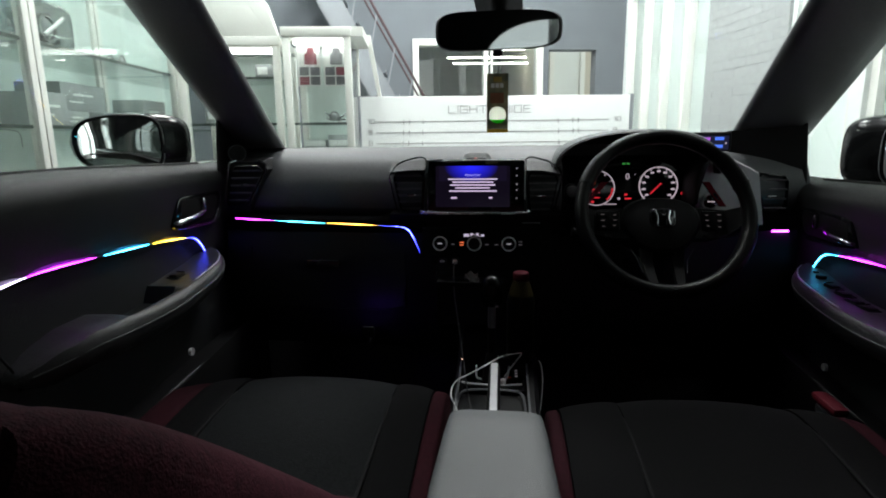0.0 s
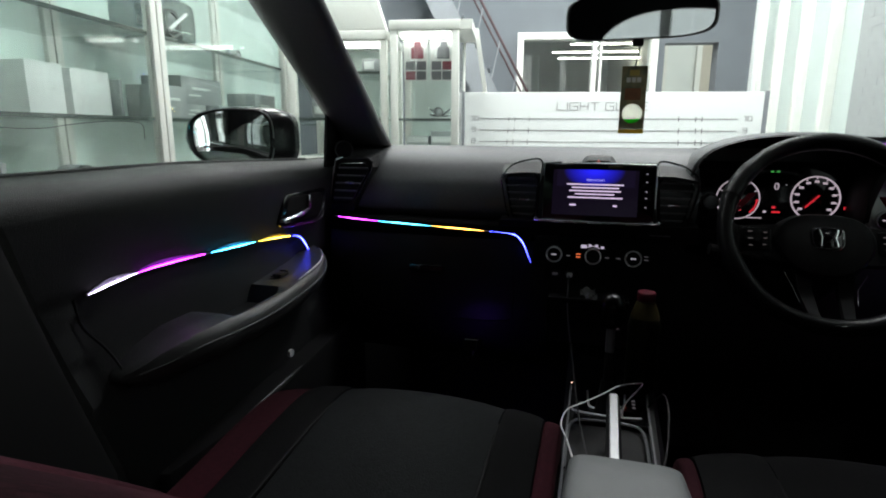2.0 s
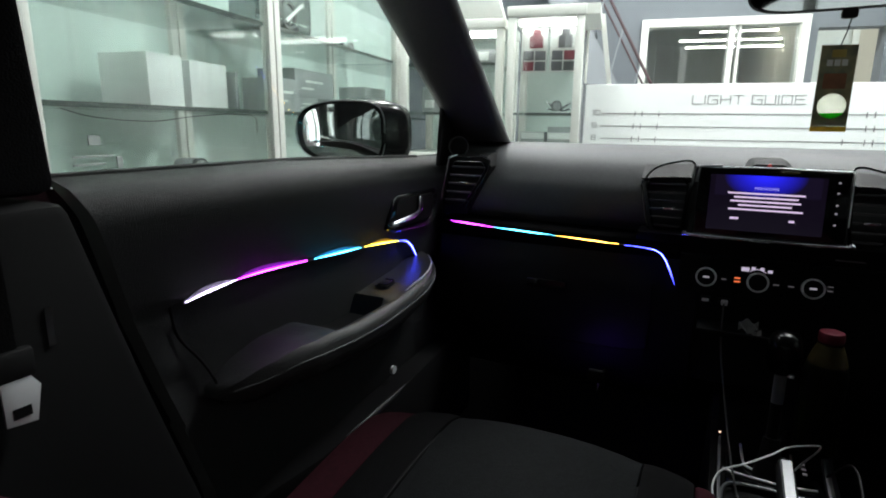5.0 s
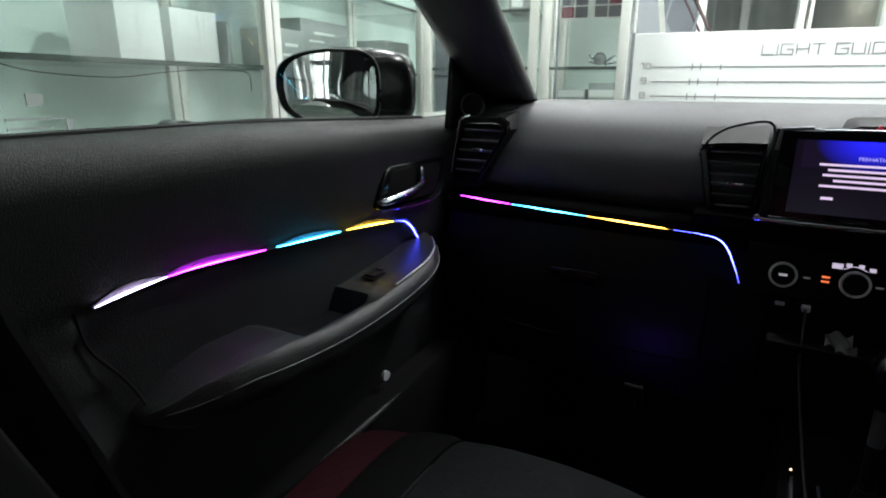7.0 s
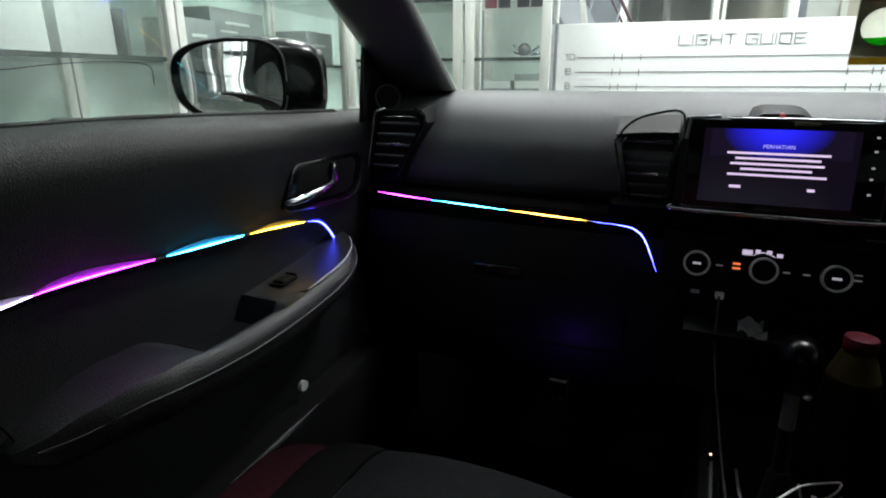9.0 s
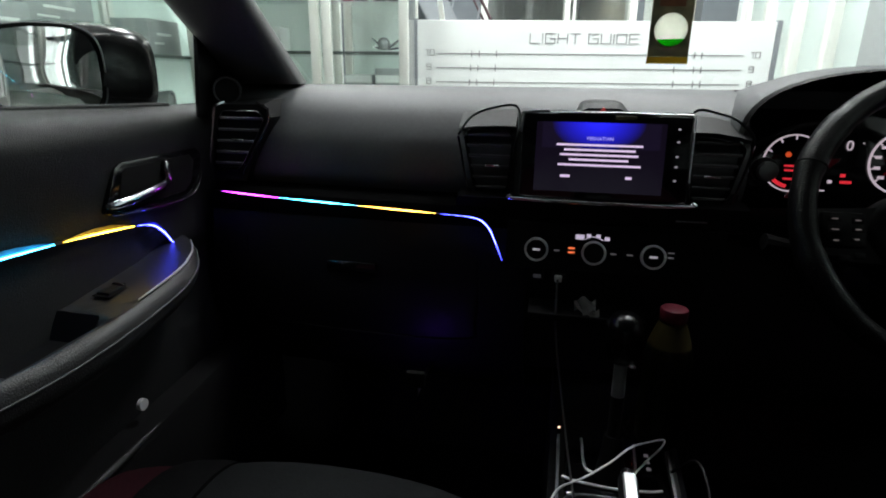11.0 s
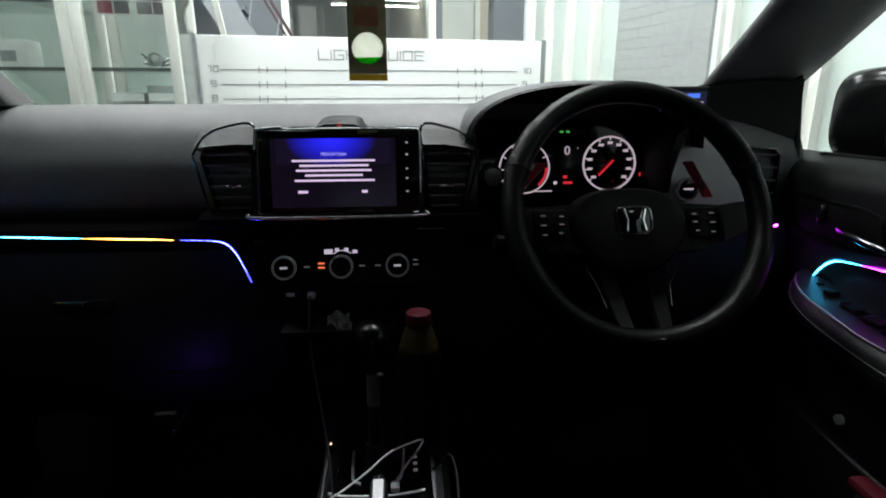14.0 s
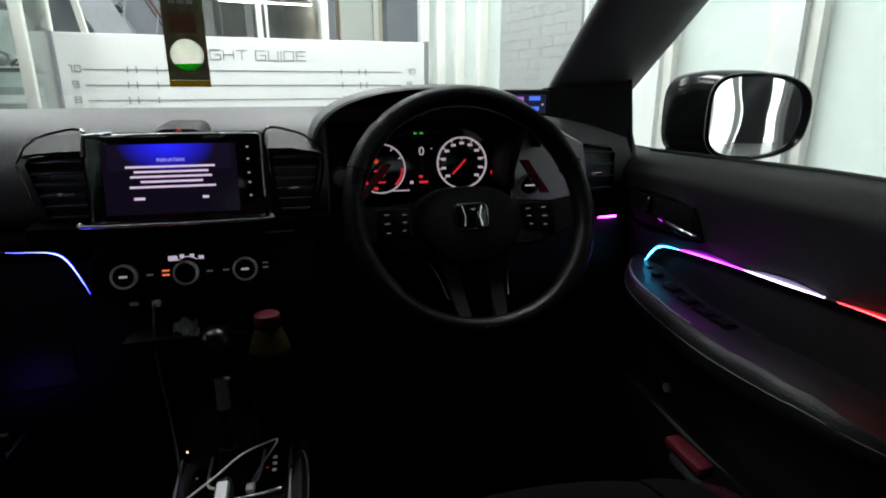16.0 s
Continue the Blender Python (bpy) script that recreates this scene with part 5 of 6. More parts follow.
bpy.data.materials["screen_night_violet"].node_tree.nodes["Principled BSDF"].inputs["Base Color"].default_value = (0.002, 0.0015, 0.003, 1)
gn["Principled BSDF"].inputs["Base Color"].default_value = (0.002, 0.002, 0.003, 1)
for k, v in (("Roughness", 0.12), ("Specular IOR Level", 0.15)):
    bpy.data.materials["screen_night_violet"].node_tree.nodes["Principled BSDF"].inputs[k].default_value = v
    gn["Principled BSDF"].inputs[k].default_value = v
part("lit_header", box(-0.08, -0.0018, 0.07, 0.072, -0.0011, 0.104), blue_glow, ivi, "blue lit header", smooth=False)
text_glow = glow("screen_text", (0.8, 0.62, 0.9), 0.75)
writing("screen_title", "PERHATIAN", 0.0065, Matrix.Translation((-0.004, -0.0021, 0.081)) @ Matrix.Rotation(radians(90), 4, "X"), glow("screen_title_text", (0.45, 0.4, 0.95), 0.8), ivi, align="CENTER")
for z, a, b in ((0.0745, -0.06, 0.051), (0.068, -0.05, 0.042), (0.0615, -0.055, 0.046), (0.055, -0.043, 0.034), (0.048, -0.057, 0.05)):
    part("text_line", box(a, -0.002, z - 0.0014, b, -0.0012, z + 0.0014), text_glow, ivi, smooth=False)
for a, b in ((-0.053, -0.04), (0.032, 0.04)):
    part("text_line", box(a, -0.002, 0.031, b, -0.0012, 0.0345), text_glow, ivi, smooth=False)
key_glow = glow("screen_key_mark", (0.7, 0.62, 0.72), 0.3)
for z in (0.098, 0.082, 0.063, 0.05, 0.032):
    part("key_mark", box(0.0925, -0.0012, z - 0.0012, 0.0958, 0.0, z + 0.0012), key_glow, ivi, smooth=False)

# climate controls
dial_ring = material("smoked_dial_ring", (0.5, 0.5, 0.51), 0.38, metal=0.3)
for i, x in enumerate((-0.078, 0.0, 0.078)):
    k = thing("temperature_dial", "round black climate dial with a bright ring", "dial", Matrix.Translation((x, 1.258, 0.803)) @ Matrix.Rotation(radians(-12), 4, "X"), group="climate knobs")
    part("dial", disc((0, 0, 0), "y", 0.0155, -0.018, 36, 0.002), hard_black, k)
    part("knob_ring", ring((0, -0.0195, 0), "y", 0.0165, 0.0138, 0.008, 36), dial_ring, k, "silver knob ring")
    part("face", disc((0, -0.0185, 0), "y", 0.0125, 0.002, 30), panel_black, k)
    if i != 1:
        part("symbol", box(-0.005, -0.0195, -0.0015, 0.005, -0.0184, 0.0015), glow("symbol_white", (0.7, 0.65, 0.75), 0.35), k, smooth=False)
dim_glow = glow("panel_symbol", (0.75, 0.65, 0.85), 0.55)
cp = thing("climate_display", "lit symbols and buttons of the climate panel", "control panel", Matrix.Translation((0, 1.2595, 0.803)) @ Matrix.Rotation(radians(-12), 4, "X"))
for x, z, w, h in ((-0.019, 0.0195, 0.012, 0.007), (-0.007, 0.022, 0.006, 0.005), (0.006, 0.022, 0.006, 0.005), (0.018, 0.019, 0.007, 0.005)):
    part("symbol", box(x - w / 2, -0.0008, z - h / 2, x + w / 2, 0.0008, z + h / 2, 0.0006), dim_glow, cp)
part("arc", tube(smooth_path([(-0.012, 0, 0.0165), (-0.004, 0, 0.0205), (0.004, 0, 0.0205), (0.013, 0, 0.0165)], 4), 0.0006, 5), dim_glow, cp)
orange_glow = glow("indicator_orange", (1.0, 0.2, 0.07), 0.8)
for z in (0.003, -0.003):
    part("indicator", box(-0.034, -0.0008, z - 0.0012, -0.025, 0.0008, z + 0.0012), orange_glow, cp, "orange lit indicator", smooth=False)
grey_glow = glow("panel_symbol_dim", (0.6, 0.55, 0.6), 0.09)
for x in (-0.05, 0.028, 0.05, 0.104):
    part("symbol", box(x - 0.004, -0.0008, -0.0025, x + 0.004, 0.0008, -0.0005), grey_glow, cp, smooth=False)
part("symbol", box(0.1, -0.0008, 0.0045, 0.108, 0.0008, 0.006), grey_glow, cp, smooth=False)
# sockets below
for x, name in ((-0.075, "usb_socket"), (-0.045, "usb_socket")):
    s = thing(name, "small grey USB socket in the lower console", "socket", Matrix.Translation((x, 1.262, 0.762)), group="USB sockets")
    part("frame", box(-0.009, -0.006, -0.006, 0.009, 0.004, 0.006, 0.0015), hard_black, s)
    part("port", box(-0.0055, -0.0072, -0.0025, 0.0055, -0.0055, 0.0025), silver, s, smooth=False)

# ---- instrument hood and cluster ----
def hood_ring(y, k, drop=0.0):
    """The hood's arch over the instruments."""
    pts = []
    for i in range(25):
        a = math.pi * i / 24
        x = 0.405 - (0.225 if i < 12 else 0.152) * k * spow(math.cos(a), 0.8)
        z = 0.955 + (0.098 - drop) * k * math.sin(a) ** 0.75
        pts.append(Vector((x, y + 0.04 * (x - 0.4), z)))
    return pts


hood = thing("instrument_hood", "black hood over the instrument cluster", "hood")
part("outer_shell", loft([hood_ring(1.33, 1.0), hood_ring(1.345, 1.03), hood_ring(1.40, 1.04, 0.0), hood_ring(1.47, 1.05, 0.01), hood_ring(1.56, 1.1, 0.04), hood_ring(1.66, 1.12, 0.075)], False), soft_black, hood, angle=60)
part("inner_shell", loft([hood_ring(1.33, 1.0), hood_ring(1.325, 0.975), hood_ring(1.34, 0.95), hood_ring(1.44, 0.92)], False), hard_black, hood, angle=60)
part("side_cheek", prism([(1.32, 0.86), (1.45, 0.86), (1.45, 0.965), (1.328, 0.965)], "x", 0.178, 0.196, 0.004), hard_black, hood)
part("side_cheek", prism([(0.536, 0.99), (0.527, 0.964), (0.521, 0.94), (0.515, 0.914), (0.513, 0.884), (0.504, 0.884), (0.505, 0.94), (0.516, 0.975)], "y", 1.342, 1.44, 0.002), hard_black, hood)
part("side_trim", loft([[(x, y - 0.012 + e + 0.35 * max(0, z - 0.86), z + d) for x, e, z in ((0.512, 0, 0.84), (0.512, 0, 0.887), (0.514, 0, 0.914), (0.52, 0, 0.94), (0.526, 0, 0.965), (0.533, 0, 0.984), (0.60, 0.01, 0.985), (0.66, 0.03, 0.955), (0.665, 0.03, 0.84))] for y, d in ((1.335, -0.004), (1.342, 0.0), (1.36, 0.001))]), trim_grey, hood, "pale grey trim beside the cluster", angle=30)

cl = thing("instrument_cluster", "dark instrument cluster with lit dials", "instrument cluster", Matrix.Translation((0.405, 1.44, 0.92)) @ Matrix.Rotation(radians(-6), 4, "X"))
part("panel", box(-0.215, 0.0, -0.075, 0.205, 0.02, 0.075, 0.004), piano, cl)
dial_white = glow("dial_white", (0.85, 0.7, 0.8), 0.45)
dial_red = glow("dial_red", (0.9, 0.03, 0.05), 0.55)
SP, TA = (0.042, -0.001), (-0.107, -0.007)
sp = part("speedometer", ring((SP[0], -0.004, SP[1]), "y", 0.047, 0.0445, 0.003, 64), dial_white, cl, "round white-lit speedometer ring")
for i in range(11):
    a = radians(220 - 260 * i / 10)
    part("dial_mark", box(-0.004, -0.001, -0.0022, 0.004, 0.001, 0.0022), dial_white, sp, smooth=False, m=Matrix.Translation((SP[0] + 0.0355 * math.cos(a), -0.003, SP[1] + 0.0355 * math.sin(a))))
    part("tick", box(0.0405, -0.001, -0.0009, 0.0445, 0.001, 0.0009), dial_white, sp, smooth=False, m=Matrix.Translation((SP[0], -0.0032, SP[1])) @ Matrix.Rotation(-a, 4, "Y"))
part("needle", box(0.0, -0.001, -0.0015, 0.036, 0.001, 0.0015), dial_red, sp, "red needle", smooth=False, m=Matrix.Translation((SP[0] + 0.006, -0.006, SP[1] + 0.006)) @ Matrix.Rotation(radians(-226), 4, "Y"))
ta = part("tachometer", ring((TA[0], -0.004, TA[1]), "y", 0.044, 0.042, 0.003, 64), dial_white, cl, "round lit rev counter ring")
for i in range(9):
    a = radians(215 - 250 * i / 8)
    part("tick", box(0.036, -0.001, -0.0009, 0.042, 0.001, 0.0009), dial_white if i < 7 else dial_red, ta, smooth=False, m=Matrix.Translation((TA[0], -0.0032, TA[1])) @ Matrix.Rotation(-a, 4, "Y"))
part("red_zone", tube([(TA[0] + 0.038 * math.cos(radians(a)), -0.004, TA[1] + 0.038 * math.sin(radians(a))) for a in range(-50, 5, 5)], 0.0018, 6), dial_red, ta)
part("warning_mark", disc((TA[0] - 0.008, -0.004, TA[1] + 0.013), "y", 0.004, 0.003, 20), glow("warning_orange", (1.0, 0.12, 0.03), 0.4), ta, "orange warning symbol")
for z, w in ((-0.004, 0.02), (-0.011, 0.018), (-0.024, 0.019)):
    part("text_line", box(-w / 2, -0.001, -0.0014, w / 2, 0.001, 0.0014), dial_red, ta, smooth=False, m=Matrix.Translation((TA[0] - 0.002, -0.0035, TA[1] + z)))
part("lower_arc", tube([(TA[0] + 0.036 * math.cos(radians(a)), -0.004, TA[1] + 0.036 * math.sin(radians(a))) for a in range(205, 262, 6)], 0.0028, 6), dial_red, ta)
writing("speed_digit", "0", 0.021, Matrix.Translation((-0.033, -0.003, 0.015)) @ Matrix.Rotation(radians(90), 4, "X"), dial_white, cl, align="CENTER")
green_glow = glow("indicator_green", (0.08, 0.55, 0.1), 0.5)
for x in (-0.046, -0.035):
    part("green_indicator", box(x, -0.001, 0.052, x + 0.006, 0.001, 0.055), green_glow, cl, smooth=False)
for x, z, w, h, mt in ((-0.052, -0.033, 0.006, 0.005, dial_white), (-0.03, -0.033, 0.016, 0.004, dial_red), (-0.035, -0.023, 0.007, 0.005, dial_red), (0.1, -0.02, 0.006, 0.006, dial_red), (-0.072, -0.047, 0.03, 0.002, dial_white), (-0.014, 0.026, 0.002, 0.002, dial_white)):
    part("indicator", box(x - w / 2, -0.0012, z - h / 2, x + w / 2, 0.001, z + h / 2), mt, cl, smooth=False)

# small add-on gauge on the dash
og = thing("add_on_gauge", "small black add-on gauge with a lit blue display", "gauge", Matrix.Translation((0.563, 1.43, 1.0245)) @ Matrix.Rotation(radians(-14), 4, "Z") @ Matrix.Scale(0.9, 4))
part("case", box(-0.047, 0, -0.024, 0.047, 0.03, 0.026, 0.005), hard_black, og)
part("foot", box(-0.03, 0.004, -0.036, 0.03, 0.028, -0.0235, 0.003), hard_black, og)
part("grille", box(-0.04, -0.0015, 0.019, 0.04, 0.0, 0.0225), rubber, og, smooth=False)
part("display", box(-0.041, -0.001, -0.02, 0.041, 0.0, 0.017), glow("gauge_night", (0.012, 0.014, 0.05), 0.5), og, smooth=False)
gb, gv = glow("gauge_blue", (0.08, 0.2, 0.95), 0.9), glow("gauge_violet", (0.45, 0.12, 0.7), 0.8)
for x, z, w, h, mt in ((0.018, 0.009, 0.022, 0.008, gb), (-0.014, 0.008, 0.02, 0.008, gv), (0.016, -0.011, 0.022, 0.008, gb), (-0.016, -0.01, 0.018, 0.007, gv), (0.034, -0.003, 0.004, 0.004, dial_white)):
    part("readout", box(x - w / 2, -0.002, z - h / 2, x + w / 2, -0.0008, z + h / 2), mt, og, smooth=False)

glow_mark = glow("switch_mark", (0.7, 0.6, 0.6), 0.11)
red_paddle = material("red_paddle_plastic", (0.13, 0.008, 0.016), 0.25, coat=0.5)

# ---- steering wheel ----
wheel = thing("steering_wheel", "black leather three-spoke steering wheel", "steering wheel", pose(0.399, 1.199, 0.887, 62, 0, 0) @ Matrix.Diagonal((1.02, 1.04, 1.04, 1.0)))
R, GRIP = 0.166, 0.0155


def rim_point(a, r=R):
    x, y = r * math.cos(a), r * math.sin(a)
    if y < -0.8 * r:           # flattened foot
        y = -0.8 * r + (y + 0.8 * r) * 0.95
    return Vector((x, y, 0))


def rim_arc(a0, a1, n, grip):
    rings = []
    for i in range(n + 1):
        a = radians(lerp(a0, a1, i / n))
        c = rim_point(a)
        out = Vector((math.cos(a), math.sin(a), 0))
        g = grip * (1.12 if 15 < math.degrees(a) % 180 < 45 or 135 < math.degrees(a) % 180 < 165 else 1.0)
        rings.append([c + g * (math.cos(b) * out * 0.92 + Vector((0, 0, 1.12)) * math.sin(b)) for b in (2 * math.pi * k / 14 for k in range(14))])
    return loft(rings, True, False)


bmr = rim_arc(0, 360, 96, GRIP)
bmesh.ops.remove_doubles(bmr, verts=bmr.verts, dist=1e-5)
part("rim", bmr, wheel_leather, wheel, "black leather rim", angle=70)
for a in (20, 160):
    c = rim_point(radians(a))
    out = Vector((math.cos(radians(a)), math.sin(radians(a)), 0))
    part("seam", tube([c + (GRIP * 1.13) * (math.cos(b) * out * 0.92 + Vector((0, 0, 1.12)) * math.sin(b)) for b in (2 * math.pi * k / 20 for k in range(21))], 0.0012, 5), deep_black, wheel)


HUB, DEEP = -0.017, -0.05      # the hub sits a little below the rim's middle and behind its plane


def pad_outline(k, z, n=44):
    pts = []
    for i in range(n):
        a = 2 * math.pi * i / n
        x, y = 0.083 * spow(math.cos(a), 0.72), 0.06 * spow(math.sin(a), 0.75)
        if y < 0:
            x *= 1.0 - 0.3 * min(1, -y / 0.06)
        pts.append(Vector((x * k, y * k + HUB, z + DEEP)))
    return pts


part("airbag_pad", loft([pad_outline(1.0, -0.03), pad_outline(1.02, 0.0), pad_outline(0.985, 0.016), pad_outline(0.9, 0.026), pad_outline(0.7, 0.032), pad_outline(0.35, 0.0345)]), wheel_pad, wheel, "black airbag cover")
em = part("emblem", loft([[Vector((0.0262 * k * spow(math.cos(a), 0.45) * (1 + 0.1 * math.sin(a)), 0.0205 * k * spow(math.sin(a), 0.5) + HUB + 0.008, z + DEEP)) for a in (2 * math.pi * i / 32 for i in range(32))] for k, z in ((1.0, 0.03), (1.0, 0.0355), (0.9, 0.037))]), piano, wheel, "dark oval badge plate")
part("badge_rim", tube([Vector((0.0232 * spow(math.cos(a), 0.45) * (1 + 0.1 * math.sin(a)), 0.0182 * spow(math.sin(a), 0.5) + HUB + 0.008, 0.0375 + DEEP)) for a in (2 * math.pi * i / 40 for i in range(41))], 0.0011, 6), dark_chrome, em)
# left stroke takes darker chrome, its weaker shine put into the colour
for s, mt in ((-1, dark_chrome), (1, chrome)):
    part("badge_bar", tube([(s * 0.0145, 0.0225 + HUB, 0.0385 + DEEP), (s * 0.0105, 0.008 + HUB, 0.0388 + DEEP), (s * 0.013, -0.0065 + HUB, 0.0385 + DEEP)], [0.0028, 0.0022, 0.0028], 8), mt, em, "chrome badge stroke")
for s in (-1, 1):
    sp_ = part("spoke", loft([[Vector((s * x, y0 + HUB, z)), Vector((s * x, y1 + HUB, z)), Vector((s * x, y1 + HUB, z - 0.022)), Vector((s * x, y0 + HUB, z - 0.022))] for x, y0, y1, z in ((0.06, -0.03, 0.038, 0.018 + DEEP), (0.1, -0.028, 0.036, 0.014 + DEEP), (0.135, -0.018, 0.034, 0.012 + DEEP), (0.15, -0.01, 0.032, -0.018), (0.161, -0.006, 0.03, 0.002))]), hard_black, wheel)
    part("switch_bank", box(s * 0.107 - 0.024, -0.012 + HUB, DEEP, s * 0.107 + 0.024, 0.03 + HUB, 0.0185 + DEEP, 0.003), panel_black, sp_, "satin switch bank")
    for x, y, w, h in ((0.093, 0.02, 0.012, 0.007), (0.118, 0.021, 0.014, 0.006), (0.093, 0.009, 0.012, 0.006), (0.118, 0.008, 0.015, 0.009), (0.095, -0.003, 0.01, 0.005), (0.117, -0.005, 0.012, 0.004)):
        part("key", box(s * x - w / 2, y - h / 2 + HUB, 0.018 + DEEP, s * x + w / 2, y + h / 2 + HUB, 0.0202 + DEEP, 0.001), deep_black, sp_)
        part("key_mark", box(s * x - w / 4, y - 0.0007 + HUB, 0.0201 + DEEP, s * x + w / 4, y + 0.0007 + HUB, 0.0206 + DEEP), glow_mark, sp_, smooth=False)
    for k in range(2):
        part("lower_key", box(s * (0.09 + 0.017 * k) - 0.006, -0.025 - 0.003 * k + HUB, 0.008 + DEEP, s * (0.09 + 0.017 * k) + 0.006, -0.018 - 0.003 * k + HUB, 0.0165 + DEEP, 0.001), hard_black, sp_)
    part("lower_spoke", loft([[Vector((s * x0, y, z)), Vector((s * x1, y, z)), Vector((s * x1, y, z - 0.012)), Vector((s * x0, y, z - 0.012))] for y, x0, x1, z in ((-0.06, 0.02, 0.046, 0.016 + DEEP), (-0.095, 0.02, 0.042, 0.014 + DEEP), (-0.135, 0.018, 0.036, -0.018), (-0.163, 0.016, 0.03, 0.0))]), deep_black, wheel)
    part("spoke_edge", tube([(s * 0.064, -0.066, 0.016 + DEEP), (s * 0.05, -0.09, 0.012 + DEEP), (s * 0.044, -0.12, -0.026)], 0.0007, 6), slat_black, wheel)
    part("shift_paddle", loft([[Vector((s * x - 0.007, y, z)), Vector((s * x + 0.007, y, z)), Vector((s * x + 0.007, y, z - 0.004)), Vector((s * x - 0.007, y, z - 0.004))] for x, y, z in ((0.148, 0.042, -0.08), (0.138, 0.054, -0.073), (0.122, 0.07, -0.062), (0.107, 0.0855, -0.05))]), red_paddle, wheel, "translucent red shift paddle")
    part("paddle_slot", loft([[Vector((s * x - 0.0035, y, z)), Vector((s * x + 0.0035, y, z)), Vector((s * x + 0.0035, y, z - 0.002)), Vector((s * x - 0.0035, y, z - 0.002))] for x, y, z in ((0.14, 0.052, -0.0735), (0.1265, 0.0655, -0.0645))]), dark_chrome, wheel)
part("foot_badge", box(-0.009, -0.1645, 0.013, 0.009, -0.1625, 0.0172, 0.0008), dark_chrome, wheel)
part("column", tube([(0, HUB, -0.025 + DEEP), (0, -0.03, -0.1), (0, -0.035, -0.18)], [0.045, 0.06, 0.065], 18), hard_black, wheel, "steering column shroud")
part("stalk", tube([(-0.05, -0.03, -0.105), (-0.12, -0.02, -0.1), (-0.175, -0.015, -0.09)], [0.008, 0.008, 0.011], 10), hard_black, wheel, "control stalk")
part("stalk", tube([(0.05, -0.03, -0.105), (0.12, -0.02, -0.1), (0.17, -0.012, -0.09)], [0.008, 0.008, 0.011], 10), hard_black, wheel, "control stalk")
sb = thing("start_button", "round engine start button with a silver ring", "button", Matrix.Translation((0.537, 1.332, 0.892)))
part("button_ring", ring((0, -0.004, 0), "y", 0.019, 0.0165, 0.008, 32), trim_grey, sb)
part("cap", disc((0, 0.006, 0), "y", 0.0152, -0.008, 28, 0.002), piano, sb)
part("caption", box(-0.008, -0.0032, -0.001, 0.008, -0.0018, 0.001), dial_white, sb, smooth=False)
dk = thing("dash_knob", "round grey knob between vent and cluster", "knob", Matrix.Translation((0.222, 1.318, 0.918)))
part("cap", disc((0, 0, 0), "y", 0.013, -0.012, 24, 0.003), grey_leather, dk)
part("base", disc((0, 0.012, 0), "y", 0.017, -0.0125, 24, 0.002), hard_black, dk)

# ---- mirror, hanging tag ----
rm = thing("rear_view_mirror", "black rear-view mirror on the windscreen", "mirror", Matrix.Translation((0.051, 1.12, 1.242)) @ Matrix.Rotation(radians(-3.0), 4, "Z") @ Matrix.Rotation(radians(4.3), 4, "X"))


def mirror_ring(k, y, n=48):
    return [Vector((0.12 * k * spow(math.cos(a), 0.42), y, 0.036 * (k if k > 0.9 else k) * spow(math.sin(a), 0.55) * (1 - 0.06 * math.cos(a)))) for a in (2 * math.pi * i / n for i in range(n))]


part("housing", loft([mirror_ring(0.97, 0.0), mirror_ring(1.0, 0.006), mirror_ring(0.98, 0.02), mirror_ring(0.8, 0.04), mirror_ring(0.4, 0.048)]), hard_black, rm)
part("mirror_glass", loft([mirror_ring(0.94, -0.003), mirror_ring(0.95, 0.001)]), mirror_mat, rm, "silvered mirror glass", angle=20)
part("tilt_tab", box(-0.009, -0.002, -0.047, 0.009, 0.012, -0.035, 0.003), hard_black, rm)
part("stem", tube([(0.0, 0.04, 0.01), (0.0, 0.06, 0.05), (0.0, 0.05, 0.1)], [0.012, 0.014, 0.02], 12), hard_black, rm)
part("sensor_cover", loft([[(-0.045, y, z), (0.045, y, z), (0.045, y, z + 0.03), (-0.045, y, z + 0.03)] for y, z in ((-0.1, 0.066), (0.0, 0.053), (0.09, 0.03))]), hard_black, rm, "black sensor cover above the mirror")

tag_dark = material("tag_olive_print", (0.2, 0.17, 0.085), 0.6, vary=0.7, scale=60, color2=(0.06, 0.08, 0.05), big=30)
tag = thing("hanging_tag", "dark green hanging air freshener card", "tag", Matrix.Translation((0.051, 1.158, 0.002)) @ Matrix.Rotation(radians(8), 4, "Z") @ Matrix.Diagonal((1.04, 1, 1, 1)))
rim0 = [(0.0205 * max(-1, min(1, 1.45 * math.cos(a))), 1.085 + 0.027 * max(-1, min(1, 1.45 * math.sin(a)))) for a in (2 * math.pi * i / 32 for i in range(32))]
rim1 = [(0.0165 * math.cos(a), 1.085 + 0.0165 * math.sin(a)) for a in (2 * math.pi * i / 32 for i in range(32))]
b = loft([[(x, y, z) for x, z in r] for r, y in ((rim1, -0.0012), (rim0, -0.0012), (rim0, 0.0012), (rim1, 0.0012), (rim1, -0.0012))], True, False)
box(-0.0205, -0.0012, 1.112, 0.0205, 0.0012, 1.165, bm=b)
part("card", b, tag_dark, tag, smooth=False)
part("gold_band", box(-0.0206, -0.0016, 1.0505, 0.0206, 0.0016, 1.0578), see_through("tag_gold", (0.35, 0.27, 0.05)), tag, smooth=False)
part("round_window", disc((0, 0.0016, 1.085), "y", 0.0168, -0.0032, 32), see_through("tag_pale_disc", (0.95, 0.97, 0.88)), tag, "pale round patch")
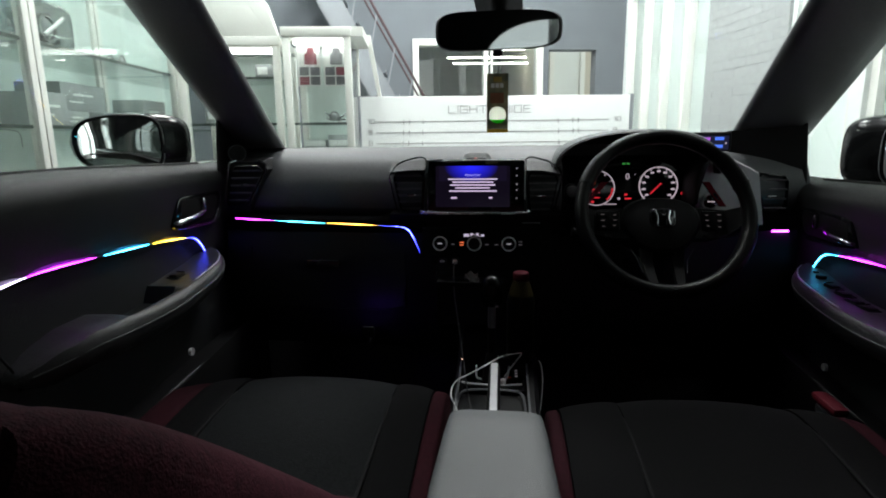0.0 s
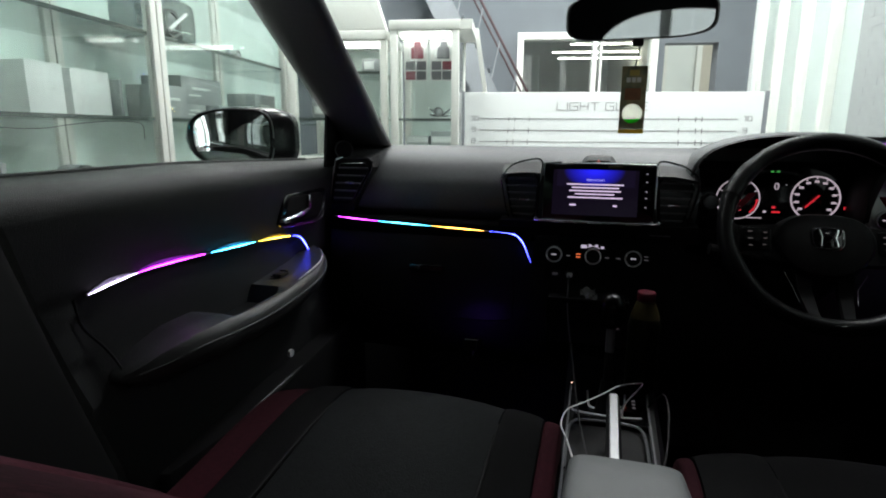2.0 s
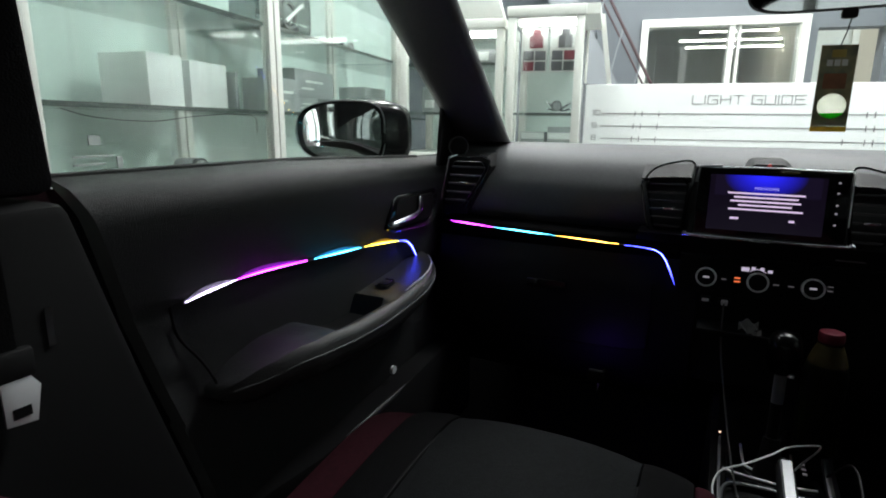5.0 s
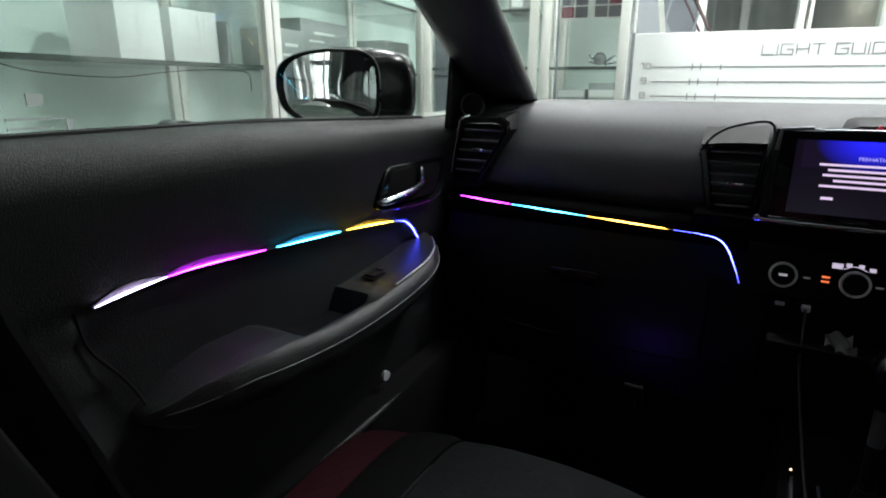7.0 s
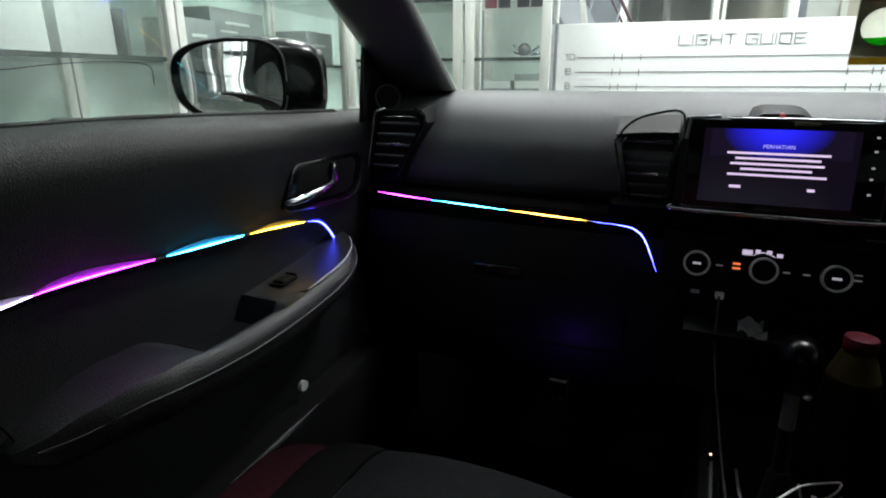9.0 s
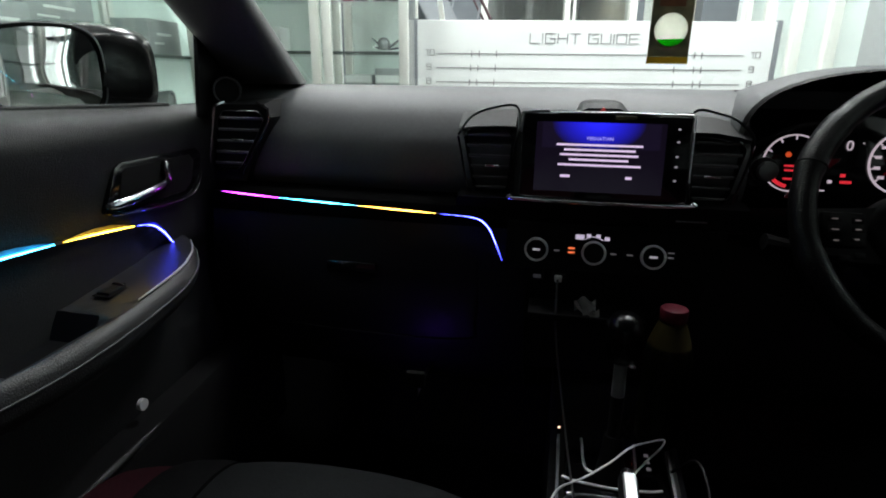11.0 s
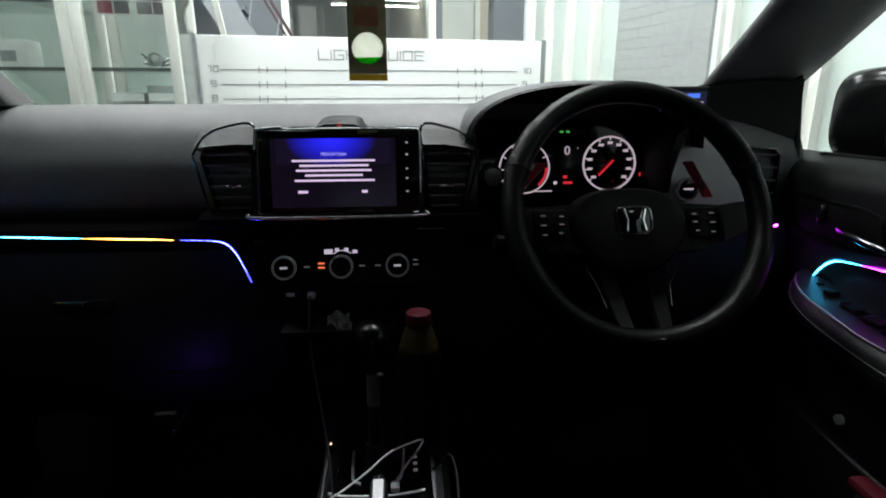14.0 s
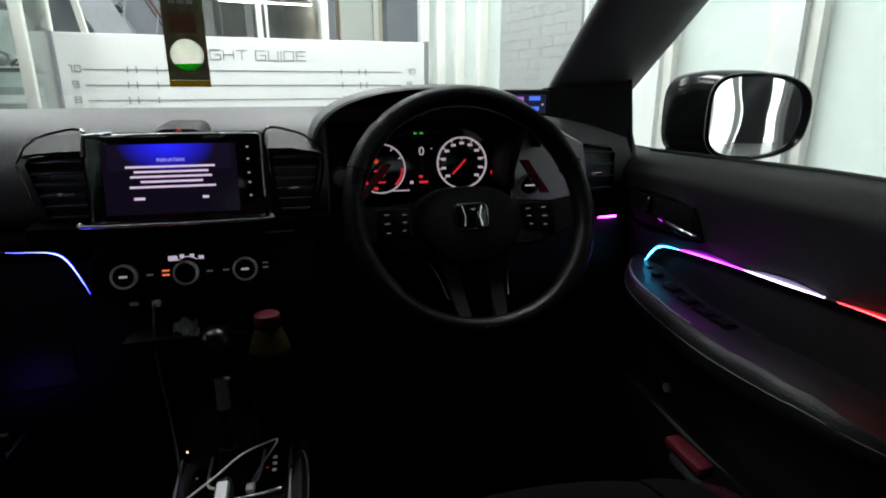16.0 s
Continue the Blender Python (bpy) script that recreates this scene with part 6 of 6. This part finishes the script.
part("green_crescent", prism([(0.0168 * math.cos(radians(a)), 1.085 + 0.0168 * math.sin(radians(a))) for a in range(216, 329, 8)], "y", -0.0024, -0.0017), see_through("tag_green", (0.06, 0.75, 0.05)), tag, "bright green crescent", smooth=False)
part("rust_patch", box(-0.014, -0.0018, 1.108, 0.012, -0.001, 1.128), material("tag_rust", (0.16, 0.06, 0.02), 0.6, vary=0.5, scale=80), tag, smooth=False)
for k in range(3):    # a brand mark, as plain bars
    part("mark_bar", box(-0.0125 + 0.0085 * k, -0.0019, 1.138, -0.006 + 0.0085 * k, -0.001, 1.146), material("tag_silver", (0.5, 0.5, 0.48), 0.4) if k == 0 else bpy.data.materials["tag_silver"], tag, smooth=False)
part("gold_crest", box(-0.008, -0.0018, 1.149, 0.008, -0.001, 1.159, 0.0005), material("tag_crest", (0.35, 0.25, 0.05), 0.5), tag)
part("string", tube([(0, 0, 1.163), (0.001, -0.014, 1.18), (0, -0.032, 1.202)], 0.0008, 5), rubber, tag)

# tweeter on the pillar's foot
tweeter_grey = material("tweeter_ring_grey", (0.03, 0.03, 0.032), 0.4)
tw = thing("tweeter", "round black tweeter with a ring on the pillar", "speaker", Matrix.Translation((-0.581, 1.318, 1.011)) @ Matrix.Rotation(radians(28), 4, "Z") @ Matrix.Scale(0.8, 4))
part("cup", disc((0, 0.03, 0), "y", 0.027, -0.03, 32, 0.003), hard_black, tw)
part("ring", ring((0, -0.004, 0), "y", 0.026, 0.0235, 0.006, 36), tweeter_grey, tw, "grey tweeter ring")
part("grille", disc((0, 0.0, 0), "y", 0.0222, -0.001, 30), deep_black, tw)


# ---- seats ----
back_cloth = material("black_red_seat_cloth", (0.033, 0.0088, 0.0135), 0.95, bump=1.0, bump_scale=500, vary=0.8, scale=140, specular=0.06)


def seat(name, label, m, lean, centre, edge, foot):
    s = thing(name, label, "seat", m)

    def strip(x0, x1, crown, name, mat, lab="", lift=0.0, inset=0.0):
        """One upholstery panel of the cushion, from the back to its rounded front."""
        prof = [(0.30, 0.53), (0.5, 0.545), (0.7, 0.562), (0.84, 0.577), (0.94, 0.583), (1.0, 0.577), (1.045, 0.553), (1.065, 0.50), (1.045, 0.41)]
        pr = smooth_path([Vector((0, y, z)) for y, z in prof], 3)
        n = 8
        rings = []
        for p in pr:
            row = []
            for i in range(n + 1):
                t = i / n
                x = lerp(x0, x1, t)
                arc = 1 - ((x + 0.285) / 0.27) ** 2
                y = p.y - 0.046 * (1 - arc) * max(0, (p.y - 0.6) / 0.4) - inset
                z = p.z + lift + crown * (1 - (2 * t - 1) ** 4) - 0.006 * (1 - arc)
                row.append(Vector((x, y, z)))
            row += [Vector((x1, row[-1].y - 0.02, p.z - 0.06)), Vector((x0, row[0].y - 0.02, p.z - 0.06))]
            rings.append(row)
        return part(name, loft(rings), mat, s, lab, angle=50)

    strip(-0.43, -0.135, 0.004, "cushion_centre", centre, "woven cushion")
    for x0, x1 in ((edge + 0.002, -0.433), (-0.132, -0.064)):
        strip(x0, x1, 0.004, "cushion_bolster", fabric_side, "black cloth bolster", 0.002)
    strip(-0.56, edge, 0.004, "red_panel", red_cloth, "dark red side panel", 0.0, 0.004)
    strip(-0.062, -0.035, 0.005, "red_panel", red_cloth, "dark red side panel", 0.0, 0.004)
    part("seat_base", box(-0.53, 0.3, 0.30, -0.05, 0.94, 0.5, 0.03), hard_black, s)
    for x in (-0.49, -0.09):
        part("seat_rail", box(x - 0.02, 0.28, 0.27, x + 0.02, 0.98, 0.31, 0.004), dark_chrome, s)
    for x in (-0.4315, -0.1335):
        part("seam", tube(smooth_path([(x, 0.45, 0.547), (x, 0.65, 0.562), (x, 0.84, 0.578), (x, 0.93, 0.578)], 4), 0.003, 6), deep_black, s)
    # backrest, leaning back
    part("backrest", blob((0.0, -0.026, 0.28), (0.2, 0.042, 0.31), 0.35, 0.6, 36, 22), back_cloth, s, "black cloth backrest with a dark red shimmer", m=lean)
    for x, sg, w, h in ((-0.2, -1, 0.05, 0.03), (0.15, 1, 0.05, 0.028)):
        part("back_bolster", blob((x, h - 0.06, 0.27), (w, 0.05, 0.3), 0.5, 0.7, 28, 22), back_cloth, s, "dark red back bolster", m=lean)
    if foot:      # padded roll where the backrest meets the cushion
        part("back_foot", blob((0.03, -0.03, 0.02), (0.255, 0.05, 0.07), 0.6, 0.5, 36, 16), back_cloth, s, "dark red padded roll at the backrest's foot", m=lean)
    part("headrest", blob((0, -0.02, 0.74), (0.13, 0.05, 0.09), 0.5, 0.5, 28, 12), fabric_side, s, m=lean)
    for x in (-0.06, 0.06):
        part("headrest_post", tube([(x, -0.01, 0.58), (x, -0.02, 0.70)], 0.007, 8), chrome, s, m=lean)
    return s


seat_p = seat("front_seat", "charcoal cloth front seat with red side panels, far reclined", Matrix(), Matrix.Translation((-0.3, 0.617, 0.572)) @ Matrix.Rotation(radians(49), 4, "X"), fabric, -0.502, True)
seat_p["group"] = "front seats"
# driver's cushion takes the bolsters' darker cloth to stand in for its shade
seat_d = seat("front_seat", "driver's seat in darker cloth in place of shade, red side panels, far reclined", Matrix.Translation((0.705, -0.02, -0.012)), Matrix.Translation((-0.29, 0.60, 0.54)) @ Matrix.Rotation(radians(66), 4, "X"), fabric_side, -0.538, False)
seat_d["group"] = "front seats"

# ---- centre console ----
con = thing("centre_console", "black centre console between the front seats", "console")
part("tunnel", loft([[(-0.045, y, 0.27), (0.15, y, 0.27), (0.145, y, z - 0.01), (0.135, y, z), (-0.03, y, z), (-0.04, y, z - 0.01)] for y, z in ((0.2, 0.5), (0.82, 0.5), (0.9, 0.49), (1.0, 0.49), (1.24, 0.52), (1.3, 0.56), (1.4, 0.6))]), hard_black, con)
for x0, x1 in ((-0.03, -0.0265), (0.119, 0.1225)):
    part("side_rail", loft([[(x0, y, z), (x1, y, z), (x1, y, z + 0.011), (x0, y, z + 0.011)] for y, z in ((0.84, 0.5), (0.97, 0.505), (1.12, 0.515), (1.2, 0.53))]), silver_dark, con, "smoked silver console rail")
part("gate_plate", box(-0.018, 1.11, 0.5, 0.122, 1.23, 0.516, 0.004), piano, con, "glossy black shift gate")
part("gate_trim", tube(smooth_path([(0.006, 1.225, 0.52), (0.008, 1.175, 0.52), (0.014, 1.155, 0.52), (0.044, 1.147, 0.52), (0.07, 1.153, 0.52), (0.078, 1.175, 0.52), (0.081, 1.225, 0.52)], 5), 0.002, 8), silver, con, "bright silver gate trim")
part("gate_trim", tube(smooth_path([(-0.022, 1.138, 0.518), (0.0, 1.13, 0.519), (0.05, 1.126, 0.519), (0.09, 1.13, 0.519), (0.108, 1.136, 0.518)], 4), 0.002, 8), silver, con, "bright silver gate trim")
part("tray_frame", tube(smooth_path([(-0.026, 0.95, 0.508), (-0.026, 1.05, 0.511), (-0.02, 1.095, 0.513), (0.0, 1.11, 0.514), (0.05, 1.113, 0.514), (0.09, 1.11, 0.514), (0.108, 1.095, 0.513), (0.112, 1.05, 0.511), (0.112, 0.95, 0.508)], 5), 0.0026, 8), silver_dark, con, "smoked silver tray frame")
for y in (1.21, 1.195, 1.18):
    part("gate_letter", box(0.094, y - 0.003, 0.5155, 0.1, y + 0.003, 0.5168), grey_glow, con, smooth=False)
lamp_red, lamp_amber = glow("gate_lamp_red", (1.0, 0.08, 0.04), 2.5), glow("gate_lamp_amber", (1.0, 0.6, 0.4), 2.5)
for x, h in ((0.0865, 0.02), (-0.0275, 0.018)):
    part("lamp_stalk", disc((x, 1.226, 0.515), "z", 0.003, h, 12), deep_black, con)
part("gate_lamp", disc((0.0865, 1.226, 0.5355), "z", 0.0022, 0.002, 12), lamp_red, con, "small red gate lamp")
part("gate_lamp", disc((-0.0275, 1.226, 0.5335), "z", 0.0014, 0.0016, 12), lamp_amber, con, "small amber gate lamp")
part("cup_ring", ring((0.105, 1.235, 0.54), "z", 0.04, 0.035, 0.006, 36), hard_black, con, "cup holder ring")

gs = thing("gear_lever", "black and chrome gear lever", "gear lever", Matrix.Translation((0.042, 1.15, 0.518)))
part("boot", tube([(0, 0, 0), (0, 0.005, 0.03), (0, 0.01, 0.06)], [0.022, 0.016, 0.012], 16), deep_black, gs)
part("sleeve", tube([(0, 0.009, 0.05), (0, 0.014, 0.118)], 0.0085, 14), deep_black, gs)
part("stem", tube([(0, 0.014, 0.115), (0, 0.018, 0.172)], 0.0085, 14), silver_dark, gs, "smoked chrome stem")
part("knob", blob((0, 0.018, 0.2), (0.024, 0.026, 0.036), 0.8, 0.8, 22, 14), material("gloss_black_knob", (0.0006, 0.0006, 0.0007), 0.25, specular=0.12, vary=0.0), gs)
part("lock_button", box(0.006, -0.004, 0.168, 0.016, 0.002, 0.174, 0.002), chrome, gs)
hb = thing("handbrake_lever", "pale grey handbrake lever with a bright button", "handbrake", Matrix.Translation((0.05, 0.72, 0.5)))
part("grip", loft([[Vector((w * spow(math.cos(a), 0.7), y, z + h * spow(math.sin(a), 0.7))) for a in (2 * math.pi * k / 16 for k in range(16))] for y, z, w, h in ((0.0, 0.02, 0.012, 0.012), (0.12, 0.04, 0.013, 0.015), (0.3, 0.075, 0.012, 0.014), (0.345, 0.083, 0.011, 0.012))]), hard_black, hb)
part("top_inlay", loft([[(-0.0075, y, z), (0.0075, y, z), (0.006, y, z + 0.004), (-0.006, y, z + 0.004)] for y, z in ((0.02, 0.034), (0.12, 0.0545), (0.3, 0.0885), (0.34, 0.0945))]), material("brushed_silver", (0.3, 0.305, 0.31), 0.35, metal=0.5), hb, "brushed silver top inlay")
part("button", disc((0, 0.342, 0.086), "y", 0.008, 0.014, 18, 0.002), chrome, hb, "chrome release button")
ab = thing("armrest_box", "grey leather centre armrest box", "armrest")
part("lid", loft([[Vector((0.056 + 0.077 * k * spow(math.cos(a), 0.35), y, 0.615 + (0.032 * h) * spow(math.sin(a), 0.5))) for a in (2 * math.pi * i / 32 for i in range(32))] for y, k, h in ((0.30, 0.9, 0.8), (0.33, 1.04, 1.0), (0.6, 1.03, 1.0), (0.73, 0.97, 1.0), (0.775, 0.93, 0.9), (0.79, 0.85, 0.6))]), grey_leather, ab, "padded grey leather lid", angle=60)
part("bin", box(-0.012, 0.32, 0.495, 0.124, 0.765, 0.59, 0.012), hard_black, ab)

# ---- loose things ----
bt = thing("drink_bottle", "green plastic drink bottle with a pink cap", "bottle", Matrix.Translation((0.105, 1.2, 0.552)))
green_pet = material("green_bottle", (0.0022, 0.003, 0.0008), 0.3, specular=0.1, vary=0.3, scale=30)
yellow_label = material("yellow_label", (0.015, 0.0115, 0.002), 0.6, specular=0.1)
prof = [(0.0, 0.026), (0.006, 0.03), (0.06, 0.031), (0.1, 0.03), (0.13, 0.031), (0.152, 0.027), (0.168, 0.0215), (0.182, 0.016)]
part("body", loft([[Vector((r * math.cos(a), r * math.sin(a), z)) for a in (2 * math.pi * i / 28 for i in range(28))] for z, r in prof]), green_pet, bt, "green bottle body")
part("sleeve", loft([[Vector((r * math.cos(a), r * math.sin(a), z)) for a in (2 * math.pi * i / 28 for i in range(28))] for z, r in ((0.15, 0.0278), (0.168, 0.022), (0.182, 0.0166))]), yellow_label, bt, "yellow neck sleeve")
part("cap", disc((0, 0, 0.183), "z", 0.0175, 0.018, 28, 0.003), material("pink_cap", (0.045, 0.003, 0.008), 0.6, specular=0.1), bt, "pink screw cap")
# white paper, darkened in its base colour for the shade under the panel
paper_dim = material("dimmed_white_paper", (0.075, 0.074, 0.073), 0.9, specular=0.1)
pp = thing("paper_scrap", "crumpled white paper slip on the console tray", "paper", Matrix.Translation((-0.005, 1.225, 0.728)))
part("slip", sheet(lambda s, t: Vector((lerp(-0.016, 0.014, s), lerp(-0.008, 0.01, t), 0.012 * t + 0.004 * math.sin(9 * s + 4 * t))), 10, 6, (0, 0.001, 0.0008)), paper_dim, pp)
part("fold", sheet(lambda s, t: Vector((lerp(-0.004, 0.018, s), lerp(-0.012, -0.004, t), -0.004 + 0.006 * t + 0.003 * math.sin(7 * s))), 8, 4, (0, 0.001, 0.0008)), paper_dim, pp)
sh = thing("console_shelf", "black open shelf under the climate panel", "shelf")
part("shelf_board", box(-0.085, 1.215, 0.713, 0.075, 1.3, 0.722, 0.003), deep_black, sh)
part("shelf_lip", box(-0.085, 1.21, 0.7135, 0.075, 1.215, 0.724, 0.002), deep_black, sh)
cw = thing("charging_cable", "white charging cable looped over the console", "cable")
part("cord", tube(smooth_path([(-0.012, 0.97, 0.512), (-0.026, 1.025, 0.517), (-0.038, 1.048, 0.532), (-0.029, 1.072, 0.55), (0.003, 1.083, 0.565), (0.035, 1.106, 0.575), (0.063, 1.136, 0.58), (0.097, 1.157, 0.58), (0.107, 1.16, 0.579), (0.101, 1.15, 0.573), (0.085, 1.147, 0.552), (0.07, 1.143, 0.53)], 7), 0.0014, 7), white_plastic, cw, "white cord")
part("plug", box(0.062, 1.13, 0.5185, 0.074, 1.146, 0.528, 0.003), white_plastic, cw)
ck = thing("phone_cable", "thin grey cable hanging from the USB socket", "cable")
part("cord", tube(smooth_path([(-0.045, 1.253, 0.762), (-0.046, 1.235, 0.755), (-0.044, 1.21, 0.70), (-0.032, 1.185, 0.63), (-0.02, 1.15, 0.57), (-0.008, 1.09, 0.53), (0.005, 1.02, 0.515), (0.02, 0.93, 0.508)], 6), 0.0016, 6), rubber, ck)
part("plug", box(-0.05, 1.246, 0.758, -0.04, 1.256, 0.766, 0.001), white_plastic, ck)
cb = thing("black_cable", "thin black cable loop beside the gear lever", "cable")
part("cord", tube(smooth_path([(0.12, 1.16, 0.53), (0.142, 1.13, 0.575), (0.148, 1.08, 0.56), (0.138, 1.0, 0.525), (0.122, 0.95, 0.512)], 6), 0.0018, 6), hard_black, cb)
part("plug", box(0.112, 0.935, 0.505, 0.126, 0.955, 0.515, 0.002), hard_black, cb)
belt = thing("seat_belt", "black seat-belt with a steel tongue by the door pillar", "seat belt")
part("webbing", sheet(lambda s, t: Vector((-0.588 + 0.006 * math.sin(5 * t), lerp(0.42, 0.448, s) - 0.02 * t, lerp(0.845, 1.4, t))), 2, 16, (0.0015, 0, 0)), fabric_side, belt)
tg = part("tongue", prism([(0.43, 0.808), (0.454, 0.805), (0.46, 0.836), (0.452, 0.848), (0.43, 0.846)], "x", -0.586, -0.583, 0.0006), silver, belt, "steel belt tongue")
part("slot", box(-0.5835, 0.436, 0.813, -0.5822, 0.45, 0.822), deep_black, tg, smooth=False)
part("stopper", box(-0.592, 0.418, 0.846, -0.58, 0.458, 0.872, 0.004), hard_black, belt)
rb = thing("red_bottle", "red and clear items in the driver's door pocket", "bottle", Matrix.Translation((0.672, 1.03, 0.522)))
part("red_case", box(-0.014, -0.04, 0.02, 0.014, 0.04, 0.036, 0.006), material("red_plastic", (0.06, 0.005, 0.01), 0.6, specular=0.1), rb)
part("clear_case", box(-0.01, -0.042, -0.002, 0.014, 0.03, 0.018, 0.006), silver_dark, rb)

fw = thing("footwell_lamp", "small violet ambient lamp under the glovebox", "lamp", Matrix.Translation((-0.24, 1.19, 0.61)))
part("housing", box(-0.014, -0.006, -0.012, 0.014, 0.004, 0.012, 0.002), deep_black, fw)
part("bracket", box(-0.003, 0.003, -0.03, 0.003, 0.2, -0.026), deep_black, fw)
part("bracket", box(-0.003, -0.002, -0.03, 0.003, 0.0025, -0.0125), deep_black, fw)
part("lens", disc((0, 0.0042, 0), "y", 0.005, 0.001, 16), glow("footwell_violet", (0.2, 0.05, 0.9), 105.0), fw, "violet lens")
